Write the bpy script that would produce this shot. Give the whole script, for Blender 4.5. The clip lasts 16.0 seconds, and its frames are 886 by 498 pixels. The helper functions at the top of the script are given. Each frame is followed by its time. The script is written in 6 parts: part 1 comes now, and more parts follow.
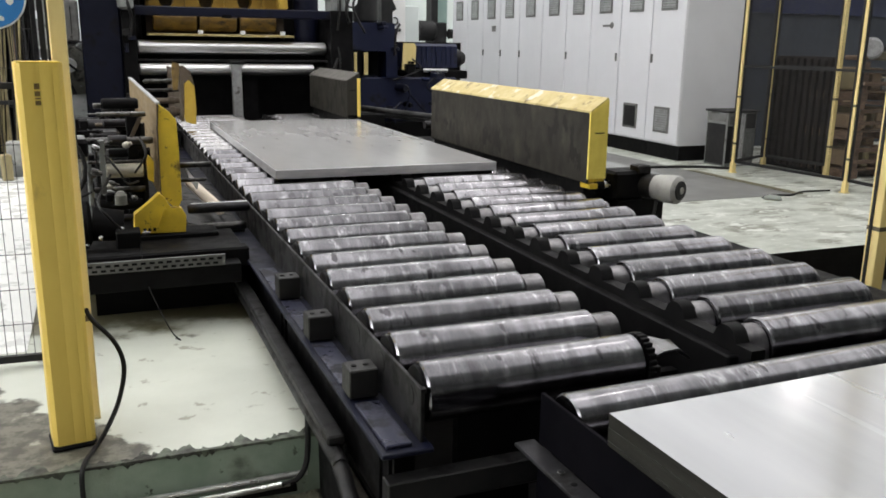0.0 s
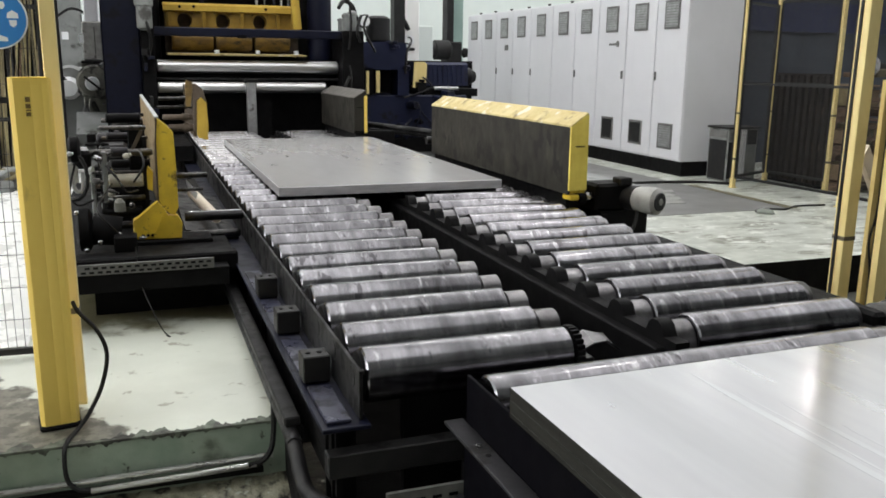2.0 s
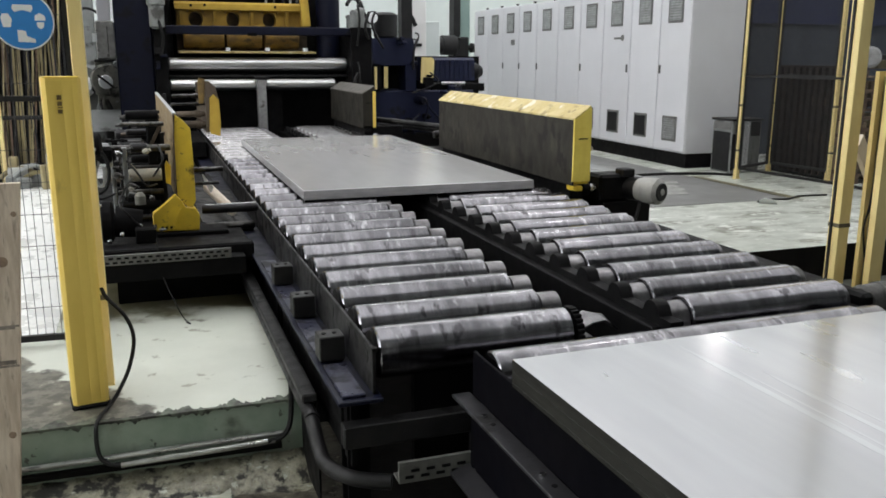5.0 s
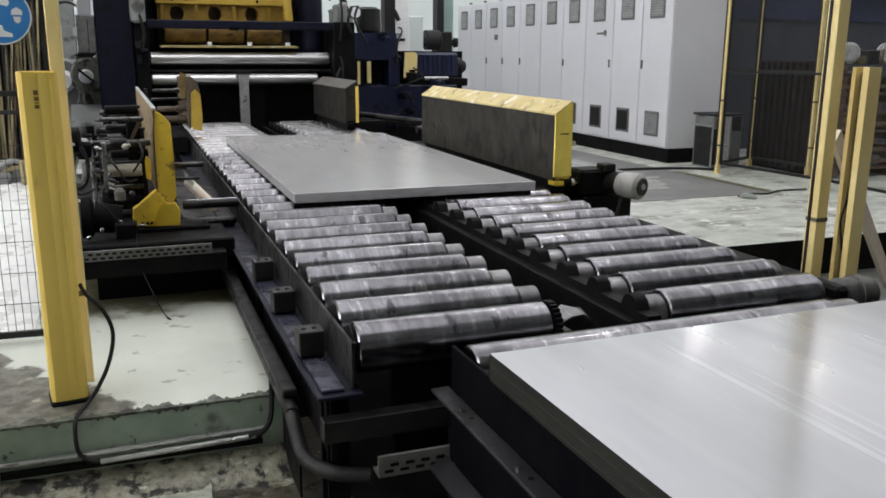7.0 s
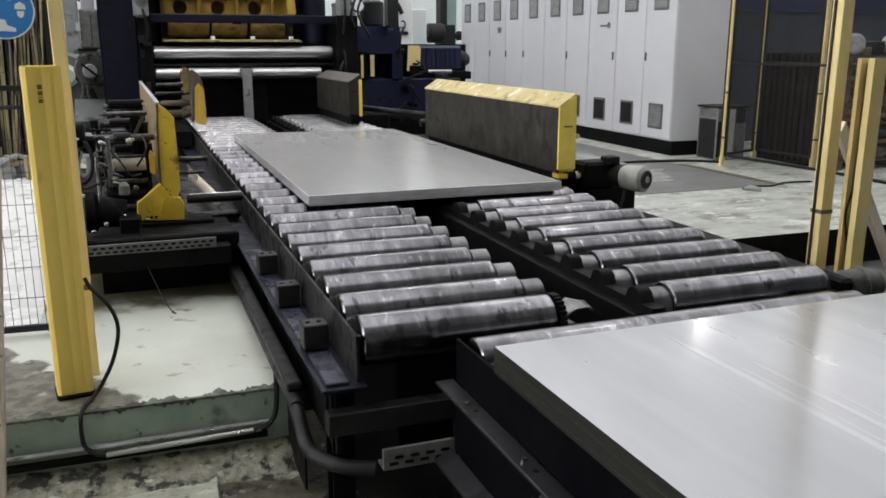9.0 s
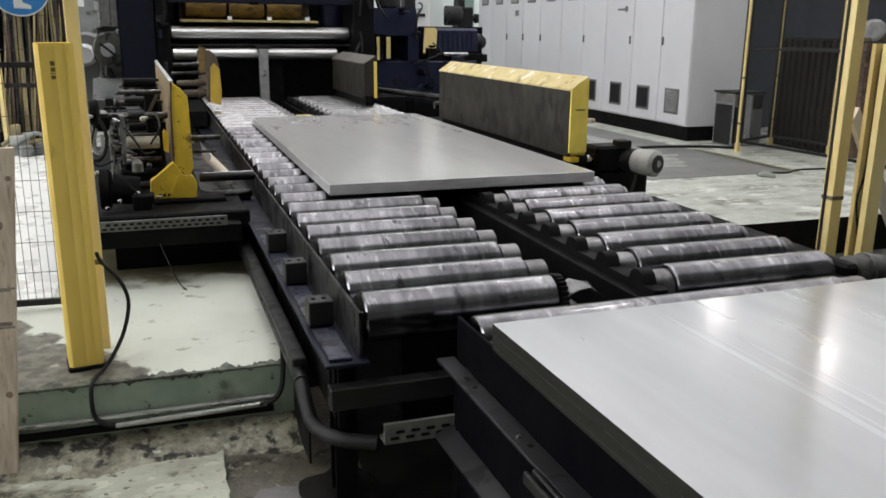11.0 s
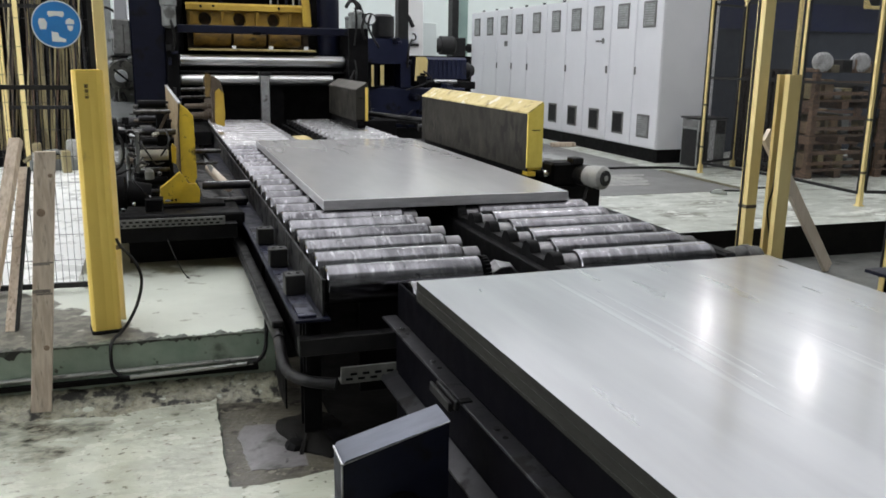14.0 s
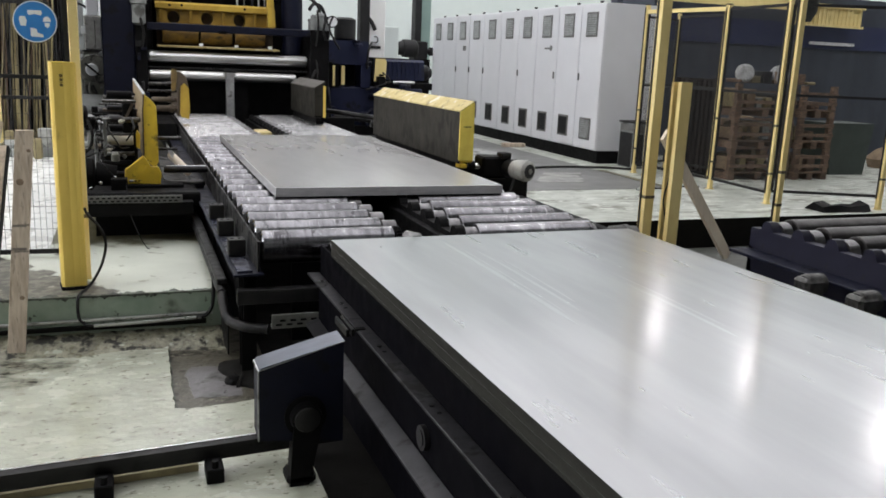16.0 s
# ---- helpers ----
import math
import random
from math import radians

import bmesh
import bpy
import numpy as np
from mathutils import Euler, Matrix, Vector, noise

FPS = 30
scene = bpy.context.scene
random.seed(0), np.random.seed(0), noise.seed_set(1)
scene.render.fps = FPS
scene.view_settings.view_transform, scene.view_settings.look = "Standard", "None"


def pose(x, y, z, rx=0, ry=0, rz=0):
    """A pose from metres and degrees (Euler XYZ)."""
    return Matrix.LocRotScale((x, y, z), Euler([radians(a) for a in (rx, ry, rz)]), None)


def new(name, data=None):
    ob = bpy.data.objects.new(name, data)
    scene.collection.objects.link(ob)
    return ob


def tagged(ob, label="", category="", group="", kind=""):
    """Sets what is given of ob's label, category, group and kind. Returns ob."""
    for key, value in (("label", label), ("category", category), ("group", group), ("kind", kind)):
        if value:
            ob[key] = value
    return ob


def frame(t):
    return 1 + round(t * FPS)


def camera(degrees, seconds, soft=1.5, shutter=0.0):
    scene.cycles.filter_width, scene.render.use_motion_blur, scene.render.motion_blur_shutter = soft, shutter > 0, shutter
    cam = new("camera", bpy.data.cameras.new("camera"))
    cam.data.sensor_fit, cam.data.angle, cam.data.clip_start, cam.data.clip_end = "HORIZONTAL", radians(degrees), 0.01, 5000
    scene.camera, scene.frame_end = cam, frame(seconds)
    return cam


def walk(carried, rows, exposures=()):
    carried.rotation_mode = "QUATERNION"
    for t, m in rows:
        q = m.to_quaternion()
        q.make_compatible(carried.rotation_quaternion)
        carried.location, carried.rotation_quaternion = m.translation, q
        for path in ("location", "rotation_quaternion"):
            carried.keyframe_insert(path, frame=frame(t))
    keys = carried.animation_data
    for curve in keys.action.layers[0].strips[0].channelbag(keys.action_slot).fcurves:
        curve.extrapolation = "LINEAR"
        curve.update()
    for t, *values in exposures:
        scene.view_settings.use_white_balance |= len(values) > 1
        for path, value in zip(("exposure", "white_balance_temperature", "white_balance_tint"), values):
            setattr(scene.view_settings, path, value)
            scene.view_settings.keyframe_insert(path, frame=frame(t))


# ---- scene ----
cam = camera(55.9, 16.0, 1.7)
METRES, EYE, TILT, LEAN, TURN = 2.5, 1.69, -0.9, -0.27, -22.13
ROWS = [
    (0.0, 0.0, 0.0, 0.0, 0.14, -12.87, -0.61),
    (0.5, 0.0206, -0.0309, -0.0019, 0.91, -12.52, -0.12),
    (1.0, 0.0578, -0.0523, -0.0013, 1.33, -12.45, -0.37),
    (1.5, 0.0937, -0.0774, -0.006, 2.82, -11.82, -0.54),
    (2.0, 0.1135, -0.1022, -0.0039, 2.07, -11.64, -0.5),
    (2.5, 0.1009, -0.1399, -0.0072, 0.09, -11.93, -0.35),
    (3.0, 0.0906, -0.1773, -0.0045, -0.12, -11.48, 0.27),
    (3.5, 0.0919, -0.1794, -0.003, 0.38, -11.45, -0.59),
    (4.0, 0.1076, -0.1756, -0.003, 1.77, -11.23, -0.53),
    (6.5, 0.1246, -0.1786, -0.0018, 2.8, -13.07, 0.03),
    (7.0, 0.1273, -0.1798, -0.0016, 1.54, -12.32, -0.05),
    (7.5, 0.1264, -0.1806, -0.0022, 2.05, -12.24, -0.07),
    (8.0, 0.1265, -0.1796, -0.0024, 1.89, -12.52, 0.11),
    (10.5, 0.1313, -0.1822, -0.0037, 1.86, -13.06, 0.32),
    (11.0, 0.1462, -0.193, -0.0066, 3.05, -13.85, -0.34),
    (11.5, 0.1595, -0.2342, -0.0052, 1.75, -12.35, 0.16),
    (12.0, 0.1744, -0.2876, -0.0081, -0.52, -15.0, -0.12),
    (12.5, 0.2073, -0.3453, -0.0071, 2.2, -13.38, -0.41),
    (13.0, 0.2304, -0.3976, -0.0038, 2.64, -12.73, -1.15),
    (13.5, 0.2316, -0.4601, -0.0035, 1.81, -12.93, -0.72),
    (14.0, 0.269, -0.5197, -0.0033, 3.47, -12.04, -0.68),
    (14.5, 0.3123, -0.5882, -0.001, 3.12, -11.84, -0.46),
    (15.0, 0.3206, -0.6706, -0.0078, 1.34, -12.31, -0.69),
    (15.5, 0.3572, -0.7468, -0.0107, -0.0, -11.59, -1.09),
    (16.0, 0.4067, -0.8234, -0.0061, 1.81, -11.8, -2.1),
]
walk(cam, [(t, pose(0, 0, EYE, TILT, LEAN, TURN) @ pose(METRES * x, METRES * y, METRES * z, 90 + pitch, roll, yaw)) for t, x, y, z, yaw, pitch, roll in ROWS],
     exposures=((0.0, 0.22, 6850, 11), (4.2, 0.14, 6720, 9), (6.3, 0.0, 6650, 12), (10.5, 0.0, 6750, 12), (11.5, 0.08, 6850, 11), (13.0, 0.07, 6650, 11), (14.5, 0.06, 6570, 11), (16.0, 0.06, 6690, 12)))

# ---- light: a factory hall with rows of high-bay lamps under a pale roof ----
LAMP_W = 22.0
ROOF_GLOW = 1.55       # strength of the unseen roof strips added as soft fill
world = bpy.data.worlds.new("hall_air")
world.use_nodes = True
world.node_tree.nodes["Background"].inputs[0].default_value = (0.55, 0.6, 0.62, 1)
world.node_tree.nodes["Background"].inputs[1].default_value = 0.035
scene.world = world

FLOOR_UP = 0.29      # the raised slab
HALL = (-10.0, 22.0, -9.0, 22.0, 8.6)


# ---- materials ----
def mat(name, col, col2=None, scale=6.0, rough=0.5, rough2=None, metal=0.0, bump=0.0, bump_scale=60.0,
        dirt=None, dirt_scale=3.0, dirt_at=0.55, dirt_soft=0.12, dirt_rough=0.7, stretch=(1, 1, 1),
        coords="Object", vary=0.0, detail=6.0, dirt2=None, dirt2_scale=20.0, dirt2_at=0.62, spec=0.5, toward=None, dirt_b=None,
        rings_by=0.0, coat=0.0, coat_rough=0.1, stain_shade=None):
    m = bpy.data.materials.new(name)
    m.use_nodes = True
    nt = m.node_tree
    n, ln = nt.nodes, nt.links
    b = n["Principled BSDF"]
    if coords == "World":
        src = n.new("ShaderNodeNewGeometry").outputs["Position"]
    else:
        src = n.new("ShaderNodeTexCoord").outputs["Object"]
    mp = n.new("ShaderNodeMapping")
    mp.inputs["Scale"].default_value = stretch
    ln.new(src, mp.inputs["Vector"])
    info = n.new("ShaderNodeObjectInfo")
    if vary:
        off = n.new("ShaderNodeVectorMath")
        off.operation = "MULTIPLY_ADD"
        ln.new(info.outputs["Random"], off.inputs[0])
        off.inputs[1].default_value = (37, 23, 51)
        ln.new(mp.outputs[0], off.inputs[2])
        vec = off.outputs[0]
    else:
        vec = mp.outputs[0]

    def noise_tex(s, d=detail, v=None):
        t = n.new("ShaderNodeTexNoise")
        t.inputs["Scale"].default_value = s
        t.inputs["Detail"].default_value = d
        t.inputs["Roughness"].default_value = 0.6
        ln.new(v or vec, t.inputs["Vector"])
        return t.outputs["Fac"]

    def step(x, a, b2):
        r = n.new("ShaderNodeMapRange")
        r.interpolation_type = "SMOOTHSTEP"
        r.inputs["From Min"].default_value = a
        r.inputs["From Max"].default_value = b2
        ln.new(x, r.inputs["Value"])
        return r.outputs["Result"]

    def blend(f, a, c):
        x = n.new("ShaderNodeMix")
        x.data_type = "RGBA"
        if f is None:
            x.inputs["Factor"].default_value = 1
        else:
            ln.new(f, x.inputs["Factor"])
        for v, s in ((a, x.inputs["A"]), (c, x.inputs["B"])):
            if isinstance(v, tuple):
                s.default_value = (*v, 1)
            else:
                ln.new(v, s)
        return x.outputs["Result"]

    base_n = noise_tex(scale)
    col2 = col2 or tuple(c * 0.82 for c in col)
    c = blend(step(base_n, 0.3, 0.7), col, col2)
    rmap = n.new("ShaderNodeMapRange")
    rmap.inputs["From Min"].default_value, rmap.inputs["From Max"].default_value = 0.25, 0.75
    rmap.inputs["To Min"].default_value = rough
    rmap.inputs["To Max"].default_value = rough2 if rough2 is not None else min(1, rough * 1.25)
    ln.new(noise_tex(scale * 2.3), rmap.inputs["Value"])
    r = rmap.outputs["Result"]
    if vary:
        hv = n.new("ShaderNodeMapRange")
        hv.inputs["To Min"].default_value, hv.inputs["To Max"].default_value = 1 - vary, 1 + vary
        ln.new(info.outputs["Random"], hv.inputs["Value"])
        mul = n.new("ShaderNodeVectorMath")
        mul.operation = "SCALE"
        ln.new(c, mul.inputs[0])
        ln.new(hv.outputs[0], mul.inputs["Scale"])
        c = mul.outputs[0]
    for d, ds, at, soft in ((dirt, dirt_scale, dirt_at, dirt_soft), (dirt2, dirt2_scale, dirt2_at, 0.05)):
        if d:
            nz = noise_tex(ds, 8.0)
            if toward and d is dirt:
                axis, a0, a1, gain = toward
                sep = n.new("ShaderNodeVectorMath")
                sep.operation = "DOT_PRODUCT"
                ln.new(src, sep.inputs[0])
                sep.inputs[1].default_value = axis
                mr = n.new("ShaderNodeMapRange")
                mr.inputs["From Min"].default_value, mr.inputs["From Max"].default_value = a0, a1
                mr.inputs["To Max"].default_value = gain
                ln.new(sep.outputs["Value"], mr.inputs["Value"])
                ad = n.new("ShaderNodeMath")
                ln.new(nz, ad.inputs[0])
                ln.new(mr.outputs[0], ad.inputs[1])
                nz = ad.outputs[0]
            f = step(nz, at, at + soft)
            dc = blend(step(noise_tex(ds * 4.5, 6.0), 0.4, 0.62), d, dirt_b) if (dirt_b and d is dirt) else d
            c = blend(f, c, dc)
            rm = n.new("ShaderNodeMix")
            ln.new(f, rm.inputs["Factor"])
            ln.new(r, rm.inputs["A"])
            rm.inputs["B"].default_value = dirt_rough
            r = rm.outputs["Result"]
    if stain_shade:
        # stained, shaded edge: colour, direction, where it starts and is full, size of blotches
        colour, axis, a0, a1, size = stain_shade
        dot = n.new("ShaderNodeVectorMath")
        dot.operation = "DOT_PRODUCT"
        ln.new(src, dot.inputs[0])
        dot.inputs[1].default_value = axis
        mr = n.new("ShaderNodeMapRange")
        mr.inputs["From Min"].default_value, mr.inputs["From Max"].default_value = a0, a1
        mr.inputs["To Min"].default_value, mr.inputs["To Max"].default_value = -0.35, 0.45
        ln.new(dot.outputs["Value"], mr.inputs["Value"])
        ad = n.new("ShaderNodeMath")
        ln.new(noise_tex(size, 6.0), ad.inputs[0])
        ln.new(mr.outputs[0], ad.inputs[1])
        c = blend(step(ad.outputs[0], 0.45, 0.75), c, colour)
    ring_height = None
    if rings_by:
        # scoring round a turned body, along its own x
        rm2 = n.new("ShaderNodeVectorMath")
        rm2.operation = "MULTIPLY"
        ln.new(vec, rm2.inputs[0])
        rm2.inputs[1].default_value = (6, 0.5, 0.5)
        ring_height = noise_tex(1.6, 5.0, rm2.outputs[0])
        gain = n.new("ShaderNodeMapRange")
        gain.inputs["From Min"].default_value, gain.inputs["From Max"].default_value = 0.3, 0.7
        gain.inputs["To Min"].default_value, gain.inputs["To Max"].default_value = 1 - rings_by, 1 + rings_by
        ln.new(ring_height, gain.inputs["Value"])
        sc2 = n.new("ShaderNodeVectorMath")
        sc2.operation = "SCALE"
        ln.new(c, sc2.inputs[0])
        ln.new(gain.outputs[0], sc2.inputs["Scale"])
        c = sc2.outputs[0]
    ln.new(c, b.inputs["Base Color"])
    ln.new(r, b.inputs["Roughness"])
    b.inputs["Coat Weight"].default_value = coat
    b.inputs["Coat Roughness"].default_value = coat_rough
    b.inputs["Metallic"].default_value = metal
    b.inputs["Specular IOR Level"].default_value = spec
    if bump:
        bp = n.new("ShaderNodeBump")
        bp.inputs["Strength"].default_value = bump
        bp.inputs["Distance"].default_value = 0.01
        ln.new(noise_tex(bump_scale, 4.0), bp.inputs["Height"])
        ln.new(bp.outputs[0], b.inputs["Normal"])
        if ring_height is not None:
            b2 = n.new("ShaderNodeBump")
            b2.inputs["Strength"].default_value = 0.12
            b2.inputs["Distance"].default_value = 0.004
            ln.new(ring_height, b2.inputs["Height"])
            ln.new(bp.outputs[0], b2.inputs["Normal"])
            ln.new(b2.outputs[0], b.inputs["Normal"])
    return m


YELLOW = mat("yellow_paint", (0.89, 0.66, 0.16), (0.83, 0.595, 0.125), 5, 0.42, 0.55, bump=0.05, dirt=(0.45, 0.29, 0.08), dirt_scale=7, dirt_at=0.66, dirt_soft=0.14, stretch=(1, 1, 0.4), vary=0.04)
YELLOW_POST = mat("yellow_post_paint", (0.84, 0.69, 0.32), (0.76, 0.6, 0.25), 6, 0.42, 0.58, bump=0.05, stretch=(1, 1, 0.35), dirt=(0.3, 0.22, 0.1), dirt_scale=7, dirt_at=0.62, dirt_soft=0.16, vary=0.08)
YELLOW_WORN = mat("worn_yellow_paint", (0.78, 0.55, 0.04), (0.62, 0.42, 0.035), 8, 0.45, 0.65, bump=0.08, dirt=(0.07, 0.045, 0.02), dirt_scale=6, dirt_at=0.57, dirt_soft=0.1, dirt2=(0.1, 0.06, 0.03), dirt2_scale=24, dirt2_at=0.63)
YELLOW_TOP = mat("dusty_yellow_paint", (0.56, 0.47, 0.23), (0.44, 0.34, 0.13), 7, 0.55, 0.7, bump=0.15, dirt=(0.15, 0.105, 0.045), dirt_scale=9, dirt_at=0.55, dirt_soft=0.14, dirt2=(0.66, 0.62, 0.5), dirt2_scale=5, dirt2_at=0.57)
MILL_YELLOW = mat("grimy_mill_yellow", (0.33, 0.2, 0.022), (0.22, 0.13, 0.015), 5, 0.42, 0.6, bump=0.08, dirt=(0.1, 0.06, 0.018), dirt_scale=6, dirt_at=0.58, dirt_soft=0.2)
# mill yellow lightened for the light that falls on the top shelf
MILL_SHELF = mat("bright_mill_yellow", (0.5, 0.34, 0.05), (0.38, 0.245, 0.033), 5, 0.42, 0.55, bump=0.06, dirt=(0.2, 0.13, 0.03), dirt_scale=7, dirt_at=0.62, dirt_soft=0.15)
ROLL_BRIGHT = mat("ground_roll_steel", (0.72, 0.72, 0.72), (0.62, 0.62, 0.62), 3, 0.3, 0.36, metal=1.0, stretch=(0.3, 3, 3), dirt=(0.4, 0.4, 0.4), dirt_scale=2, dirt_at=0.6)
OLD_ROLLER = mat("dull_brown_roller_steel", (0.06, 0.057, 0.056), (0.032, 0.03, 0.03), 2.2, 0.32, 0.42, metal=1.0, bump=0.02, bump_scale=14, stretch=(4, 1, 1), vary=0.2)
RUSTY = mat("rusty_worn_steel", (0.065, 0.049, 0.034), (0.12, 0.092, 0.068), 9, 0.5, 0.7, metal=0.3, bump=0.1)
GUIDE_FACE = mat("rust_worn_guide_face", (0.19, 0.135, 0.07), (0.28, 0.21, 0.12), 5, 0.42, 0.6, metal=0.4, bump=0.08, stretch=(1, 0.4, 2), dirt=(0.08, 0.055, 0.035), dirt_scale=5, dirt_at=0.56)
BAR_TAN = mat("olive_stained_bar", (0.26, 0.22, 0.115), (0.14, 0.11, 0.06), 5, 0.6, 0.75, bump=0.05, stretch=(1, 1, 0.5), vary=0.4)
# white raised to hold the glare on the floor behind the fence
WHITE_FLOOR = mat("glare_white_floor", (0.8, 0.81, 0.79), (0.72, 0.73, 0.71), 2, 0.22, 0.35, coords="World", bump=0.06, dirt=(0.4, 0.4, 0.37), dirt_scale=3, dirt_at=0.66)
RUBBER_PAD = mat("dirty_rubber_facing", (0.016, 0.0145, 0.011), (0.028, 0.025, 0.019), 5, 0.55, 0.75, bump=0.12, stretch=(1, 1.2, 0.75), dirt=(0.055, 0.05, 0.039), dirt_scale=4, dirt_at=0.55, dirt_soft=0.2, dirt2=(0.012, 0.011, 0.009), dirt2_scale=6, dirt2_at=0.56, spec=0.3)
DUSTY = mat("grey_dust", (0.11, 0.103, 0.093), (0.07, 0.066, 0.06), 9, 0.8, 0.9, bump=0.1)
ROLLER = mat("worn_roller_steel", (0.25, 0.246, 0.26), (0.14, 0.137, 0.147), 2.4, 0.17, 0.25, metal=1.0, bump=0.03, bump_scale=40, stretch=(3.0, 1.2, 1.2), dirt=(0.4, 0.396, 0.41), dirt_scale=9, dirt_at=0.55, dirt_soft=0.16, dirt_rough=0.26, dirt2=(0.1, 0.097, 0.104), dirt2_scale=5, dirt2_at=0.59, vary=0.22, rings_by=0.22)
# lighter copy of the roller steel, carrying the far end's bright sheen
ROLLER_FAR = mat("far_roller_steel", (0.43, 0.426, 0.428), (0.29, 0.286, 0.29), 2.6, 0.2, 0.3, metal=0.9, bump=0.015, bump_scale=24, stretch=(4.5, 1.2, 1.2), vary=0.12, rings_by=0.16)
OILY = mat("oil_blackened_steel", (0.05, 0.049, 0.052), (0.025, 0.024, 0.026), 9, 0.3, 0.5, metal=0.8, bump=0.06, vary=0.25)
ROLLER_CAP = mat("oily_cap_steel", (0.24, 0.235, 0.24), (0.12, 0.115, 0.12), 12, 0.25, 0.42, metal=1.0, bump=0.06, vary=0.2)
PLATE = mat("rolled_steel_plate", (0.51, 0.506, 0.502), (0.47, 0.466, 0.463), 1.6, 0.22, 0.27, metal=0.3, stretch=(2, 0.5, 2), detail=4.0, spec=0.4, dirt=(0.53, 0.526, 0.522), dirt_scale=2.0, dirt_at=0.5, dirt_soft=0.3, dirt_rough=0.22, coat=0.25, coat_rough=0.12)
SHEET = mat("bright_steel_sheet", (0.35, 0.354, 0.368), (0.29, 0.294, 0.306), 1.5, 0.26, 0.33, metal=0.93, stretch=(3.5, 0.5, 3.5), detail=3.0, dirt=(0.275, 0.28, 0.292), dirt_scale=0.7, dirt_at=0.44, dirt_soft=0.3, dirt_rough=0.33, vary=0.02, coat=0.8, coat_rough=0.14)
SHAFT = mat("greasy_shaft_steel", (0.13, 0.126, 0.122), (0.04, 0.038, 0.036), 9, 0.24, 0.42, metal=1.0, bump=0.05, bump_scale=40, stretch=(2, 1, 1), vary=0.35)
CYLINDER_GREY = mat("dirty_cylinder_enamel", (0.52, 0.5, 0.42), (0.36, 0.34, 0.28), 8, 0.4, 0.6, bump=0.05, dirt=(0.05, 0.045, 0.035), dirt_scale=9, dirt_at=0.56)
BAR_YELLOW = mat("dull_yellow_bar", (0.27, 0.225, 0.105), (0.13, 0.105, 0.05), 5, 0.55, 0.7, bump=0.05, stretch=(1, 1, 0.5), vary=0.35)
SCRATCH = mat("polished_scratch", (0.39, 0.397, 0.42), (0.345, 0.351, 0.37), 12, 0.26, 0.32, metal=0.93, stretch=(1, 0.3, 1), coat=0.8, coat_rough=0.19)
# sheet sides are far darker than the sheet tops
SHEET_EDGE = mat("dark_sheet_edge", (0.018, 0.0177, 0.0155), (0.026, 0.0255, 0.022), 6, 0.5, 0.65, metal=0.3, bump=0.08, vary=0.1, spec=0.2)
PLATE_EDGE = mat("cut_plate_edge", (0.50, 0.495, 0.505), (0.37, 0.365, 0.375), 6, 0.35, 0.5, metal=0.15, stretch=(1, 1, 6), bump=0.05)
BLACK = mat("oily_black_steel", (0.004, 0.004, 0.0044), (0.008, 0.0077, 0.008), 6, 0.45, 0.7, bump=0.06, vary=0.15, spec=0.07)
WEB_BLACK = mat("black_navy_web_paint", (0.0026, 0.0026, 0.0042), (0.0045, 0.0042, 0.0055), 5, 0.5, 0.7, bump=0.04, vary=0.1, spec=0.02)
# top plate's blue is much paler than the navy shell
TOP_BLUE = mat("pale_blue_steel", (0.13, 0.142, 0.178), (0.09, 0.098, 0.125), 5, 0.3, 0.42, metal=0.5, bump=0.03, stretch=(0.6, 2, 1), dirt=(0.07, 0.072, 0.09), dirt_scale=6, dirt_at=0.6, dirt_soft=0.2)
TRAY_ZINC = mat("grimy_zinc_tray", (0.21, 0.21, 0.196), (0.13, 0.13, 0.12), 12, 0.45, 0.6, metal=0.3, bump=0.05, dirt=(0.08, 0.075, 0.065), dirt_scale=9, dirt_at=0.58)
DARK = mat("dark_grey_steel", (0.009, 0.009, 0.0098), (0.019, 0.0185, 0.019), 7, 0.38, 0.58, metal=0.3, bump=0.08, dirt=(0.004, 0.0038, 0.0036), dirt_scale=5, dirt_at=0.52, vary=0.15, spec=0.35)
NAVY = mat("navy_paint", (0.003, 0.0042, 0.0135), (0.005, 0.0065, 0.02), 5, 0.42, 0.58, bump=0.04, dirt=(0.004, 0.004, 0.005), dirt_scale=5, dirt_at=0.52, dirt_soft=0.15, vary=0.1, spec=0.22)
VIOLET = mat("scuffed_blue_paint", (0.026, 0.028, 0.052), (0.055, 0.058, 0.09), 6, 0.22, 0.4, metal=0.3, bump=0.06, dirt=(0.012, 0.012, 0.017), dirt_scale=6, dirt_at=0.5)
CHROME = mat("bright_shaft_steel", (0.6, 0.6, 0.6), (0.45, 0.45, 0.45), 8, 0.18, 0.3, metal=1.0, stretch=(6, 1, 1), vary=0.05)
GALV = mat("galvanised_steel", (0.42, 0.43, 0.43), (0.3, 0.3, 0.3), 14, 0.4, 0.6, metal=0.7, bump=0.05, dirt=(0.12, 0.11, 0.1), dirt_scale=8, dirt_at=0.6)
MOTOR_GREY = mat("grey_motor_paint", (0.38, 0.38, 0.36), (0.26, 0.26, 0.245), 9, 0.45, 0.6, bump=0.05, dirt=(0.05, 0.045, 0.04), dirt_scale=8, dirt_at=0.57)
CABINET = mat("light_grey_enamel", (0.625, 0.63, 0.655), (0.595, 0.6, 0.625), 2, 0.38, 0.48, bump=0.01, dirt=(0.56, 0.56, 0.565), dirt_scale=5, dirt_at=0.66, dirt_soft=0.2, vary=0.02)
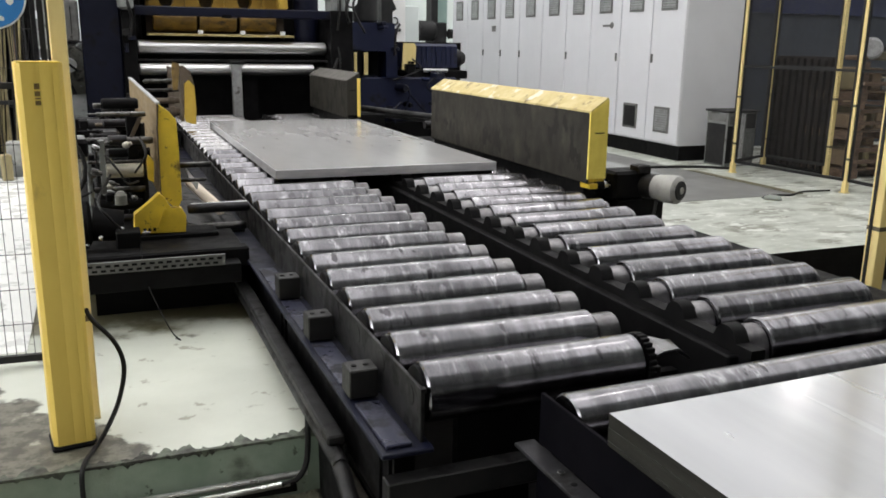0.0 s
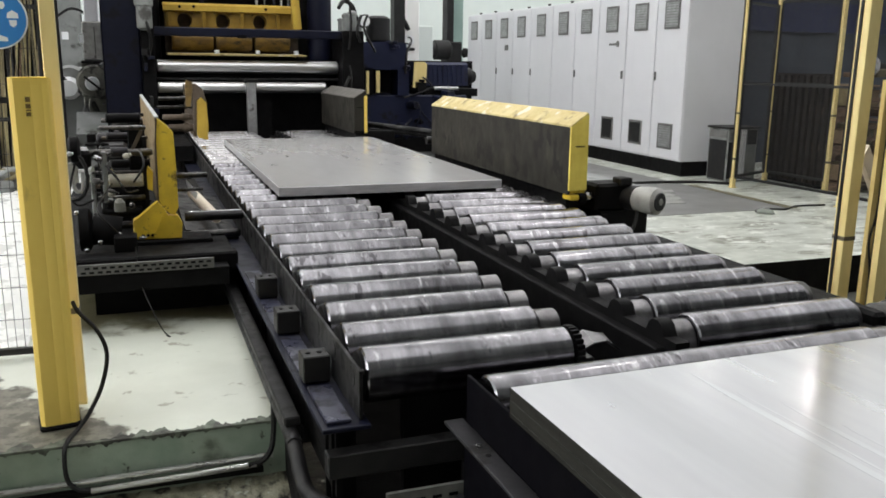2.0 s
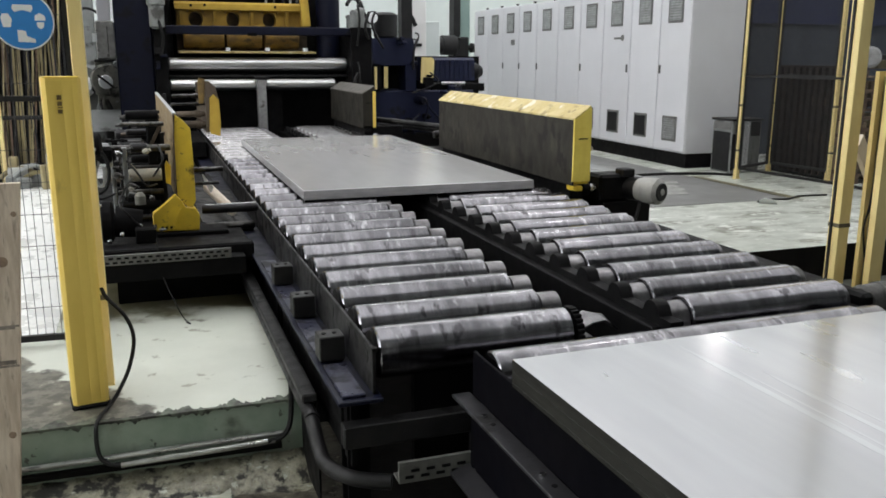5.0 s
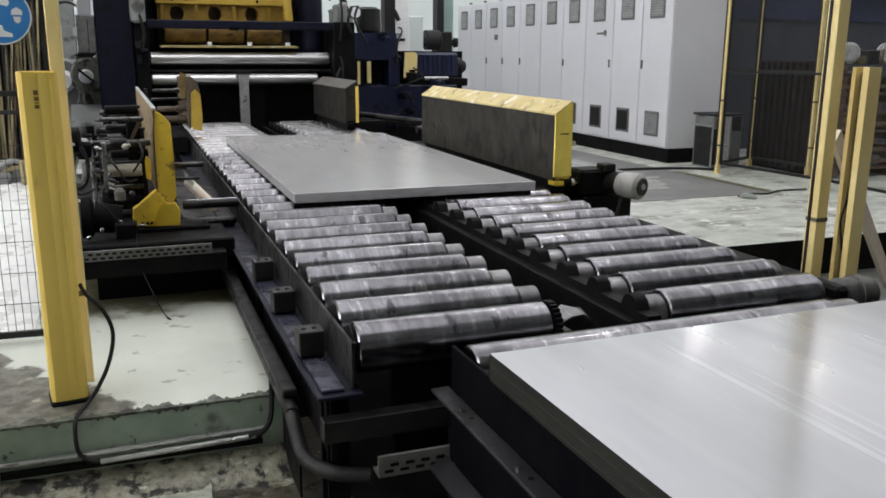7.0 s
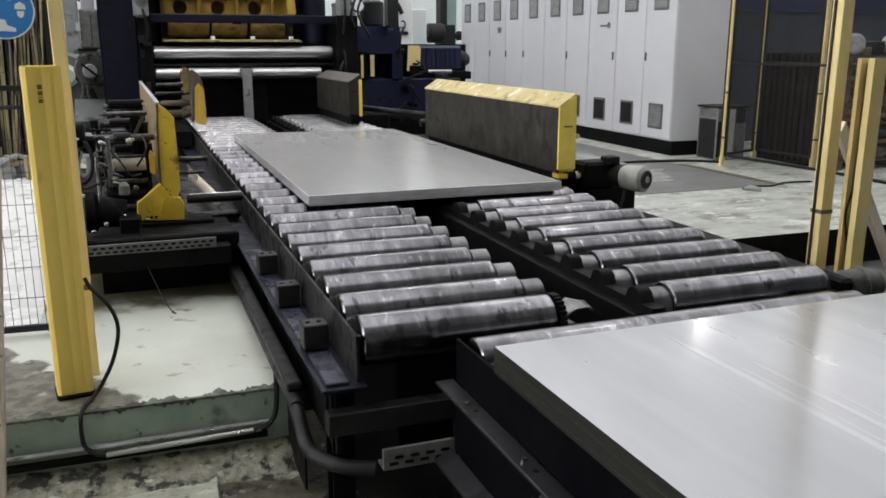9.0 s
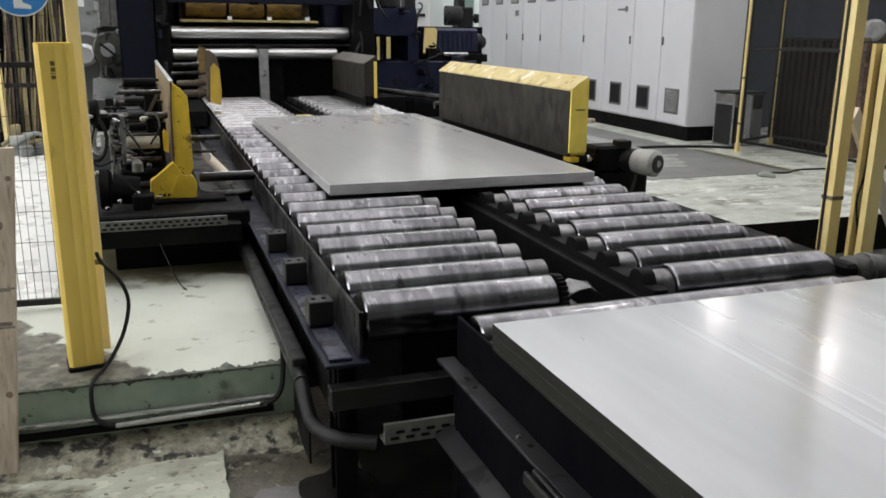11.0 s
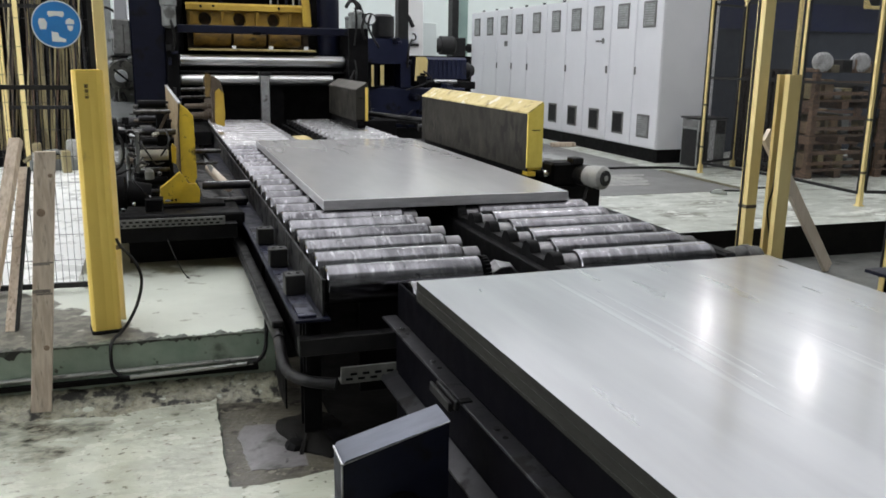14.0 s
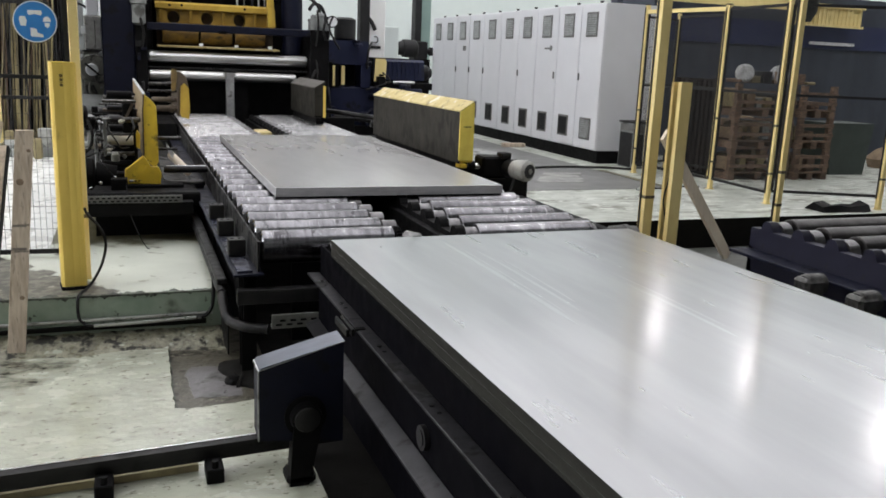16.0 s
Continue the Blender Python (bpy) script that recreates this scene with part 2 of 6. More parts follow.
VENT_GREY = mat("vent_grille_grey", (0.16, 0.16, 0.155), (0.11, 0.11, 0.105), 10, 0.55)
CHARCOAL = mat("charcoal_plastic", (0.008, 0.008, 0.009), (0.015, 0.015, 0.015), 8, 0.5, vary=0.1, spec=0.35)
WALL = mat("pale_wall_paint", (0.68, 0.735, 0.72), (0.62, 0.675, 0.66), 0.6, 0.75, bump=0.03, coords="World", dirt=(0.45, 0.5, 0.47), dirt_scale=0.5, dirt_at=0.6)
ROOF = mat("pale_roof_sheet", (0.74, 0.76, 0.77), (0.68, 0.7, 0.71), 0.5, 0.7, coords="World", stretch=(4, 0.2, 1))
# slab's rear band joins real stains with the drive frame's shadow
SLAB = mat("painted_slab_top", (0.62, 0.645, 0.57), (0.53, 0.555, 0.485), 1.6, 0.3, 0.48, coords="World", bump=0.1, bump_scale=30, dirt=(0.07, 0.066, 0.05), dirt_b=(0.165, 0.16, 0.125), dirt_scale=4.0, dirt_at=0.62, dirt_soft=0.09, dirt_rough=0.5, dirt2=(0.34, 0.34, 0.28), dirt2_scale=9, dirt2_at=0.63, toward=((1.35, 1, 0), 3.08, 2.7, 0.5), stain_shade=((0.12, 0.11, 0.06), (0, 1, 0), 3.85, 4.5, 4.0))
SLAB_SCUFF = mat("scuffed_slab_top", (0.52, 0.545, 0.49), (0.34, 0.36, 0.315), 4, 0.3, 0.46, coords="World", bump=0.1, bump_scale=30, stretch=(1, 1.8, 1), dirt=(0.2, 0.2, 0.165), dirt_b=(0.3, 0.31, 0.265), dirt_scale=2.6, dirt_at=0.52, dirt_soft=0.1, dirt_rough=0.55, dirt2=(0.66, 0.675, 0.63), dirt2_scale=5, dirt2_at=0.56)
SLAB_SIDE = mat("green_slab_side", (0.185, 0.245, 0.188), (0.28, 0.335, 0.265), 4, 0.5, 0.7, coords="World", bump=0.3, bump_scale=25, dirt=(0.045, 0.05, 0.036), dirt_b=(0.1, 0.12, 0.085), dirt_scale=4.0, dirt_at=0.55, dirt_soft=0.2, dirt2=(0.05, 0.055, 0.04), dirt2_scale=13, dirt2_at=0.62)
CHIPPED = mat("chipped_dirty_edge", (0.13, 0.155, 0.115), (0.03, 0.031, 0.024), 16, 0.5, 0.7, coords="World", bump=0.4, bump_scale=40, dirt=(0.02, 0.02, 0.015), dirt_scale=9, dirt_at=0.52, dirt_soft=0.08)
LOW_FLOOR = mat("worn_painted_floor", (0.49, 0.505, 0.415), (0.36, 0.37, 0.3), 3.0, 0.12, 0.36, coords="World", bump=0.45, bump_scale=13, stretch=(0.8, 1.3, 1), dirt=(0.035, 0.033, 0.024), dirt_b=(0.25, 0.245, 0.19), dirt_scale=4.2, dirt_at=0.585, dirt_soft=0.22, dirt_rough=0.16, dirt2=(0.15, 0.146, 0.112), dirt2_scale=22, dirt2_at=0.6, toward=((-0.8, 0.6, 0), 1.25, 2.1, 0.24))
MORTAR = mat("dirty_mortar", (0.33, 0.32, 0.235), (0.12, 0.112, 0.08), 14, 0.18, 0.42, coords="World", bump=0.9, bump_scale=20, dirt=(0.014, 0.013, 0.009), dirt_scale=9, dirt_at=0.5, dirt_soft=0.1, dirt2=(0.4, 0.41, 0.335), dirt2_scale=13, dirt2_at=0.6)
PIPE_STEEL = mat("dirty_bright_pipe", (0.5, 0.5, 0.49), (0.3, 0.3, 0.29), 9, 0.22, 0.4, metal=1.0, stretch=(0.6, 3, 3), dirt=(0.06, 0.058, 0.05), dirt_scale=7, dirt_at=0.58)
PATCH_GREY = mat("smooth_grey_concrete", (0.19, 0.182, 0.185), (0.11, 0.105, 0.104), 7, 0.25, 0.45, coords="World", bump=0.4, bump_scale=25, dirt=(0.04, 0.037, 0.03), dirt_scale=6, dirt_at=0.52, dirt_soft=0.18)
GRIME = mat("rough_oily_concrete", (0.065, 0.058, 0.042), (0.11, 0.1, 0.073), 9, 0.25, 0.5, coords="World", bump=0.9, bump_scale=18, dirt=(0.018, 0.0165, 0.012), dirt_scale=8, dirt_at=0.51, dirt_soft=0.16, dirt2=(0.22, 0.21, 0.165), dirt2_scale=22, dirt2_at=0.59)
FLANGE = mat("worn_flange_steel", (0.022, 0.022, 0.025), (0.038, 0.037, 0.041), 8, 0.35, 0.5, metal=0.5, bump=0.06, dirt=(0.012, 0.0115, 0.011), dirt_scale=6, dirt_at=0.56)
# near-black tone that holds the deep shade under the tables
PIT = mat("dark_pit_concrete", (0.004, 0.0038, 0.0034), (0.009, 0.0083, 0.007), 3, 0.6, 0.85, coords="World", bump=0.2, spec=0.1)
GREY_FLOOR = mat("grey_walkway_paint", (0.17, 0.17, 0.165), (0.13, 0.13, 0.125), 1.5, 0.4, 0.55, coords="World", bump=0.05, dirt=(0.25, 0.25, 0.24), dirt_scale=2.5, dirt_at=0.6)
PALE_SCUFF = mat("scuffed_pale_paint", (0.34, 0.34, 0.315), (0.2, 0.2, 0.19), 5, 0.4, 0.55, coords="World", bump=0.05, dirt=(0.16, 0.16, 0.155), dirt_scale=3, dirt_at=0.5, dirt_soft=0.15)
GREY_DIRT = mat("dirty_grey_concrete", (0.1, 0.103, 0.092), (0.05, 0.051, 0.045), 3, 0.4, 0.6, coords="World", bump=0.3, bump_scale=25, dirt=(0.02, 0.02, 0.017), dirt_scale=3, dirt_at=0.55, dirt_soft=0.2)
WOOD = mat("raw_pine_board", (0.6, 0.51, 0.41), (0.43, 0.345, 0.265), 4, 0.65, 0.8, bump=0.15, stretch=(11, 11, 1.3), dirt=(0.26, 0.2, 0.15), dirt_scale=2.2, dirt_at=0.55, dirt_soft=0.14, dirt2=(0.3, 0.25, 0.2), dirt2_scale=6, dirt2_at=0.62, vary=0.1)
WOOD_PALE = mat("dusty_pale_board", (0.7, 0.62, 0.52), (0.6, 0.52, 0.42), 5, 0.65, 0.8, bump=0.15, stretch=(9, 9, 0.7), dirt=(0.4, 0.32, 0.24), dirt_scale=5, dirt_at=0.66)
WOOD_OLD = mat("weathered_pallet_wood", (0.175, 0.115, 0.08), (0.085, 0.056, 0.04), 6, 0.75, 0.85, bump=0.15, stretch=(2, 2, 6), vary=0.35, spec=0.3)
CARTON = mat("faded_carton", (0.26, 0.19, 0.12), (0.17, 0.12, 0.075), 5, 0.75, vary=0.35)
SIGN_BLUE = mat("sign_blue", (0.035, 0.24, 0.62), (0.03, 0.21, 0.56), 5, 0.35)
SIGN_WHITE = mat("sign_white", (0.84, 0.86, 0.87), (0.8, 0.82, 0.83), 8, 0.4)
SIGN_RED = mat("sign_red", (0.5, 0.03, 0.03), (0.45, 0.03, 0.03), 8, 0.4)
CABLE = mat("black_cable_rubber", (0.007, 0.007, 0.007), (0.014, 0.014, 0.0135), 12, 0.5, 0.65, spec=0.25)
WIRE = mat("dark_fence_wire", (0.03, 0.03, 0.032), (0.05, 0.05, 0.05), 12, 0.5, metal=0.3)
BLUE_STEEL = mat("blue_machine_paint", (0.006, 0.010, 0.034), (0.01, 0.014, 0.045), 3, 0.4, 0.55, dirt=(0.006, 0.006, 0.008), dirt_scale=3, dirt_at=0.55, vary=0.1, spec=0.35)
CURTAIN = mat("dark_blue_grey_cladding", (0.03, 0.036, 0.05), (0.042, 0.049, 0.066), 1.5, 0.5, 0.65, coords="World", stretch=(2, 2, 0.3), spec=0.3)
BROWN_MESH = mat("dark_brown_cladding", (0.008, 0.006, 0.005), (0.018, 0.012, 0.009), 5, 0.7, 0.85, stretch=(3, 3, 0.8), spec=0.2)
OLIVE = mat("olive_grey_machine", (0.19, 0.19, 0.16), (0.11, 0.11, 0.092), 6, 0.5, 0.65, dirt=(0.03, 0.03, 0.024), dirt_scale=7, dirt_at=0.52, vary=0.2)
GREEN_BIN = mat("dark_green_plastic", (0.018, 0.03, 0.024), (0.026, 0.04, 0.032), 4, 0.5)
GREY_MACHINE = mat("grey_machine_paint", (0.24, 0.25, 0.245), (0.17, 0.18, 0.175), 3, 0.5, 0.65, dirt=(0.06, 0.06, 0.055), dirt_scale=4, dirt_at=0.55, vary=0.1)
TEAL = mat("pale_teal_paint", (0.3, 0.42, 0.38), (0.25, 0.36, 0.33), 3, 0.5)


DULL_ZINC = mat("dull_oily_zinc", (0.12, 0.12, 0.115), (0.06, 0.058, 0.055), 12, 0.45, 0.65, metal=0.5, bump=0.05, dirt=(0.02, 0.019, 0.018), dirt_scale=9, dirt_at=0.55)
BLOCK = mat("oily_block_steel", (0.008, 0.0078, 0.008), (0.014, 0.0135, 0.013), 9, 0.4, 0.6, bump=0.08, spec=0.3, vary=0.2)
# darker amber tone of the mill yellow, for the segments
MILL_AMBER = mat("dark_amber_mill_yellow", (0.2, 0.115, 0.013), (0.09, 0.05, 0.008), 5, 0.35, 0.55, bump=0.08, stretch=(1, 1, 2), dirt=(0.03, 0.02, 0.008), dirt_scale=6, dirt_at=0.5, dirt_soft=0.2)
BAND_BLUE = mat("navy_band_paint", (0.012, 0.018, 0.062), (0.016, 0.022, 0.07), 2, 0.4, 0.55, spec=0.35)
# yellow brightened for the light on the bumper's end plate
END_YELLOW = mat("lit_lemon_yellow", (0.9, 0.74, 0.16), (0.8, 0.63, 0.12), 9, 0.4, 0.55, bump=0.05, dirt=(0.3, 0.2, 0.05), dirt_scale=12, dirt_at=0.64)
REEL_GREY = mat("pale_grey_reel", (0.42, 0.42, 0.43), (0.25, 0.25, 0.25), 14, 0.5, 0.7, bump=0.1)
PILLAR_WHITE = mat("clean_white_enamel", (0.88, 0.88, 0.87), (0.84, 0.84, 0.83), 3, 0.35, 0.45)
# scuffed navy made lighter for the lit near side of the table
NAVY_LIT = mat("lit_scuffed_navy_paint", (0.008, 0.008, 0.02), (0.013, 0.013, 0.028), 6, 0.4, 0.55, bump=0.05, spec=0.3, dirt=(0.02, 0.02, 0.024), dirt_scale=8, dirt_at=0.6)
STRAIN = mat("grey_dirt_in_wood", (0.13, 0.11, 0.095), (0.3, 0.26, 0.215), 30, 0.75, 0.85, bump=0.1)
KNOT = mat("brown_pine_knot", (0.27, 0.19, 0.13), (0.18, 0.12, 0.08), 40, 0.6, 0.75)
STRAP = mat("grimy_strap", (0.14, 0.115, 0.07), (0.09, 0.075, 0.05), 20, 0.6)
GRIMY_OCHRE = mat("grimy_ochre_paint", (0.22, 0.14, 0.035), (0.1, 0.065, 0.025), 8, 0.5, 0.65, bump=0.1, dirt=(0.03, 0.022, 0.014), dirt_scale=7, dirt_at=0.52)
PRINT = mat("faded_brown_print", (0.1, 0.06, 0.02), (0.2, 0.13, 0.03), 40, 0.5)


def glow(name, col, power):
    m = bpy.data.materials.new(name)
    m.use_nodes = True
    b = m.node_tree.nodes["Principled BSDF"]
    b.inputs["Base Color"].default_value = (0.8, 0.8, 0.8, 1)
    b.inputs["Emission Color"].default_value = (*col, 1)
    b.inputs["Emission Strength"].default_value = power
    return m


LAMP_GLOW = glow("lamp_diffuser", (1.0, 0.99, 0.97), 6.0)
WINDOW_FILL = glow("window_fill_glow", (0.93, 0.96, 1.0), 6.0)
ROOF_STRIP = glow("roof_fill_glow", (0.935, 0.95, 1.0), ROOF_GLOW)


# ---- building helpers; all builders take world coordinates ----
WORLD = {}


def thing(name, loc, label, category, group="", kind=""):
    e = new(name)
    e.location = loc
    WORLD[e] = Vector(loc)
    return tagged(e, label, category, group, kind)


def finish(bm, name, material, origin):
    bmesh.ops.translate(bm, verts=bm.verts, vec=-Vector(origin))
    me = bpy.data.meshes.new(name)
    bmesh.ops.recalc_face_normals(bm, faces=bm.faces)
    bm.to_mesh(me)
    bm.free()
    for p in me.polygons:
        p.use_smooth = True
    me.set_sharp_from_angle(angle=radians(32))
    for m in (material if isinstance(material, (list, tuple)) else (material,)):
        me.materials.append(m)
    return me


def part(name, bm, material, parent, label="", origin=None):
    o = Vector(origin) if origin is not None else WORLD[parent]
    ob = new(name, finish(bm, name, material, o))
    ob.parent = parent
    ob.location = o - WORLD[parent]
    WORLD[ob] = o
    return tagged(ob, label)


def twin(ob, at, parent=None):
    """A repeat of a part, on the same mesh, with its origin at a world place."""
    c = ob.copy()
    scene.collection.objects.link(c)
    c.parent = parent or ob.parent
    WORLD[c] = Vector(at)
    c.location = WORLD[c] - WORLD[c.parent]
    return c


def solid(name, bm, material, label, category, group="", kind="", origin=None):
    """A thing that is one mesh."""
    if origin is None:
        lo = [min(v.co[i] for v in bm.verts) for i in range(3)]
        hi = [max(v.co[i] for v in bm.verts) for i in range(3)]
        origin = ((lo[0] + hi[0]) / 2, (lo[1] + hi[1]) / 2, lo[2])
    ob = new(name, finish(bm, name, material, origin))
    ob.location = origin
    WORLD[ob] = Vector(origin)
    return tagged(ob, label, category, group, kind)


def box(x0, y0, z0, x1, y1, z1, bevel=0.0, bm=None, turn=0.0, mi=0):
    own = bmesh.new()
    x0, x1, y0, y1, z0, z1 = min(x0, x1), max(x0, x1), min(y0, y1), max(y0, y1), min(z0, z1), max(z0, z1)
    v = [own.verts.new((x, y, z)) for z in (z0, z1) for y in (y0, y1) for x in (x0, x1)]
    for q in ((0, 2, 3, 1), (4, 5, 7, 6), (0, 1, 5, 4), (2, 6, 7, 3), (0, 4, 6, 2), (1, 3, 7, 5)):
        own.faces.new([v[i] for i in q])
    if bevel:
        bmesh.ops.bevel(own, geom=list(own.edges), offset=bevel, segments=1, affect="EDGES")
    if turn:
        bmesh.ops.rotate(own, verts=own.verts, cent=((x0 + x1) / 2, (y0 + y1) / 2, z0), matrix=Matrix.Rotation(radians(turn), 3, "Z"))
    return merge(bm, own, mi)


def merge(bm, own, mi=0):
    for f in own.faces:
        f.material_index = mi
    if bm is None:
        return own
    me = bpy.data.meshes.new("tmp")
    own.to_mesh(me)
    own.free()
    bm.from_mesh(me)
    bpy.data.meshes.remove(me)
    return bm


def rings(sections, bm=None, closed_ends=True, mi=0):
    """Skins a list of rings of points."""
    own = bmesh.new()
    rs = [[own.verts.new(p) for p in s] for s in sections]
    k = len(rs[0])
    for a, b in zip(rs, rs[1:]):
        for i in range(k):
            own.faces.new((a[i], a[(i + 1) % k], b[(i + 1) % k], b[i]))
    if closed_ends:
        own.faces.new(rs[0][::-1])
        own.faces.new(rs[-1])
    return merge(bm, own, mi)


def lathe(p0, p1, profile, n=24, bm=None, mi=0):
    """A turned body along p0 to p1; profile: (share of the way, radius)."""
    p0, p1 = Vector(p0), Vector(p1)
    d = p1 - p0
    u = d.orthogonal().normalized()
    w = d.normalized().cross(u)
    secs = [[p0 + d * s + (u * math.cos(2 * math.pi * i / n) + w * math.sin(2 * math.pi * i / n)) * r for i in range(n)] for s, r in profile]
    return rings(secs, bm, mi=mi)


def rod(p0, p1, r, n=16, bm=None, mi=0):
    return lathe(p0, p1, ((0, r), (1, r)), n, bm, mi)


def smooth_path(pts, steps=6):
    pts = [Vector(p) for p in pts]
    out = []
    for i in range(len(pts) - 1):
        a, b, c, d = pts[max(i - 1, 0)], pts[i], pts[i + 1], pts[min(i + 2, len(pts) - 1)]
        for s in range(steps):
            t = s / steps
            out.append(0.5 * ((2 * b) + (c - a) * t + (2 * a - 5 * b + 4 * c - d) * t * t + (3 * b - a - 3 * c + d) * t ** 3))
    return out + [pts[-1]]


def tube(pts, r, n=10, bm=None, soft=True, mi=0):
    path = smooth_path(pts) if soft else [Vector(p) for p in pts]
    up = Vector((0.13, 0.29, 0.95))
    secs = []
    for i, p in enumerate(path):
        d = (path[min(i + 1, len(path) - 1)] - path[max(i - 1, 0)]).normalized()
        u = d.cross(up)
        if u.length < 0.05:
            u = d.orthogonal()
        u.normalize()
        w = u.cross(d)
        up = w
        secs.append([p + (u * math.cos(2 * math.pi * k / n) + w * math.sin(2 * math.pi * k / n)) * r for k in range(n)])
    return rings(secs, bm, mi=mi)


def prism(profile, axis, a, b, bm=None, mi=0):
    """A profile extruded along an axis; its pairs are the two other axes in order."""
    def at(p, v):
        return {"x": (v, p[0], p[1]), "y": (p[0], v, p[1]), "z": (p[0], p[1], v)}[axis]
    return rings([[at(p, a) for p in profile], [at(p, b) for p in profile]], bm, mi=mi)


def beam(p0, p1, w, h, bm=None, mi=0):
    """A straight bar of section w by h between two points."""
    p0, p1 = Vector(p0), Vector(p1)
    d = (p1 - p0).normalized()
    u = d.cross(Vector((0, 0, 1)))
    u = u.normalized() if u.length > 0.05 else Vector((1, 0, 0))
    v = u.cross(d)
    return rings([[p + u * sx * w / 2 + v * sz * h / 2 for sx, sz in ((-1, -1), (1, -1), (1, 1), (-1, 1))] for p in (p0, p1)], bm, mi=mi)


def bolt(x, y, z, r=0.012, h=0.01, bm=None):
    return rod((x, y, z), (x, y, z + h), r, 6, bm)


# ---- the hall ----
X0, X1, Y0, Y1, ZC = HALL
solid("wall_north", box(X0, Y1, -0.2, X1, Y1 + 0.3, ZC), WALL, "pale mint painted far wall of the factory hall", "wall", kind="structure")
# south wall is out of view; its grey only cuts bounced light
solid("wall_south", box(X0, Y0 - 0.3, -0.2, X1, Y0, ZC), GREY_MACHINE, "unseen wall, grey to keep the near side of the hall dim", "wall", kind="structure")
solid("wall_west", box(X0 - 0.3, Y0, -0.2, X0, Y1, ZC), WALL, "pale mint painted side wall of the factory hall", "wall", kind="structure")
solid("wall_east", box(X1, Y0, -0.2, X1 + 0.3, Y1, ZC), WALL, "pale mint painted side wall of the factory hall", "wall", kind="structure")
solid("ceiling", box(X0, Y0, ZC, X1, Y1, ZC + 0.2), ROOF, "pale corrugated roof of the factory hall", "ceiling", kind="structure")

# lower floor, with a recessed patch of broken concrete beside the roller table
random.seed(9)
def ragged(pts, step, amp):
    """A broken edge: a polyline cut into short uneven steps."""
    out = []
    for (ax, ay), (bx2, by2) in zip(pts, pts[1:]):
        k = max(1, int(math.hypot(bx2 - ax, by2 - ay) / step))
        for i in range(k):
            s = i / k
            out.append((ax + (bx2 - ax) * s + random.uniform(-amp, amp), ay + (by2 - ay) * s + random.uniform(-amp, amp)))
    return out + [pts[-1]]


rim = ragged([(0.85, 1.76), (0.62, 1.72), (0.45, 1.70), (0.325, 1.715), (0.323, 1.95), (0.327, 2.25), (0.328, 2.5), (0.335, 2.7), (0.34, 2.9), (0.34, 3.2)], 0.03, 0.004)
low = prism([(X0, 3.2), (X0, Y0), (0.85, Y0)] + rim, "z", -0.3, 0)
solid("floor", low, LOW_FLOOR, "worn pale green painted concrete floor with oil stains", "floor", kind="structure")
solid("floor_patch", box(0.25, 1.5, -0.29, 0.85, 3.2, -0.022), GRIME, "recessed patch of rough oily concrete", "floor", kind="structure")
solid("floor_plate", prism(ragged([(0.43, 1.87), (0.66, 1.85), (0.68, 2.2), (0.64, 2.3), (0.44, 2.33), (0.40, 2.2), (0.43, 1.871)], 0.03, 0.008)[:-1], "z", -0.2, -0.0195), PATCH_GREY, "smooth grey concrete plate set in the rough patch", "floor", kind="structure")
solid("pit_floor", box(0.85, Y0, -0.3, X1, 4.6, -0.004), PIT, "near-black pit floor, shade under the roller tables put into its colour", "floor", kind="structure")
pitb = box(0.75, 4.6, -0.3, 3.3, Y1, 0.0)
solid("pit_floor", pitb, PIT, "near-black pit floor, shade under the roller table put into its colour", "floor", kind="structure")
solid("pit_floor_east", box(3.3, 2.15, -0.29, 7.5, 4.41, 0.0), GREY_DIRT, "dirty grey concrete floor below the slab", "floor", kind="structure")
# raised slabs
lslab = bmesh.new()
rings([[(X0, 2.90, 0), (0.66, 2.775, 0), (0.75, 4.1, 0), (0.75, Y1, 0), (X0, Y1, 0)],
       [(X0, 2.92, FLOOR_UP), (0.66, 2.79, FLOOR_UP), (0.75, 4.1, FLOOR_UP), (0.75, Y1, FLOOR_UP), (X0, Y1, FLOOR_UP)]], lslab)
for f in lslab.faces:
    f.material_index = 0 if f.calc_center_median().z > FLOOR_UP - 0.01 else 1
solid("raised_slab_west", lslab, (SLAB, SLAB_SIDE), "raised concrete slab, white painted top and dirty green side", "floor", kind="structure")
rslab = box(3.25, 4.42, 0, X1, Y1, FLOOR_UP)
# this slab's sides take the near-black pit tone
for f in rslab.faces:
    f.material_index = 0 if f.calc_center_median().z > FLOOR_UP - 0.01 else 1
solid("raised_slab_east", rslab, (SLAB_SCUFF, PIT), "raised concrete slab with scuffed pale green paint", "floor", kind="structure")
solid("walkway_marking", box(3.26, 6.3, FLOOR_UP - 0.1, 6.35, Y1, FLOOR_UP + 0.004), GREY_FLOOR, "grey painted walkway on the slab", "floor", kind="structure")
solid("walkway_line", box(6.36, 6.3, FLOOR_UP - 0.1, 6.46, 8.0, FLOOR_UP + 0.006), SLAB, "pale painted line along the grey walkway", "floor", kind="structure")
crack = bmesh.new()
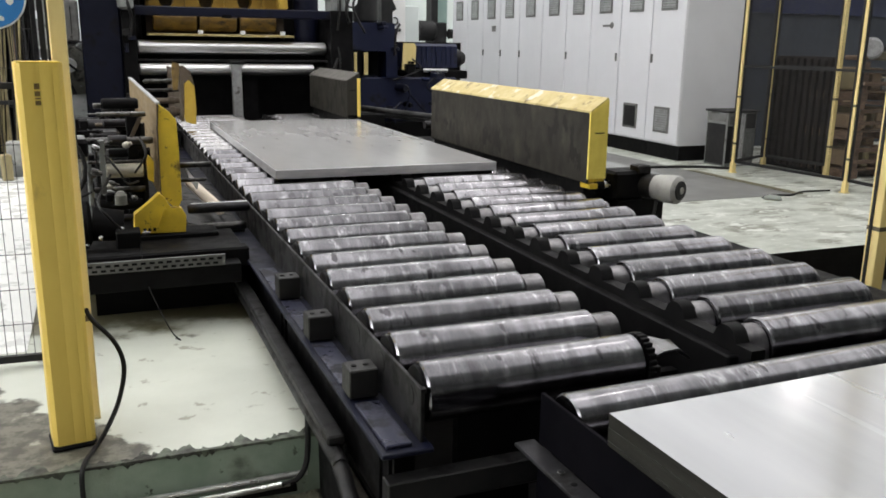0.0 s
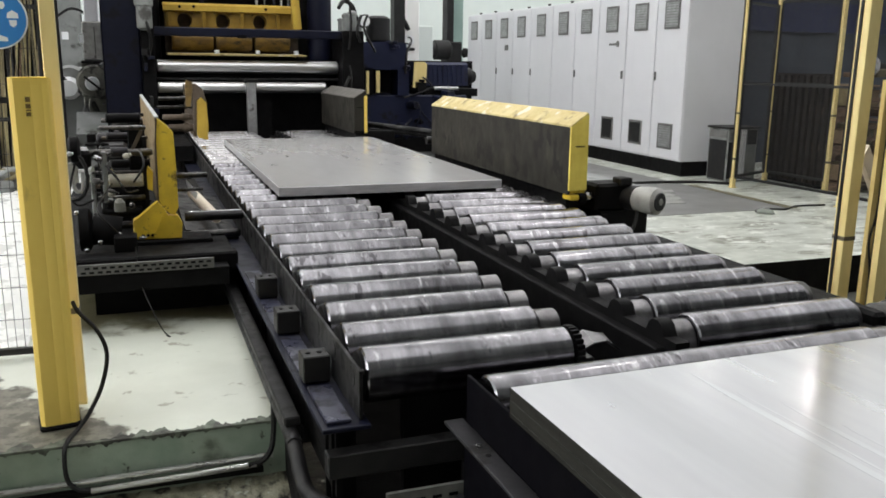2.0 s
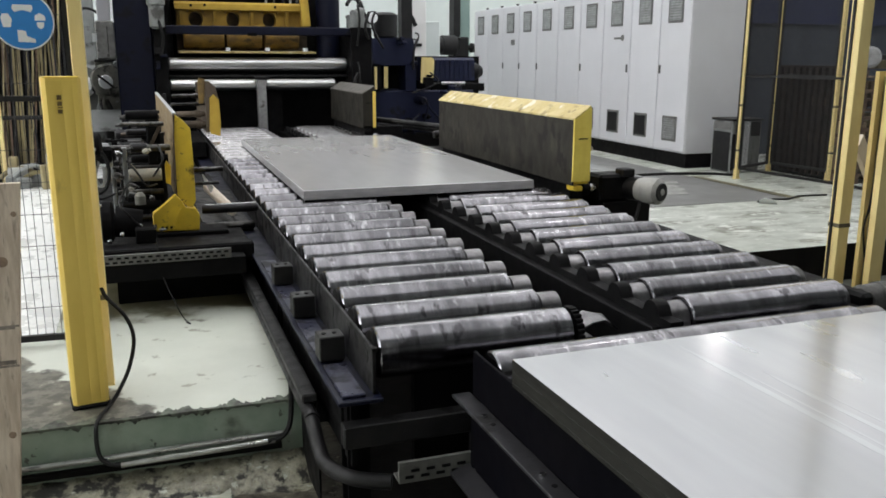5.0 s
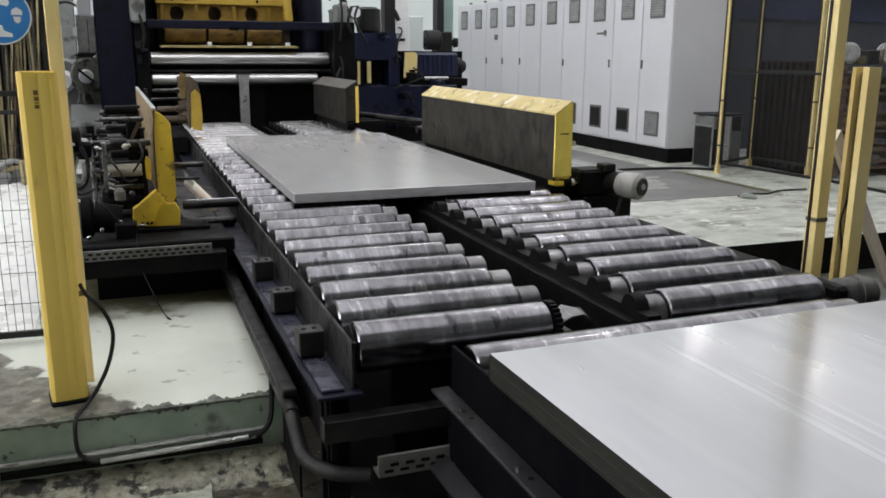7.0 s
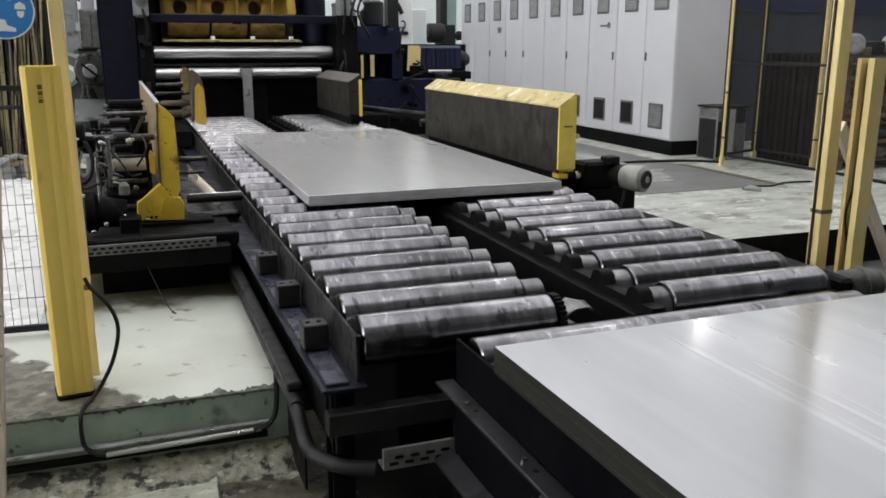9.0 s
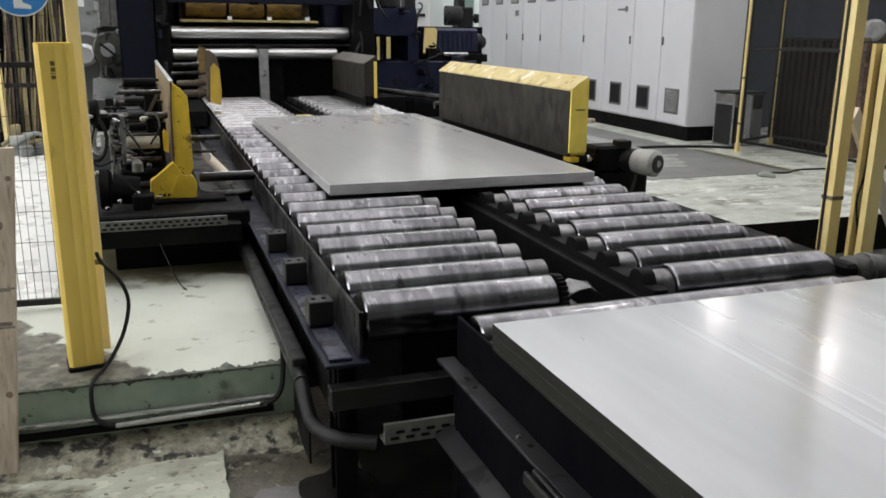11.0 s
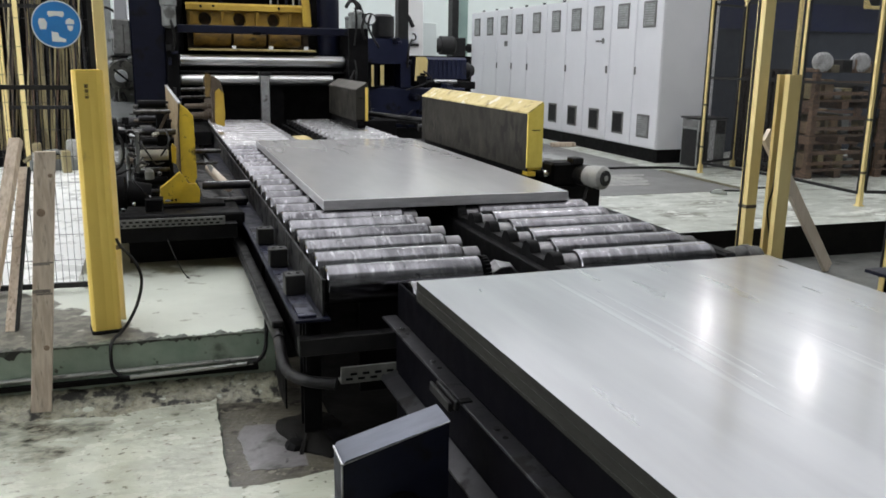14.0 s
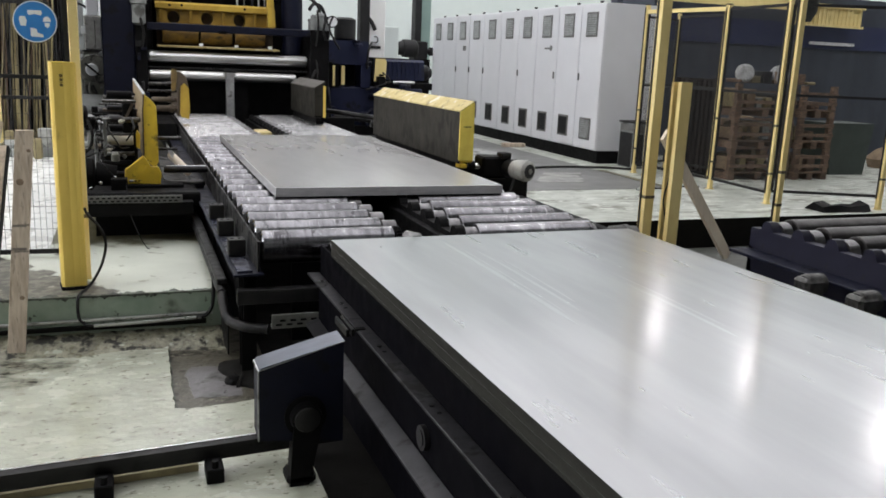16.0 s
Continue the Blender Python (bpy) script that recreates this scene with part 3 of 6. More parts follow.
for (ax, ay), (cx, cy) in zip(rim[:-4], rim[1:-3]):
    d = Vector((cx - ax, cy - ay, 0)).normalized()
    n2 = Vector((d.y, -d.x, 0)) * 0.01
    a, c = Vector((ax, ay, -0.0185)), Vector((cx, cy, -0.0185))
    rings([[a - n2 * 0.3, a + n2, a + n2 - Vector((0, 0, 0.01)), a - n2 * 0.3 - Vector((0, 0, 0.01))], [c - n2 * 0.3, c + n2, c + n2 - Vector((0, 0, 0.01)), c - n2 * 0.3 - Vector((0, 0, 0.01))]], crack)
solid("floor_joint", crack, CHIPPED, "dark dirty joint round the concrete patch", "floor", kind="structure")
solid("walkway_patch", prism([(4.85, 6.92), (5.5, 6.85), (5.93, 7.7), (5.4, 7.76)], "z", FLOOR_UP - 0.1, FLOOR_UP + 0.007), PALE_SCUFF, "pale worn paint patch on the grey walkway", "floor", kind="structure")
# dark heap at the table's leg: clutter and shadow modelled as one mass
leg_heap = bmesh.new()
random.seed(63)
outline = [(0.74 + (0.15 + 0.03 * math.sin(3 * a) + random.uniform(-0.012, 0.012)) * math.cos(a), 2.16 + (0.26 + 0.04 * math.cos(5 * a) + random.uniform(-0.015, 0.015)) * math.sin(a)) for a in [i * math.tau / 40 for i in range(40)]]
rings([[(0.74 + (x - 0.74) * k, 2.16 + (y - 2.16) * k, z + random.uniform(-0.004, 0.004)) for x, y in outline] for k, z in ((1, -0.035), (0.95, -0.012), (0.78, 0.008), (0.5, 0.022), (0.2, 0.03))], leg_heap)
solid("oil_sludge", leg_heap, PIT, "black heap round the table's leg, for dark clutter and shadow", "floor", kind="structure")
# ramp of mortar and dirt at the foot of the raised slab
ramp = bmesh.new()
random.seed(4)
secs = []
for i in range(150):
    x = -4.0 + i * 4.68 / 149
    e = 2.895 - 0.00675 * (x + 4)
    wob = 0.05 * math.sin(x * 7.3) + 0.03 * math.sin(x * 17.1 + 1) + random.uniform(-0.012, 0.012)
    low_z = -0.03 if x > 0.33 else -0.008
    secs.append([(x, e + 0.1, -0.06), (x, 2.58 + 0.8 * wob, low_z), (x, 2.64, low_z + 0.018 + random.uniform(-0.003, 0.003)), (x, 2.69, 0.03 + random.uniform(-0.004, 0.004)), (x, e - 0.055, 0.082 + random.uniform(-0.006, 0.006)), (x, e + 0.1, 0.1)])
rings(secs, ramp)
solid("mortar_ramp", ramp, MORTAR, "rough dirty mortar fillet along the slab's foot", "floor", kind="structure")

# chipped paint along the slab's front edge
chips = bmesh.new()
random.seed(14)
secs = []
ra = rb = 0.0
for i in range(420):
    x = -3.0 + i * 3.655 / 419
    e = 2.791 + 0.0122 * (0.66 - x)
    ra = 0.75 * ra + 0.25 * random.uniform(0, 1)
    rb = 0.8 * rb + 0.2 * random.uniform(0, 1)
    back = 0.01 + 0.2 * max(0, ra - 0.43) + 0.025 * max(0, math.sin(x * 5.1) * math.sin(x * 13))
    drop = 0.008 + 0.12 * max(0, rb - 0.45)
    secs.append([(x, e + back, FLOOR_UP - 0.02), (x, e + back, FLOOR_UP + 0.0025), (x, e - 0.0035, FLOOR_UP + 0.0015), (x, e - 0.0045, FLOOR_UP - drop), (x, e + 0.02, FLOOR_UP - drop)])
rings(secs, chips)
solid("chipped_edge", chips, CHIPPED, "chipped dirty green edge of the raised slab", "floor", kind="structure")
# black strip drawn as the shadow gap below the pipe
solid("slab_gutter", beam((-4.0, 2.868, 0.098), (0.56, 2.768, 0.108), 0.05, 0.022), PIT, "black strip for the shadow gap under the pipe at the slab's foot", "floor", kind="structure")
solid("far_floor_marking", box(-6.0, 11.6, FLOOR_UP - 0.1, 0.7, Y1, FLOOR_UP + 0.004), GREY_FLOOR, "grey painted floor beside the mill", "floor", kind="structure")
solid("white_bay", box(X0, 4.05, FLOOR_UP - 0.1, -0.4, 11.58, FLOOR_UP + 0.004), WHITE_FLOOR, "white floor bay behind the fence, its glare put into the colour", "floor", kind="structure")

# unseen glowing panes on the west wall, added to fill the upright faces
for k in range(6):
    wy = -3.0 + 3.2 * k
    solid("window_%d" % (k + 1), box(X0 - 0.01, wy, 2.6, X0 + 0.03, wy + 2.8, 5.8), WINDOW_FILL, "unseen glowing pane added to light the hall from the west", "window", "strip windows", "structure")

# ---- high-bay lamps ----
def high_bay(x, y, watts=LAMP_W):
    t = thing("high_bay_lamp", (x, y, 7.7), "square white high-bay lamp hanging under the roof", "ceiling lamp", "high-bay lamps")
    part("housing", box(x - 0.35, y - 0.35, 7.74, x + 0.35, y + 0.35, 7.95, 0.03), SIGN_WHITE, t)
    part("diffuser", box(x - 0.3, y - 0.3, 7.72, x + 0.3, y + 0.3, 7.738), LAMP_GLOW, t, "glowing diffuser")
    part("hanger", rod((x, y, 7.95), (x, y, 8.6), 0.015, 8), GALV, t)
    ld = bpy.data.lights.new("lamp_light", "AREA")
    ld.shape, ld.size, ld.size_y, ld.energy, ld.color = "RECTANGLE", 0.34, 0.34, watts, (0.97, 0.97, 1.0)
    lo = new("lamp_light", ld)
    lo.location = (x, y, 7.7)


# unseen rows added for light on cabinet fronts and roller tops
for lx in (-3.2, 1.0, 6.0):
    for ly in (5.5, 10.4, 15.5, 20.5):
        high_bay(lx, ly)
for ly in (1.6, 5.9, 10.1, 14.4, 18.6):
    high_bay(15.3, ly, 1.6 * LAMP_W)
# three unseen lamps added as fill, left of and behind the camera
high_bay(-4.5, 0.5)
high_bay(-4.5, -4.5)
high_bay(0.5, -6.5)
# unseen glowing roof strips, added as fill; cut short to darken roller fronts
for k in range(9):
    x = X0 + 0.9 + k * 3.5
    solid("roof_light", box(x, -0.2, ZC - 0.03, x + 2.4, Y1 - 0.5, ZC - 0.006), ROOF_STRIP, "long unseen glowing roof strip added for soft light from above", "roof light", "roof lights", "structure")

# ---- the roller table that carries the moving plate ----
PITCH, FIRST, R_ROLL, AXIS_Z = 0.272, 2.13, 0.09, 0.70
N_ROWS = 33
ROLLERS = []
FAR_FROM = 20      # rollers from here use a lighter copy, brightness put into the colour


def roller_table():
    t = thing("roller_conveyor", (1.8, 2.0, 0), "long driven roller table of dark worn steel in two roller lanes", "conveyor")
    end = FIRST + PITCH * N_ROWS
    # west side frame
    side = bmesh.new()
    box(0.772, 2.04, 0.585, 0.784, end, 0.748, 0.002, side)
    box(0.772, 2.04, 0.735, 0.79, 2.06, 0.748, 0, side)
    part("side_plate", side, DARK, t, "dark upright side plate with a bright worn edge")
    part("flange", box(0.645, 2.0, 0.57, 0.80, end, 0.585, 0.003), NAVY, t, "navy painted flange")
    part("wear_strip", box(0.665, 2.03, 0.586, 0.745, 2.34, 0.598, 0.003), VIOLET, t, "scuffed violet-blue end strip")
    part("web", box(0.70, 2.06, 0.32, 0.72, end, 0.569), BLACK, t)
    for a in (2.52, 3.09, 3.66):
        part("wear_strip", box(0.665, a, 0.586, 0.745, a + 0.4, 0.592, 0.002), VIOLET, t)
    blk = box(0.66, 2.375, 0.593, 0.755, 2.47, 0.688, 0.004)
    b0 = part("bearing_block", blk, BLOCK, t, "square dark steel block bolted to the flange", (0.70, 2.42, 0.593))
    holes = part("bolt", bolt(0.685, 2.42, 0.6875, 0.009, 0.004), BLACK, b0, origin=(0.685, 2.42, 0.6875))
    twin(holes, (0.725, 2.42, 0.6875))
    for k in range(1, 3):
        y = 2.42 + 0.565 * k
        c = twin(b0, (0.70, y, 0.593))
        twin(holes, (0.685, y, 0.6875), c)
        twin(holes, (0.725, y, 0.6875), c)
    # lower ledge and legs on the west side
    part("ledge", box(0.596, 2.42, 0.42, 0.655, end, 0.455, 0.006), DARK, t, "worn grey steel ledge")
    part("ledge_web", box(0.652, 2.42, 0.0, 0.66, 5.6, 0.42), BLACK, t)
    leg = prism([(0.69, 2.08), (0.77, 2.08), (0.77, 2.092), (0.738, 2.092), (0.738, 2.17), (0.77, 2.17), (0.77, 2.182), (0.69, 2.182), (0.69, 2.17), (0.722, 2.17), (0.722, 2.092), (0.69, 2.092)], "z", -0.02, 0.57)
    l0 = part("leg", leg, BLACK, t, origin=(0.73, 2.13, -0.02))
    part("base_plate", box(0.645, 2.03, -0.03, 0.83, 2.235, 0.012, 0.004), BLACK, t)
    for y in (3.6, 5.2, 6.8, 8.4, 10.0):
        twin(l0, (0.73, y, -0.02))
        twin(l0, (2.9, y, -0.02))
    twin(l0, (2.9, 2.13, -0.02))
    # middle beams and trough between the lanes
    part("inner_beam", box(1.635, 2.15, 0.36, 1.675, end, 0.655, 0.004), DARK, t)
    part("inner_beam", box(1.865, 2.05, 0.30, 1.95, end, 0.70, 0.006), BLACK, t)
    part("trough", box(1.675, 2.3, 0.28, 1.865, end, 0.36), BLACK, t)
    part("strip", box(1.68, 2.5, 0.58, 1.735, end, 0.60), DARK, t)
    # east side frame
    part("side_beam", box(2.83, 2.02, 0.40, 2.87, end, 0.69, 0.004), BLACK, t)
    part("flange", box(2.87, 2.02, 0.52, 2.98, end, 0.535, 0.003), NAVY, t)
    # west lane roller: body with a chamfer and a bright spindle
    def roller(x0, x1, y, skin=ROLLER):
        bm = lathe((x0, y, AXIS_Z), (x1, y, AXIS_Z), ((0, 0.05), (0.0005, R_ROLL - 0.006), (0.008, R_ROLL), (0.992, R_ROLL), (0.9995, R_ROLL - 0.006), (1, 0.05)), 40)
        ob = part("roller", bm, skin, t, "", ((x0 + x1) / 2, y, AXIS_Z))
        sp = rod((x0 - 0.03, y, AXIS_Z), (x1 + 0.03, y, AXIS_Z), 0.035, 12)
        s = part("spindle", sp, DARK, ob, "", ((x0 + x1) / 2, y, AXIS_Z))
        return ob, s
    west, ws = roller(0.80, 1.535, FIRST)
    east, es = roller(2.045, 2.80, FIRST)

    def saddle(x0, x1, y, flare):
        pts = [(y - 0.085 - flare, 0.60), (y - 0.08, 0.63)] + [(y + 0.074 * math.cos(a), 0.69 + 0.082 * math.sin(a)) for a in [math.pi - math.pi * i / 10 for i in range(11)]] + [(y + 0.08, 0.63), (y + 0.085 + flare, 0.60)]
        return prism(pts, "x", x0, x1)
    sw = part("bearing_cover", saddle(1.548, 1.632, FIRST + PITCH, 0.0), ROLLER_CAP, t, "rounded oily bearing cover", (1.59, FIRST + PITCH, 0.6))
    se = part("bearing_cover", saddle(1.964, 2.042, FIRST, 0.035), ROLLER_CAP, t, "rounded flared bearing cover", (1.99, FIRST, 0.6))
    hump = [(-0.136, 0.64), (-0.136, 0.733), (-0.062, 0.733), (-0.042, 0.77), (-0.02, 0.783), (0.015, 0.783), (0.036, 0.768), (0.052, 0.733), (0.136, 0.733), (0.136, 0.64)]
    hb = part("bearing_housing", prism([(FIRST + a, z) for a, z in hump], "x", 1.905, 1.963), BLACK, t, "black humped bearing housing", (1.905, FIRST, 0.68))
    cw = part("bearing_cap", lathe((0.785, FIRST, AXIS_Z), (0.799, FIRST, AXIS_Z), ((0, 0.07), (0.3, 0.08), (1, 0.08)), 20), BLACK, t, "black round bearing cap", (0.79, FIRST, AXIS_Z))
    for k in range(N_ROWS):
        y = FIRST + PITCH * k
        if k:
            if k == FAR_FROM:
                (a, cs), (b, cs) = roller(0.80, 1.535, y, ROLLER_FAR), roller(2.045, 2.80, y, ROLLER_FAR)
                cwest, ceast = a, b
            else:
                a = twin(west if k < FAR_FROM else cwest, (1.1675, y, AXIS_Z))
                b = twin(east if k < FAR_FROM else ceast, (2.4225, y, AXIS_Z))
                twin(ws, (1.1675, y, AXIS_Z), a)
                twin(es, (2.4225, y, AXIS_Z), b)
            twin(se, (1.99, y, 0.6))
            twin(hb, (1.905, y, 0.68))
            twin(cw, (0.79, y, AXIS_Z))
            if k > 1:
                twin(sw, (1.59, y, 0.6))
        else:
            a, b = west, east
        ROLLERS.extend((a, b))
    # drive chain and bent guard beside the first west roller
    ch = bmesh.new()
    for i in range(26):
        a = 2 * math.pi * i / 26
        box(1.545, FIRST + 0.083 * math.cos(a) - 0.008, AXIS_Z + 0.083 * math.sin(a) - 0.008, 1.575, FIRST + 0.083 * math.cos(a) + 0.008, AXIS_Z + 0.083 * math.sin(a) + 0.008, 0.002, ch)
    rod((1.55, FIRST, AXIS_Z), (1.57, FIRST, AXIS_Z), 0.075, 24, ch)
    part("drive_chain", ch, BLACK, t, "oily black roller chain on its sprocket")
    g = bmesh.new()
    v = [(1.60, 2.12, 0.70), (1.635, 2.09, 0.735), (1.68, 2.08, 0.742), (1.715, 2.10, 0.72), (1.755, 2.11, 0.69)]
    w = [(1.60, 2.20, 0.715), (1.64, 2.19, 0.752), (1.68, 2.17, 0.744), (1.72, 2.18, 0.735), (1.74, 2.18, 0.70)]
    rings([[Vector(a), Vector(b), Vector(b) + Vector((0, 0, -0.006)), Vector(a) + Vector((0, 0, -0.006))] for a, b in zip(v, w)], g)
    part("chain_guard", g, ROLLER_CAP, t, "bent shiny sheet-metal chain guard")
    # beam that shows behind the stubs at the pit end
    part("end_beam", box(0.66, 1.99, 0.42, 3.0, 2.05, 0.50, 0.004), DARK, t)
    part("apron", box(1.0, 2.3, 0.1, 2.9, 2.34, 0.56), BLACK, t)
    # bearings and guards at the east ends
    eb = part("bearing_housing", lathe((2.802, FIRST, AXIS_Z), (2.85, FIRST, AXIS_Z), ((0, 0.05), (0.1, 0.072), (0.55, 0.072), (0.6, 0.05), (1, 0.045)), 18), ROLLER_CAP, t, "", (2.826, FIRST, AXIS_Z))
    for k in range(1, N_ROWS):
        twin(eb, (2.826, FIRST + PITCH * k, AXIS_Z))
    return t


roller_table()
random.seed(41)
for k in range(11):
    x, y, r = random.uniform(0.64, 0.86), random.uniform(2.0, 2.3), random.uniform(0.04, 0.075)
    solid("oily_lump", lathe((x, y, -0.03), (x + random.uniform(-0.02, 0.02), y + random.uniform(-0.02, 0.02), -0.02 + r * random.uniform(0.35, 0.6)), ((0, r), (0.5, r * random.uniform(0.85, 1.05)), (0.85, r * random.uniform(0.6, 0.8)), (1, r * 0.3)), 9), BLACK, "black lump of oily scrap at the table's leg", "scrap", "oily scrap")
pipe = tube([(0.618, 5.0, 0.395), (0.618, 2.6, 0.395), (0.615, 2.34, 0.39), (0.615, 2.22, 0.34), (0.63, 2.14, 0.30), (0.70, 2.05, 0.285), (0.82, 1.99, 0.28)], 0.027, 14)
solid("conduit", pipe, DARK, "thick dark flexible conduit bent round the table's end", "conduit")
tray = bmesh.new()
box(0.83, 1.93, 0.30, 1.12, 1.945, 0.375, bm=tray)
box(0.83, 1.945, 0.30, 1.12, 2.0, 0.308, bm=tray)
tr = thing("cable_tray", (0.97, 1.95, 0.0), "short galvanised slotted cable tray under the table's end", "cable tray")
part("channel", tray, TRAY_ZINC, tr)
for r in range(2):
    for i in range(5):
        x = 0.85 + i * 0.055 + r * 0.02
        part("slot", box(x, 1.926, 0.316 + r * 0.022, x + 0.03, 1.9295, 0.326 + r * 0.022), BLACK, tr)
part("bracket", box(1.1, 1.93, -0.02, 1.13, 1.99, 0.42), BLACK, tr)

# ---- the moving plate ----
PLATE_LEN = 3.7
pb = box(1.05, 0, 0.79, 2.685, PLATE_LEN, 0.853, 0.004)
for f in pb.faces:
    f.material_index = 0 if abs(f.normal.z) > 0.9 else 1
plate = solid("steel_plate", pb, (PLATE, PLATE_EDGE), "thick grey rolled steel plate travelling on the rollers", "steel plate", origin=(1.8675, 0, 0.79))

# ---- the stack of sheets on its own table ----
def sheet_table():
    t = thing("sheet_table", (1.9, 0.0, 0.0), "dark steel roller table under the stack of sheets", "conveyor")
    part("side_plate", box(1.082, -6.0, 0.60, 1.094, 1.90, 0.752, 0.002), WEB_BLACK, t, "dark upright side plate")
    part("flange", box(1.018, -6.0, 0.588, 1.082, 1.925, 0.60, 0.002), FLANGE, t, "worn steel flange with bolt holes")
    part("web", box(1.07, -6.0, 0.36, 1.08, 1.88, 0.588), WEB_BLACK, t)
    low = prism([(1.005, 0.33), (1.07, 0.355), (1.07, 0.345), (1.005, 0.32)], "y", -6.0, 1.9)
    part("lower_flange", low, FLANGE, t)
    part("lower_web", box(1.07, -6.0, 0.05, 1.082, 1.85, 0.345), WEB_BLACK, t)
    for y in (1.72, 1.32, 0.72, 0.12, -0.5, -1.1, -1.7):
        part("bolt", bolt(1.048, y, 0.60, 0.011, 0.007), CHROME if y > 1.2 else DARK, t)
        part("bolt_hole", rod((1.052, y - 0.06, 0.598), (1.052, y - 0.06, 0.6012), 0.009, 12), BLACK, t)
    for x in (0.972, 0.996):
        part("clamp_rib", box(x, 0.94, 0.57, x + 0.013, 1.14, 0.606, 0.004), DARK, t, "narrow clamp rib beside the flange")
    part("clamp_pad", box(1.01, 0.935, 0.598, 1.055, 0.965, 0.606, 0.002), BLACK, t)
    ring = lathe((1.068, 0.22, 0.44), (1.045, 0.22, 0.44), ((0, 0.045), (0.8, 0.045), (0.8, 0.03), (1, 0.03)), 20)
    part("lifting_eye", ring, FLANGE, t, "dull round steel boss")
    r0 = None
    for k in range(22):
        y = 1.80 - k * 0.34
        if r0 is None:
            bm = lathe((1.105, y, 0.70), (2.60, y, 0.70), ((0, 0.05), (0.0005, 0.074), (0.004, 0.08), (0.996, 0.08), (0.9995, 0.074), (1, 0.05)), 32)
            r0 = part("roller", bm, ROLLER, t, "", (1.85, y, 0.70))
            cap = prism([(y - 0.075, 0.63)] + [(y + 0.072 * math.cos(a), 0.70 + 0.07 * math.sin(a)) for a in [math.pi - math.pi * i / 10 for i in range(11)]] + [(y + 0.075, 0.63)], "x", 2.61, 2.72)
            c0 = part("bearing_cover", cap, ROLLER_CAP, t, "rounded oily bearing cover", (2.66, y, 0.63))
        else:
            twin(r0, (1.85, y, 0.70))
            twin(c0, (2.66, y, 0.63))
    hs = box(3.63, 1.13, 0.5, 3.77, 1.25, 0.615, 0.02)
    lathe((3.66, 1.19, 0.575), (3.8, 1.19, 0.575), ((0, 0.05), (0.1, 0.06), (0.9, 0.06), (1, 0.04)), 12, hs)
    h0 = part("end_housing", hs, DULL_ZINC, t, "dull grey roller end housing", (3.66, 1.2, 0.6))
    for k in range(1, 18):
        twin(h0, (3.66, 1.2 - 0.365 * k, 0.6))
    part("side_beam", box(2.74, -6, 0.35, 2.78, 1.9, 0.74, 0.004), BLACK, t)
    part("cross_beam", box(1.08, 1.60, 0.2, 2.74, 1.66, 0.5), BLACK, t)
    for x in (1.15, 2.62):
        for y in (1.5, -1.0, -4.0):
            part("leg", box(x, y - 0.06, 0.0, x + 0.1, y + 0.06, 0.6), BLACK, t)
    part("cross_beam", box(1.08, -1.5, 0.3, 3.56, -1.42, 0.5), BLACK, t)
    part("outer_beam", box(3.58, -6, 0.30, 3.80, 1.4, 0.505, 0.004), BLACK, t)
    for y in (1.3, -1.2, -4.0):
        part("leg", box(3.6, y - 0.05, 0.0, 3.72, y + 0.05, 0.3), BLACK, t)
    return t


table = sheet_table()
SKEW = radians(0.75)
PIVOT = Vector((1.045, 1.52, 0))


def skewed(ob):
    ob.location = PIVOT + Matrix.Rotation(SKEW, 3, "Z") @ (ob.location - PIVOT)
    ob.rotation_euler = (0, 0, SKEW)


skewed(table)
random.seed(11)
for k in range(7):
    dx, dy = random.uniform(0.0, 0.0012), random.uniform(-0.002, 0.0)
    z = 0.78 + k * 0.0115
    if k == 6:
        dx = dy = 0
        TOP_Z = z + 0.01145
    sb = box(1.045 + dx, -5.4 + dy, z, 2.70 + dx, 1.52 + dy, z + 0.01145, 0.0003)
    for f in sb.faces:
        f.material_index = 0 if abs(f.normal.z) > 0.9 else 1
    sh = solid("steel_sheet", sb, (SHEET, SHEET_EDGE), "bright flat steel sheet in a stack with dark edges", "steel sheet", "stacked sheets")
    skewed(sh)

for sx, y0, y1, w in ((1.56, 0.05, 1.46, 0.022), (1.59, 0.2, 1.3, 0.007), (1.65, 0.2, 1.2, 0.018), (1.69, 0.3, 1.05, 0.008), (2.02, -0.2, 0.5, 0.016), (2.06, -0.1, 0.7, 0.006)):
    n = 9
    pts = [(sx + 0.008 * math.sin(3.0 * k / n) - 0.002 * k, y1 + (y0 - y1) * k / n) for k in range(n + 1)]
    secs = [[(px - w / 2 * min(1, k, n - k) - 0.0004, py, TOP_Z - 0.0005), (px + w / 2 * min(1, k, n - k) + 0.0004, py, TOP_Z - 0.0005), (px + w / 2 * min(1, k, n - k) + 0.0004, py, TOP_Z + 0.00025), (px - w / 2 * min(1, k, n - k) - 0.0004, py, TOP_Z + 0.00025)] for k, (px, py) in enumerate(pts)]
    sc = part("scratch", rings(secs), SCRATCH, sh, "long bright scratch", origin=(sx, y1, TOP_Z))

# ---- blue drive cover with its shaft hub ----
dc = thing("drive_unit", (0.78, 0.9, 0.0), "navy blue slanted drive cover with a worn bright rim", "machine cover")
shell = prism([(0.601, 0.21), (0.94, 0.17), (0.94, 0.598), (0.613, 0.512), (0.601, 0.495)], "y", 0.817, 0.945)
part("shell", shell, NAVY, dc)
part("top_plate", prism([(0.599, 0.503), (0.613, 0.517), (0.942, 0.603), (0.942, 0.5985), (0.614, 0.5125), (0.602, 0.5)], "y", 0.813, 0.949), TOP_BLUE, dc, "pale blue-grey top plate")
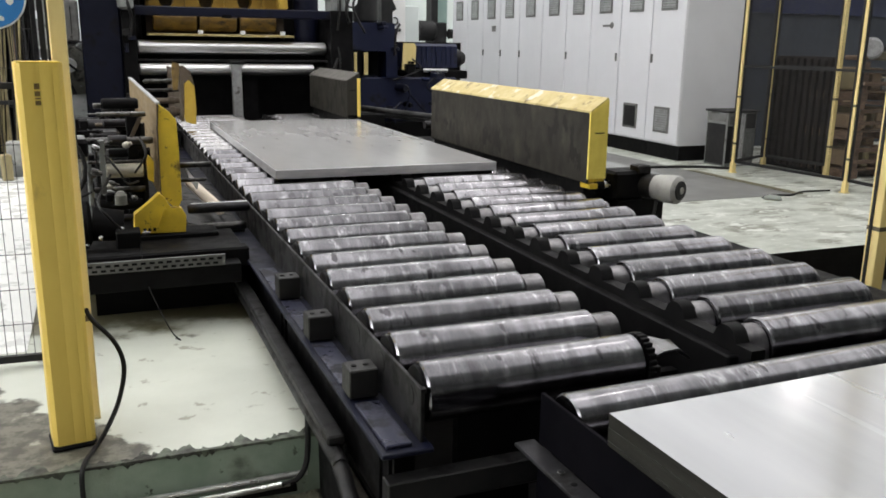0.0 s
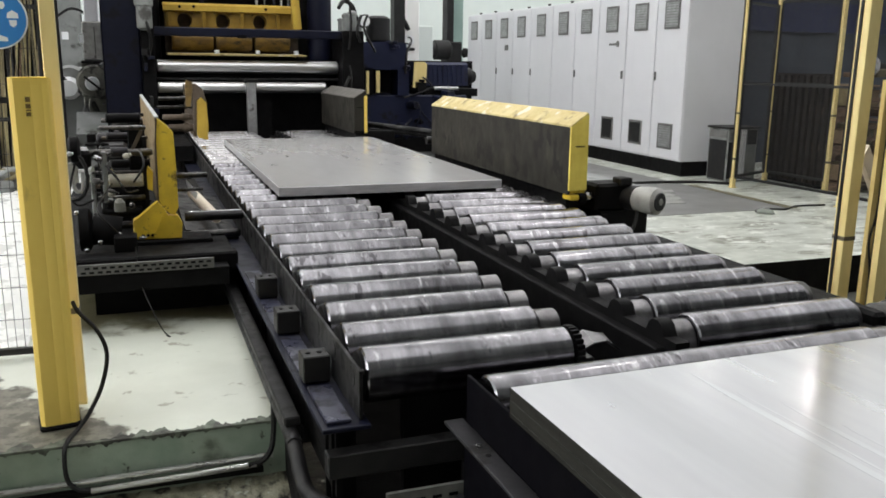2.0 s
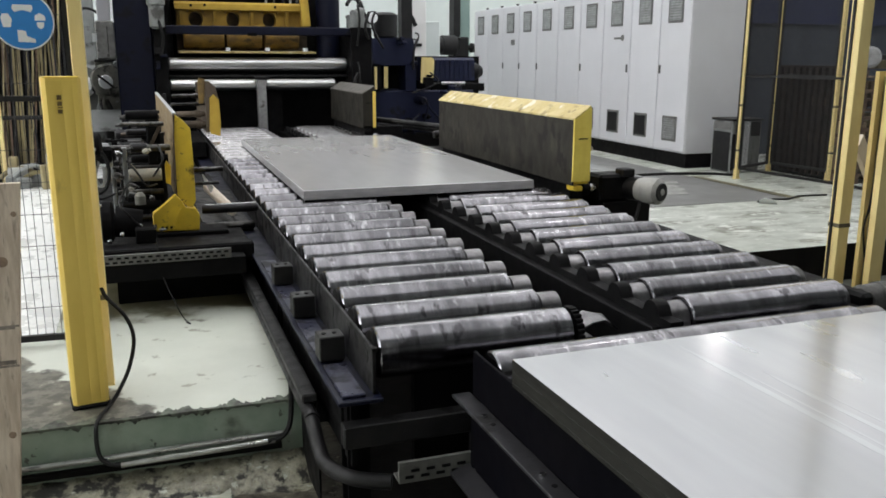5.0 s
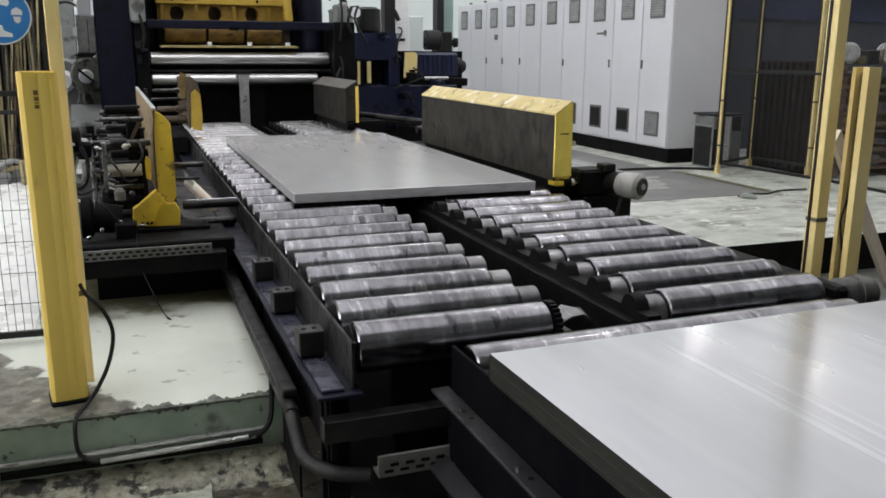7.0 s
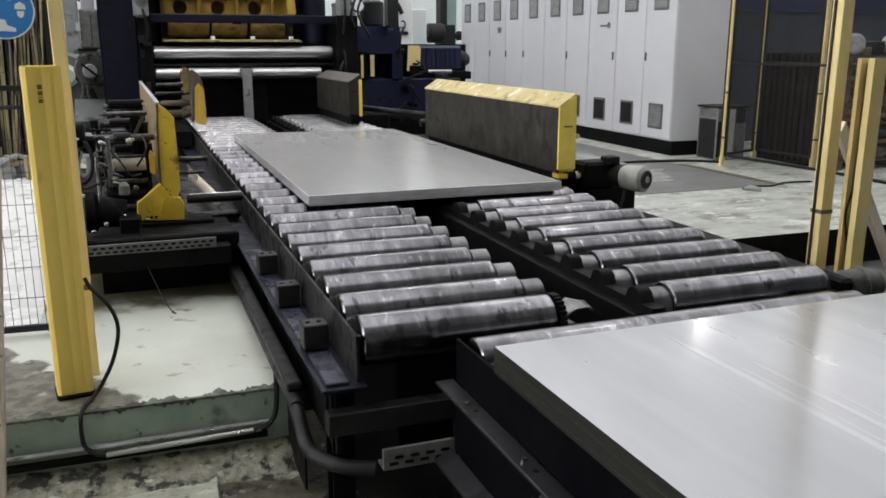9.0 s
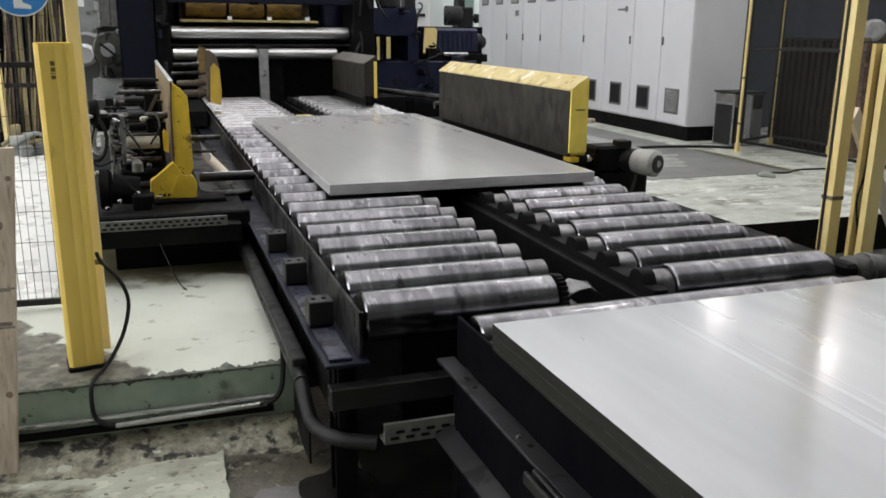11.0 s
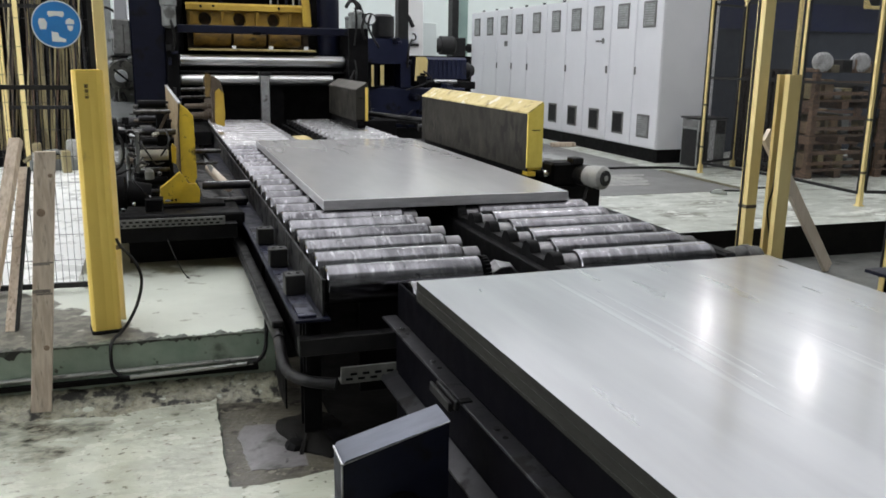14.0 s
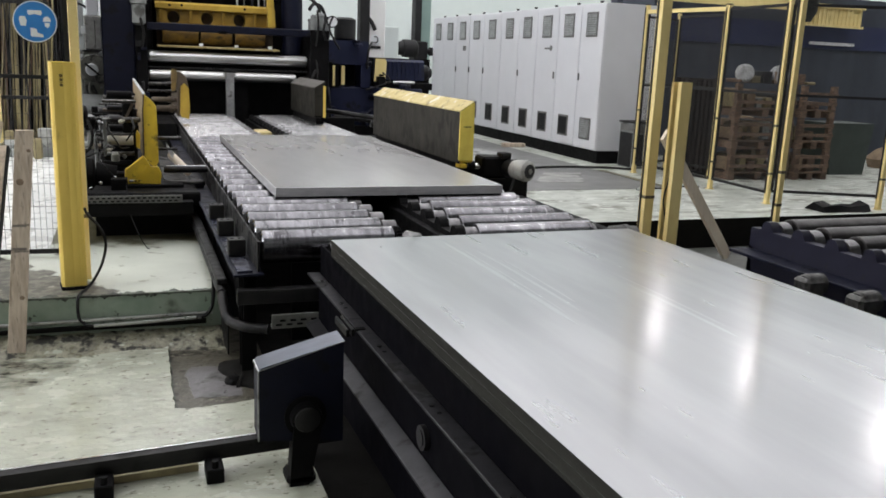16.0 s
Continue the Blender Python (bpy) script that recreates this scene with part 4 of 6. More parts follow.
part("edge_strip", box(0.597, 0.813, 0.21, 0.602, 0.822, 0.502), GALV, dc, "bright worn edge")
part("end_rim", box(0.597, 0.815, 0.5, 0.603, 0.947, 0.507), CHROME, dc, "bright worn end rim")
part("worn_rim", beam((0.601, 0.813, 0.505), (0.942, 0.813, 0.602), 0.003, 0.003), GALV, dc, "bright worn rim")
hub = lathe((0.785, 0.818, 0.30), (0.785, 0.766, 0.30), ((0, 0.085), (0.2, 0.085), (0.25, 0.065), (0.9, 0.06), (1, 0.035)), 28)
part("hub", hub, BLACK, dc, "black round shaft hub")
part("hub_ring", lathe((0.785, 0.768, 0.30), (0.785, 0.762, 0.30), ((0, 0.052), (0.6, 0.05), (1, 0.042)), 28), DARK, dc)
part("arm", prism([(0.74, 0.30), (0.86, 0.30), (0.80, 0.0), (0.72, 0.0)], "y", 0.8, 0.87), BLACK, dc)
part("foot", box(0.71, 0.80, 0.0, 0.83, 0.92, 0.05, 0.015), BLACK, dc)

# ---- ground rail on clamps ----
gr = thing("ground_rail", (-0.6, 1.0, 0.0), "dark steel ground rail held on bolted clamps", "rail")
railbm = beam((-3.5, 0.78, 0.105), (1.0, 1.08, 0.105), 0.05, 0.028)
beam((-3.5, 0.78, 0.07), (1.0, 1.08, 0.07), 0.02, 0.05, railbm)
part("rail", railbm, DARK, gr, "dark rail with a bright running edge")
part("running_edge", beam((-3.5, 0.803, 0.1205), (1.0, 1.103, 0.1205), 0.012, 0.004), CHROME, gr)
for x in (-1.75, -1.32, -0.86, -0.42, 0.02, 0.44):
    y = 0.93 + 0.05 * x
    cb = box(x - 0.035, y - 0.045, 0.0, x + 0.035, y + 0.075, 0.062, 0.004)
    cl = part("clamp", cb, BLACK, gr, "oily black rail clamp", (x, y, 0))
    part("bolt", bolt(x, y - 0.02, 0.062, 0.014, 0.03), BLACK, cl, origin=(x, y - 0.02, 0.062))
plank = beam((-3.5, 0.80, 0.018), (0.38, 1.07, 0.018), 0.07, 0.03)
solid("packing_plank", plank, BAR_TAN, "dirty wooden packing plank under the rail", "plank")

# ---- pipes along the slab's foot, and the cable of the light curtain ----
solid("pipe", tube([(-6, 2.875, 0.113), (-2, 2.83, 0.128), (-0.4, 2.775, 0.149), (0.3, 2.763, 0.156), (0.6, 2.756, 0.16)], 0.011, 10), PIPE_STEEL, "thin steel pipe along the foot of the slab", "pipe", "pipes at the slab")
solid("pipe", tube([(-0.07, 2.745, 0.124), (0.3, 2.735, 0.134), (0.53, 2.728, 0.143)], 0.011, 10), PIPE_STEEL, "short steel pipe that carries the cable along the slab", "pipe", "pipes at the slab")
cab = tube([(-0.105, 3.09, 0.76), (-0.085, 3.07, 0.72), (-0.02, 3.05, 0.64), (0.006, 3.04, 0.545), (-0.02, 3.01, 0.43), (-0.07, 2.97, 0.34), (-0.11, 2.92, 0.302), (-0.14, 2.83, 0.3), (-0.152, 2.775, 0.27), (-0.15, 2.765, 0.18), (-0.125, 2.75, 0.143), (-0.09, 2.745, 0.128), (-0.05, 2.745, 0.125)], 0.0085, 8)
solid("cable", cab, CABLE, "loose black cable running down beside the yellow column", "cable")
solid("cable", tube([(0.5, 2.728, 0.143), (0.555, 2.73, 0.152), (0.59, 2.74, 0.19), (0.605, 2.755, 0.26), (0.61, 2.768, 0.40)], 0.011, 8), CABLE, "black cable bending up at the end of the pipes", "cable")
cab2 = tube([(0.13, 4.25, 0.72), (0.14, 4.2, 0.55), (0.2, 4.05, 0.4), (0.24, 4.0, 0.32), (0.27, 3.97, 0.296), (0.25, 4.0, 0.296)], 0.003, 6)
solid("cable", cab2, CABLE, "thin black cable hanging from the cable tray", "cable")

# ---- light-curtain columns ----
def column(x, y, z0, top, name_label, turn, open_front):
    t = thing("light_curtain_column", (x, y, z0), name_label, "sensor column", "light-curtain columns")
    m = Matrix.Translation((x, y, 0)) @ Matrix.Rotation(radians(turn), 4, "Z")
    def put(bm):
        bmesh.ops.transform(bm, matrix=m, verts=bm.verts)
        return bm
    w, d = (0.056, 0.054) if open_front else (0.0685, 0.07)
    if open_front:
        prof = [(-w, -d), (-0.03, -d), (-0.03, d - 0.03), (0.015, d - 0.03), (0.015, -d), (w, -d), (w, d), (-w, d)]
        part("profile", put(prism(prof, "z", z0 + 0.02, top)), YELLOW_POST, t)
        part("window", put(box(-0.028, d - 0.06, z0 + 0.1, 0.013, d - 0.031, top - 0.03)), CHARCOAL, t, "dark sensor window in the groove")
        part("lead", put(tube([(-0.008, d - 0.075, top - 0.06), (-0.012, d - 0.07, 1.1), (0.0, -d + 0.01, 0.85), (-0.01, -d - 0.01, 0.7), (-0.012, d - 0.075, 0.5), (-0.01, d - 0.07, 0.25)], 0.006, 6)), CABLE, t, "slack black lead in the groove")
    else:
        prof = [(-w, -d + 0.014), (-w + 0.014, -d), (-0.004, -d), (0.0, -d + 0.0012), (0.004, -d), (0.033, -d), (0.037, -d + 0.0012), (0.041, -d), (w - 0.014, -d), (w, -d + 0.014), (w, d - 0.014), (w - 0.014, d), (-w + 0.014, d), (-w, d - 0.014)]
        part("profile", put(prism(prof, "z", z0 + 0.02, top)), YELLOW, t)
        part("top_cap", put(box(-w + 0.006, -d + 0.006, top, w - 0.006, d - 0.006, top + 0.003, 0.001)), YELLOW_WORN, t)
        for a, b in ((0.0, 0.014), (0.019, 0.023), (0.028, 0.044), (0.05, 0.068)):
            part("mark_bar", put(box(-0.02, -d - 0.0012, top - 0.132 + a, -0.004, -d + 0.002, top - 0.132 + b)), PRINT, t, "small dark printed mark")
    part("base_plate", put(box(-w - 0.006, -d - 0.006, z0, w + 0.006, d + 0.006, z0 + 0.02, 0.008)), BLACK, t, "black base plate")
    return t


column(-0.181, 3.03, FLOOR_UP, 1.615, "yellow light-curtain column with a dark base plate on the slab", 8, False)
column(4.22, 3.28, 0.0, 1.625, "yellow open-fronted light-curtain column beside the tall post", -84, True)


def post(x, y, z0, z1, w, label, band=None):
    t = thing("fence_post", (x, y, z0), label, "fence post", "fence posts")
    part("tube", box(x - w / 2, y - w / 2, z0 + 0.01, x + w / 2, y + w / 2, z1, 0.004), YELLOW_POST, t)
    g = 0.52 if z0 and y < 4 else 0.7
    part("foot_plate", box(x - w * g, y - w * g, z0, x + w * g, y + w * g, z0 + 0.01), YELLOW_POST, t)
    part("cap", box(x - w / 2 - 0.002, y - w / 2 - 0.002, z1, x + w / 2 + 0.002, y + w / 2 + 0.002, z1 + 0.012, 0.003), CHARCOAL, t)
    part("edge_strip", box(x - w / 2 - 0.009, y + 0.005, z0 + 0.12, x - w / 2 - 0.001, y + 0.022, z1 - 0.03), CHARCOAL, t, "black edge strip")
    for b in band or ():
        part("clamp", box(x - w / 2 - 0.0015, y - w / 2 - 0.0015, b, x + w / 2 + 0.0015, y + w / 2 + 0.0015, b + 0.024), STRAP, t, "grey-brown strap")
    return t


post(4.06, 3.38, 0.0, 2.9, 0.085, "tall yellow square post with a dark strap", (0.70,))
post(-0.118, 3.22, FLOOR_UP, 2.9, 0.053, "tall yellow square post behind the sensor column", (0.68,))
for px, py, ph in ((6.77, 7.70, 2.55), (6.92, 6.22, 2.5), (6.86, 5.14, 2.5), (7.52, 8.03, 2.5), (7.95, 4.62, 2.5), (7.6, 7.12, 2.55)):
    post(px, py, FLOOR_UP, ph, 0.052, "yellow safety-fence post standing on the slab", (0.62, 1.15))


post(5.32, 3.3, 0.0, 2.9, 0.05, "tall yellow post with a dark edge strip in the pit", (0.62, 0.9))


top_rail = beam((6.77, 7.70, 2.465), (6.92, 6.22, 2.455), 0.04, 0.05)
solid("fence_rail", top_rail, YELLOW_POST, "yellow top rail between two safety-fence posts", "fence rail", "safety fence")


def fence_panel(a, b, z0, z1, label, pitch=0.05, rows=0.2, group="safety fence", wire=0.0009):
    a, b = Vector((*a, 0)), Vector((*b, 0))
    t = thing("wire_fence", ((a.x + b.x) / 2, (a.y + b.y) / 2, z0), label, "fence panel", group)
    fr = bmesh.new()
    for z in (z0, z1):
        beam(a + Vector((0, 0, z)), b + Vector((0, 0, z)), 0.025, 0.03, fr)
    for p in (a, b):
        beam(p + Vector((0, 0, z0)), p + Vector((0, 0, z1)), 0.022, 0.022, fr)
    part("frame", fr, CHARCOAL, t, "black tube frame")
    part("mid_bar", beam(a + Vector((0, 0, 1.5)), b + Vector((0, 0, 1.5)), 0.02, 0.026), CHARCOAL, t)
    ms = bmesh.new()
    L = (b - a).length
    for i in range(1, int(L / pitch)):
        p = a + (b - a) * (i * pitch / L)
        rod(p + Vector((0, 0, z0)), p + Vector((0, 0, z1)), wire, 4, ms)
    for i in range(1, int((z1 - z0) / rows)):
        rod(a + Vector((0, 0, z0 + i * rows)), b + Vector((0, 0, z0 + i * rows)), wire, 4, ms)
    o = part("wire_mesh", ms, WIRE, t, "fine black wire mesh")
    tagged(o, kind="stuff")
    return t


fence_panel((7.525, 7.995), (7.597, 7.155), 0.42, 2.45, "black wire-mesh fence panel before the crates", 0.02, 0.02)
fence_panel((-0.2, 3.85), (-1.9, 3.95), 0.33, 2.5, "black wire-mesh fence panel behind the yellow column", 0.037, 0.155, wire=0.002)
fence_panel((-1.95, 3.95), (-3.7, 4.05), 0.33, 2.5, "black wire-mesh fence panel", 0.037, 0.155, wire=0.002)
fence_panel((6.775, 7.665), (6.918, 6.255), 0.42, 2.45, "black wire-mesh fence panel between yellow posts", 0.02, 0.02)
fence_panel((6.92, 6.185), (6.862, 5.175), 0.42, 2.45, "black wire-mesh fence panel between yellow posts", 0.02, 0.02)
fence_panel((6.882, 5.105), (7.935, 4.635), 0.44, 2.45, "black wire-mesh fence panel between yellow posts", 0.02, 0.02)
fence_panel((6.805, 7.715), (7.487, 8.018), 0.42, 2.4, "black wire-mesh fence panel near the cabinets", 0.02, 0.02)

# mandatory-protection sign on the fence
def round_sign(x, y, z, r):
    t = thing("safety_sign", (x, y, z), "round blue safety sign with white protective-gear symbols", "sign")
    part("disc", rod((x, y, z), (x, y + 0.004, z), r, 48), SIGN_WHITE, t, "white rim")
    part("face", rod((x, y - 0.0015, z), (x, y + 0.001, z), r * 0.95, 48), SIGN_BLUE, t, "blue face")
    def sym(name, pts):
        part(name, prism([(x + a * r, z + b * r) for a, b in pts], "y", y - 0.003, y - 0.001), SIGN_WHITE, t)
    sym("goggles_symbol", [(-0.3, 0.55), (0.3, 0.55), (0.34, 0.42), (0.26, 0.3), (0.05, 0.36), (-0.05, 0.36), (-0.26, 0.3), (-0.34, 0.42)])
    sym("glove_symbol", [(-0.72, 0.1), (-0.66, 0.24), (-0.46, 0.24), (-0.36, 0.05), (-0.42, -0.22), (-0.66, -0.22)])
    sym("helmet_symbol", [(0.36, 0.02), (0.38, 0.18), (0.54, 0.28), (0.7, 0.18), (0.72, 0.02)])
    sym("mask_symbol", [(0.42, -0.04), (0.66, -0.04), (0.64, -0.2), (0.54, -0.28), (0.44, -0.2)])
    sym("boot_symbol", [(-0.22, -0.3), (0.04, -0.34), (0.08, -0.52), (0.34, -0.62), (0.34, -0.74), (-0.22, -0.72)])
    return t


round_sign(-0.375, 3.845, 1.85, 0.13)
rs = thing("prohibition_sign", (-0.375, 3.845, 2.14), "round white sign with a red rim on the fence", "sign")
part("disc", rod((-0.375, 3.845, 2.14), (-0.375, 3.85, 2.14), 0.13, 40), SIGN_RED, rs)
part("face", rod((-0.375, 3.843, 2.14), (-0.375, 3.846, 2.14), 0.108, 40), SIGN_WHITE, rs)

# ---- boards leaning near the column ----
def board(p0, p1, w, d, label):
    return solid("wooden_board", beam(p0, p1, w, d), WOOD_PALE if p0[0] > 5 else WOOD, label, "board", "leaning boards")


b1 = thing("wooden_board", (-0.475, 2.68, 0.0), "pale knotty pine board standing against the fence", "board", "leaning boards")
bm = rings([[Vector(p) + Vector((sx * 0.045, sy * 0.015, 0)) for sx, sy in ((-1, -1), (1, -1), (1, 1), (-1, 1))] for p in ((-0.475, 2.68, 0.0), (-0.37, 2.80, 1.25))])
bmesh.ops.bevel(bm, geom=list(bm.edges), offset=0.002, segments=1, affect="EDGES")
part("board", bm, WOOD, b1)
along = (Vector((-0.37, 2.80, 1.25)) - Vector((-0.475, 2.68, 0.0))) / 1.25
across = Vector((1, 0, 0))
out = Vector((0, -1, 0.09))
face = Vector((-0.475, 2.665, 0.0))
for z, h, a0, a1 in ((0.73, 0.014, -0.044, 0.028), (0.735, 0.007, -0.02, 0.043), (0.6, 0.02, -0.044, 0.034), (0.588, 0.008, -0.03, 0.043)):
    c = face + along * z
    part("strap_mark", beam(c + across * a0, c + across * a1, 0.0012, h), STRAIN, b1, "dark grey strap mark")
for z, a0, r in ((0.97, -0.012, 0.019), (0.33, 0.02, 0.013), (1.14, 0.025, 0.01)):
    c = face + along * z + across * a0
    part("knot", lathe(c + out * 0.001, c - out * 0.001, ((0, r), (1, r)), 14), KNOT, b1, "brown knot")
part("end_grain", box(-0.522, 2.663, -0.003, -0.428, 2.697, 0.012, 0.002), STRAIN, b1, "dirty dark foot")
board((-0.80, 3.05, 0.09), (-0.62, 3.72, 1.22), 0.06, 0.05, "pale pine batten leaning on the mesh fence")
board((-0.66, 3.0, 0.085), (-0.60, 3.78, 1.05), 0.05, 0.04, "dark-edged pine batten leaning on the mesh fence")
ed = beam((-0.632, 2.985, 0.085), (-0.572, 3.765, 1.05), 0.012, 0.042)
solid("batten_edging", ed, CABLE, "thin black edging strip on the leaning batten", "strip")
board((5.42, 3.97, 0.02), (4.25, 3.49, 1.2), 0.03, 0.11, "raw pine plank leaning on the sensor column")

# ---- side guide units ----
def guide_west(y0, y1, x, label):
    t = thing("side_guide", (x, y0, 0.6), label, "side guide", "side guides")
    face = bmesh.new()
    rings([[(x + 0.012 + dx, y0 + 0.006, 0.84), (x + 0.018 + dx, y0 + 0.006, 1.35), (x - 0.036 + dx, y1, 1.388), (x - 0.04 + dx, y1, 0.84)] for dx in (-0.008, 0.008)], face)
    part("long_plate", face, GUIDE_FACE, t, "long rust-worn guide plate")
    nose = prism([(x + 0.021, 1.355), (x + 0.072, 1.315), (x + 0.108, 1.27), (x + 0.113, 1.1), (x + 0.115, 0.83), (x + 0.094, 0.787), (x + 0.06, 0.797), (x + 0.022, 0.838), (x + 0.004, 0.88), (x + 0.007, 1.22)], "y", y0 - 0.014, y0 + 0.03)
    bmesh.ops.bevel(nose, geom=list(nose.edges), offset=0.003, segments=1, affect="EDGES")
    part("nose_plate", nose, YELLOW_WORN, t, "worn yellow nose plate with chipped edges")
    part("nose_lip", prism([(x + 0.0, 0.88), (x + 0.008, 0.88), (x + 0.011, 1.22), (x + 0.022, 1.35), (x + 0.015, 1.355), (x + 0.003, 1.22)], "y", y0 - 0.02, y0 - 0.006), RUSTY, t, "dark bare edge")
    part("top_edge", beam((x + 0.02, y0, 1.358), (x - 0.036, y1, 1.393), 0.022, 0.01), GALV, t, "bright worn top edge")
    foot = prism([(x - 0.005, 0.872), (x - 0.105, 0.787), (x - 0.142, 0.765), (x - 0.15, 0.652), (x + 0.124, 0.646), (x + 0.132, 0.74), (x + 0.108, 0.786), (x + 0.05, 0.782), (x + 0.028, 0.84)], "y", y0 - 0.03, y0 + 0.04)
    bmesh.ops.bevel(foot, geom=list(foot.edges), offset=0.004, segments=1, affect="EDGES")
    part("foot", foot, YELLOW_WORN, t, "yellow wedge foot")
    part("weld_rib", beam((x + 0.022, y0 - 0.034, 0.785), (x - 0.03, y0 - 0.034, 0.66), 0.01, 0.012), YELLOW_WORN, t)
    for i in range(3):
        part("mark", box(x - 0.10 + i * 0.026, y0 - 0.034, 0.665, x - 0.084 + i * 0.026, y0 - 0.029, 0.681), BLACK, t)
    part("sole", box(x - 0.2, y0 - 0.06, 0.60, x + 0.3, y0 + 0.25, 0.645, 0.006), BLACK, t)
    for k, yy in enumerate((y0 + 0.35, y0 + 1.0, y0 + 1.65)):
        part("rib", prism([(x - 0.16, 0.68), (x - 0.04, 0.68), (x - 0.04, 1.22), (x - 0.07, 1.22)], "y", yy, yy + 0.03), DARK, t)
    return t


guide_west(4.80, 7.2, 0.265, "yellow and rusty side guide for plates beside the rollers")
g2 = thing("side_guide", (0.8, 9.0, 0.75), "grimy yellow hooked side guide near the mill entry", "side guide", "side guides")
part("long_plate", box(0.76, 9.03, 0.88, 0.785, 10.7, 1.39), RUSTY, g2)
part("nose_plate", prism([(0.80, 1.26), (0.845, 1.3), (0.895, 1.24), (0.905, 1.0), (0.893, 0.85), (0.80, 0.875), (0.785, 0.92)], "y", 8.965, 9.03), MILL_SHELF, g2, "worn amber-yellow nose plate")
part("nose_cap", prism([(0.76, 0.95), (0.76, 1.44), (0.80, 1.44), (0.865, 1.38), (0.9, 1.245), (0.845, 1.305), (0.795, 1.265), (0.785, 0.95)], "y", 8.97, 9.03), RUSTY, g2, "dark oily cap")
part("hook", prism([(0.69, 1.2), (0.735, 1.2), (0.755, 1.34), (0.762, 1.46), (0.70, 1.48), (0.685, 1.4)], "y", 9.0, 9.06), GRIMY_OCHRE, g2, "grimy ochre hook")
for z, a, b, r, m in ((1.277, 0.42, 0.78, 0.022, SHAFT), (1.187, 0.40, 0.78, 0.016, SHAFT), (1.08, 0.45, 0.78, 0.03, RUSTY), (0.966, 0.5, 0.77, 0.04, RUSTY)):
    part("rod", lathe((a, 9.2, z), (b, 9.2, z), ((0, r * 0.7), (0.05, r), (0.6, r), (0.61, r * 1.35), (0.8, r * 1.35), (0.81, r), (1, r)), 14), m, g2)
part("base", box(0.5, 9.03, 0.62, 0.74, 10.6, 0.78), BLACK, g2)

# drive frame with shafts west of the rollers
df = thing("guide_drive", (0.1, 5.2, FLOOR_UP), "black greasy drive frame with shafts and cylinders behind the side guide", "machine")
part("base_frame", box(-0.35, 4.38, 0.52, 0.66, 7.6, 0.62, 0.01), BLACK, df)
part("front_beam", box(-0.32, 4.28, 0.55, 0.66, 4.38, 0.655, 0.01), BLACK, df)
part("support", box(-0.1, 4.5, FLOOR_UP, 0.62, 7.4, 0.52), BLACK, df)
random.seed(5)
# the thin chrome rod at z 0.769 draws a highlight on the shaft below
rows = ((4.95, 1.29, -0.03, 0.225, 0.014, SHAFT), (5.2, 1.33, 0.0, 0.2, 0.03, BLACK), (5.1, 1.23, 0.0, 0.2, 0.022, OILY), (4.95, 1.145, -0.1, 0.255, 0.021, SHAFT), (4.95, 1.147, 0.02, 0.12, 0.03, OILY),
        (4.95, 0.98, 0.0, 0.195, 0.04, CYLINDER_GREY), (4.95, 1.03, -0.09, 0.2, 0.009, SHAFT), (5.0, 0.865, -0.07, 0.2, 0.018, SHAFT), (4.95, 0.79, -0.05, 0.18, 0.03, BLACK), (4.95, 0.71, -0.1, 0.14, 0.022, OILY),
        (5.9, 1.27, -0.05, 0.22, 0.018, SHAFT), (6.2, 1.12, -0.1, 0.22, 0.04, OILY), (6.6, 1.2, 0.0, 0.22, 0.02, SHAFT), (6.9, 1.0, -0.1, 0.2, 0.05, BLACK),
        (4.95, 0.998, 0.38, 0.565, 0.017, SHAFT), (4.95, 0.911, 0.38, 0.535, 0.011, SHAFT), (4.95, 0.742, 0.42, 0.77, 0.03, OILY), (4.95, 0.769, 0.44, 0.76, 0.006, CHROME), (4.95, 0.626, 0.41, 0.75, 0.026, SHAFT))
for y, z, a, b, r, m in rows:
    part("shaft", lathe((a, y, z), (b, y, z), ((0, r * 0.8), (0.03, r), (0.97, r), (1, r * 0.8)), 16), m, df)
for y in (4.98, 6.2):
    part("bracket", box(-0.1, y - 0.03, 0.62, -0.075, y + 0.03, 1.03, 0.006), GREY_MACHINE, df)
    part("bracket", box(0.12, y + 0.04, 0.62, 0.2, y + 0.1, 1.28, 0.006), BLACK, df)
part("gearbox", box(-0.06, 5.3, 0.62, 0.16, 5.6, 1.02, 0.02), BLACK, df)
part("gearbox", box(-0.08, 5.9, 0.62, 0.1, 6.8, 1.1, 0.02), DARK, df)
part("flange_disc", lathe((-0.19, 4.75, 1.19), (-0.13, 4.75, 1.19), ((0, 0.06), (0.2, 0.075), (0.8, 0.075), (1, 0.05)), 22), BLACK, df)
part("flange_disc", lathe((-0.17, 4.6, 0.76), (-0.09, 4.6, 0.76), ((0, 0.09), (0.2, 0.12), (0.8, 0.12), (1, 0.09)), 24), BLACK, df, "black round motor flange")
part("motor", lathe((-0.09, 4.6, 0.76), (0.06, 4.6, 0.74), ((0, 0.09), (1, 0.08)), 20), BLACK, df)
part("valve_block", box(0.02, 4.42, 0.655, 0.14, 4.55, 0.74, 0.006), BLACK, df)
part("yellow_bracket", prism([(0.215, 0.93), (0.243, 0.915), (0.25, 1.03), (0.225, 1.06), (0.215, 1.03)], "y", 4.9, 5.0), YELLOW_WORN, df)
part("pump", lathe((-0.135, 4.85, 1.07), (-0.125, 4.85, 1.175), ((0, 0.03), (0.15, 0.05), (0.8, 0.05), (1, 0.035)), 18), BLACK, df, "small black upright pump")
part("pump_cap", lathe((-0.125, 4.85, 1.175), (-0.124, 4.85, 1.19), ((0, 0.036), (1, 0.026)), 16), GALV, df, "pale pump cap")
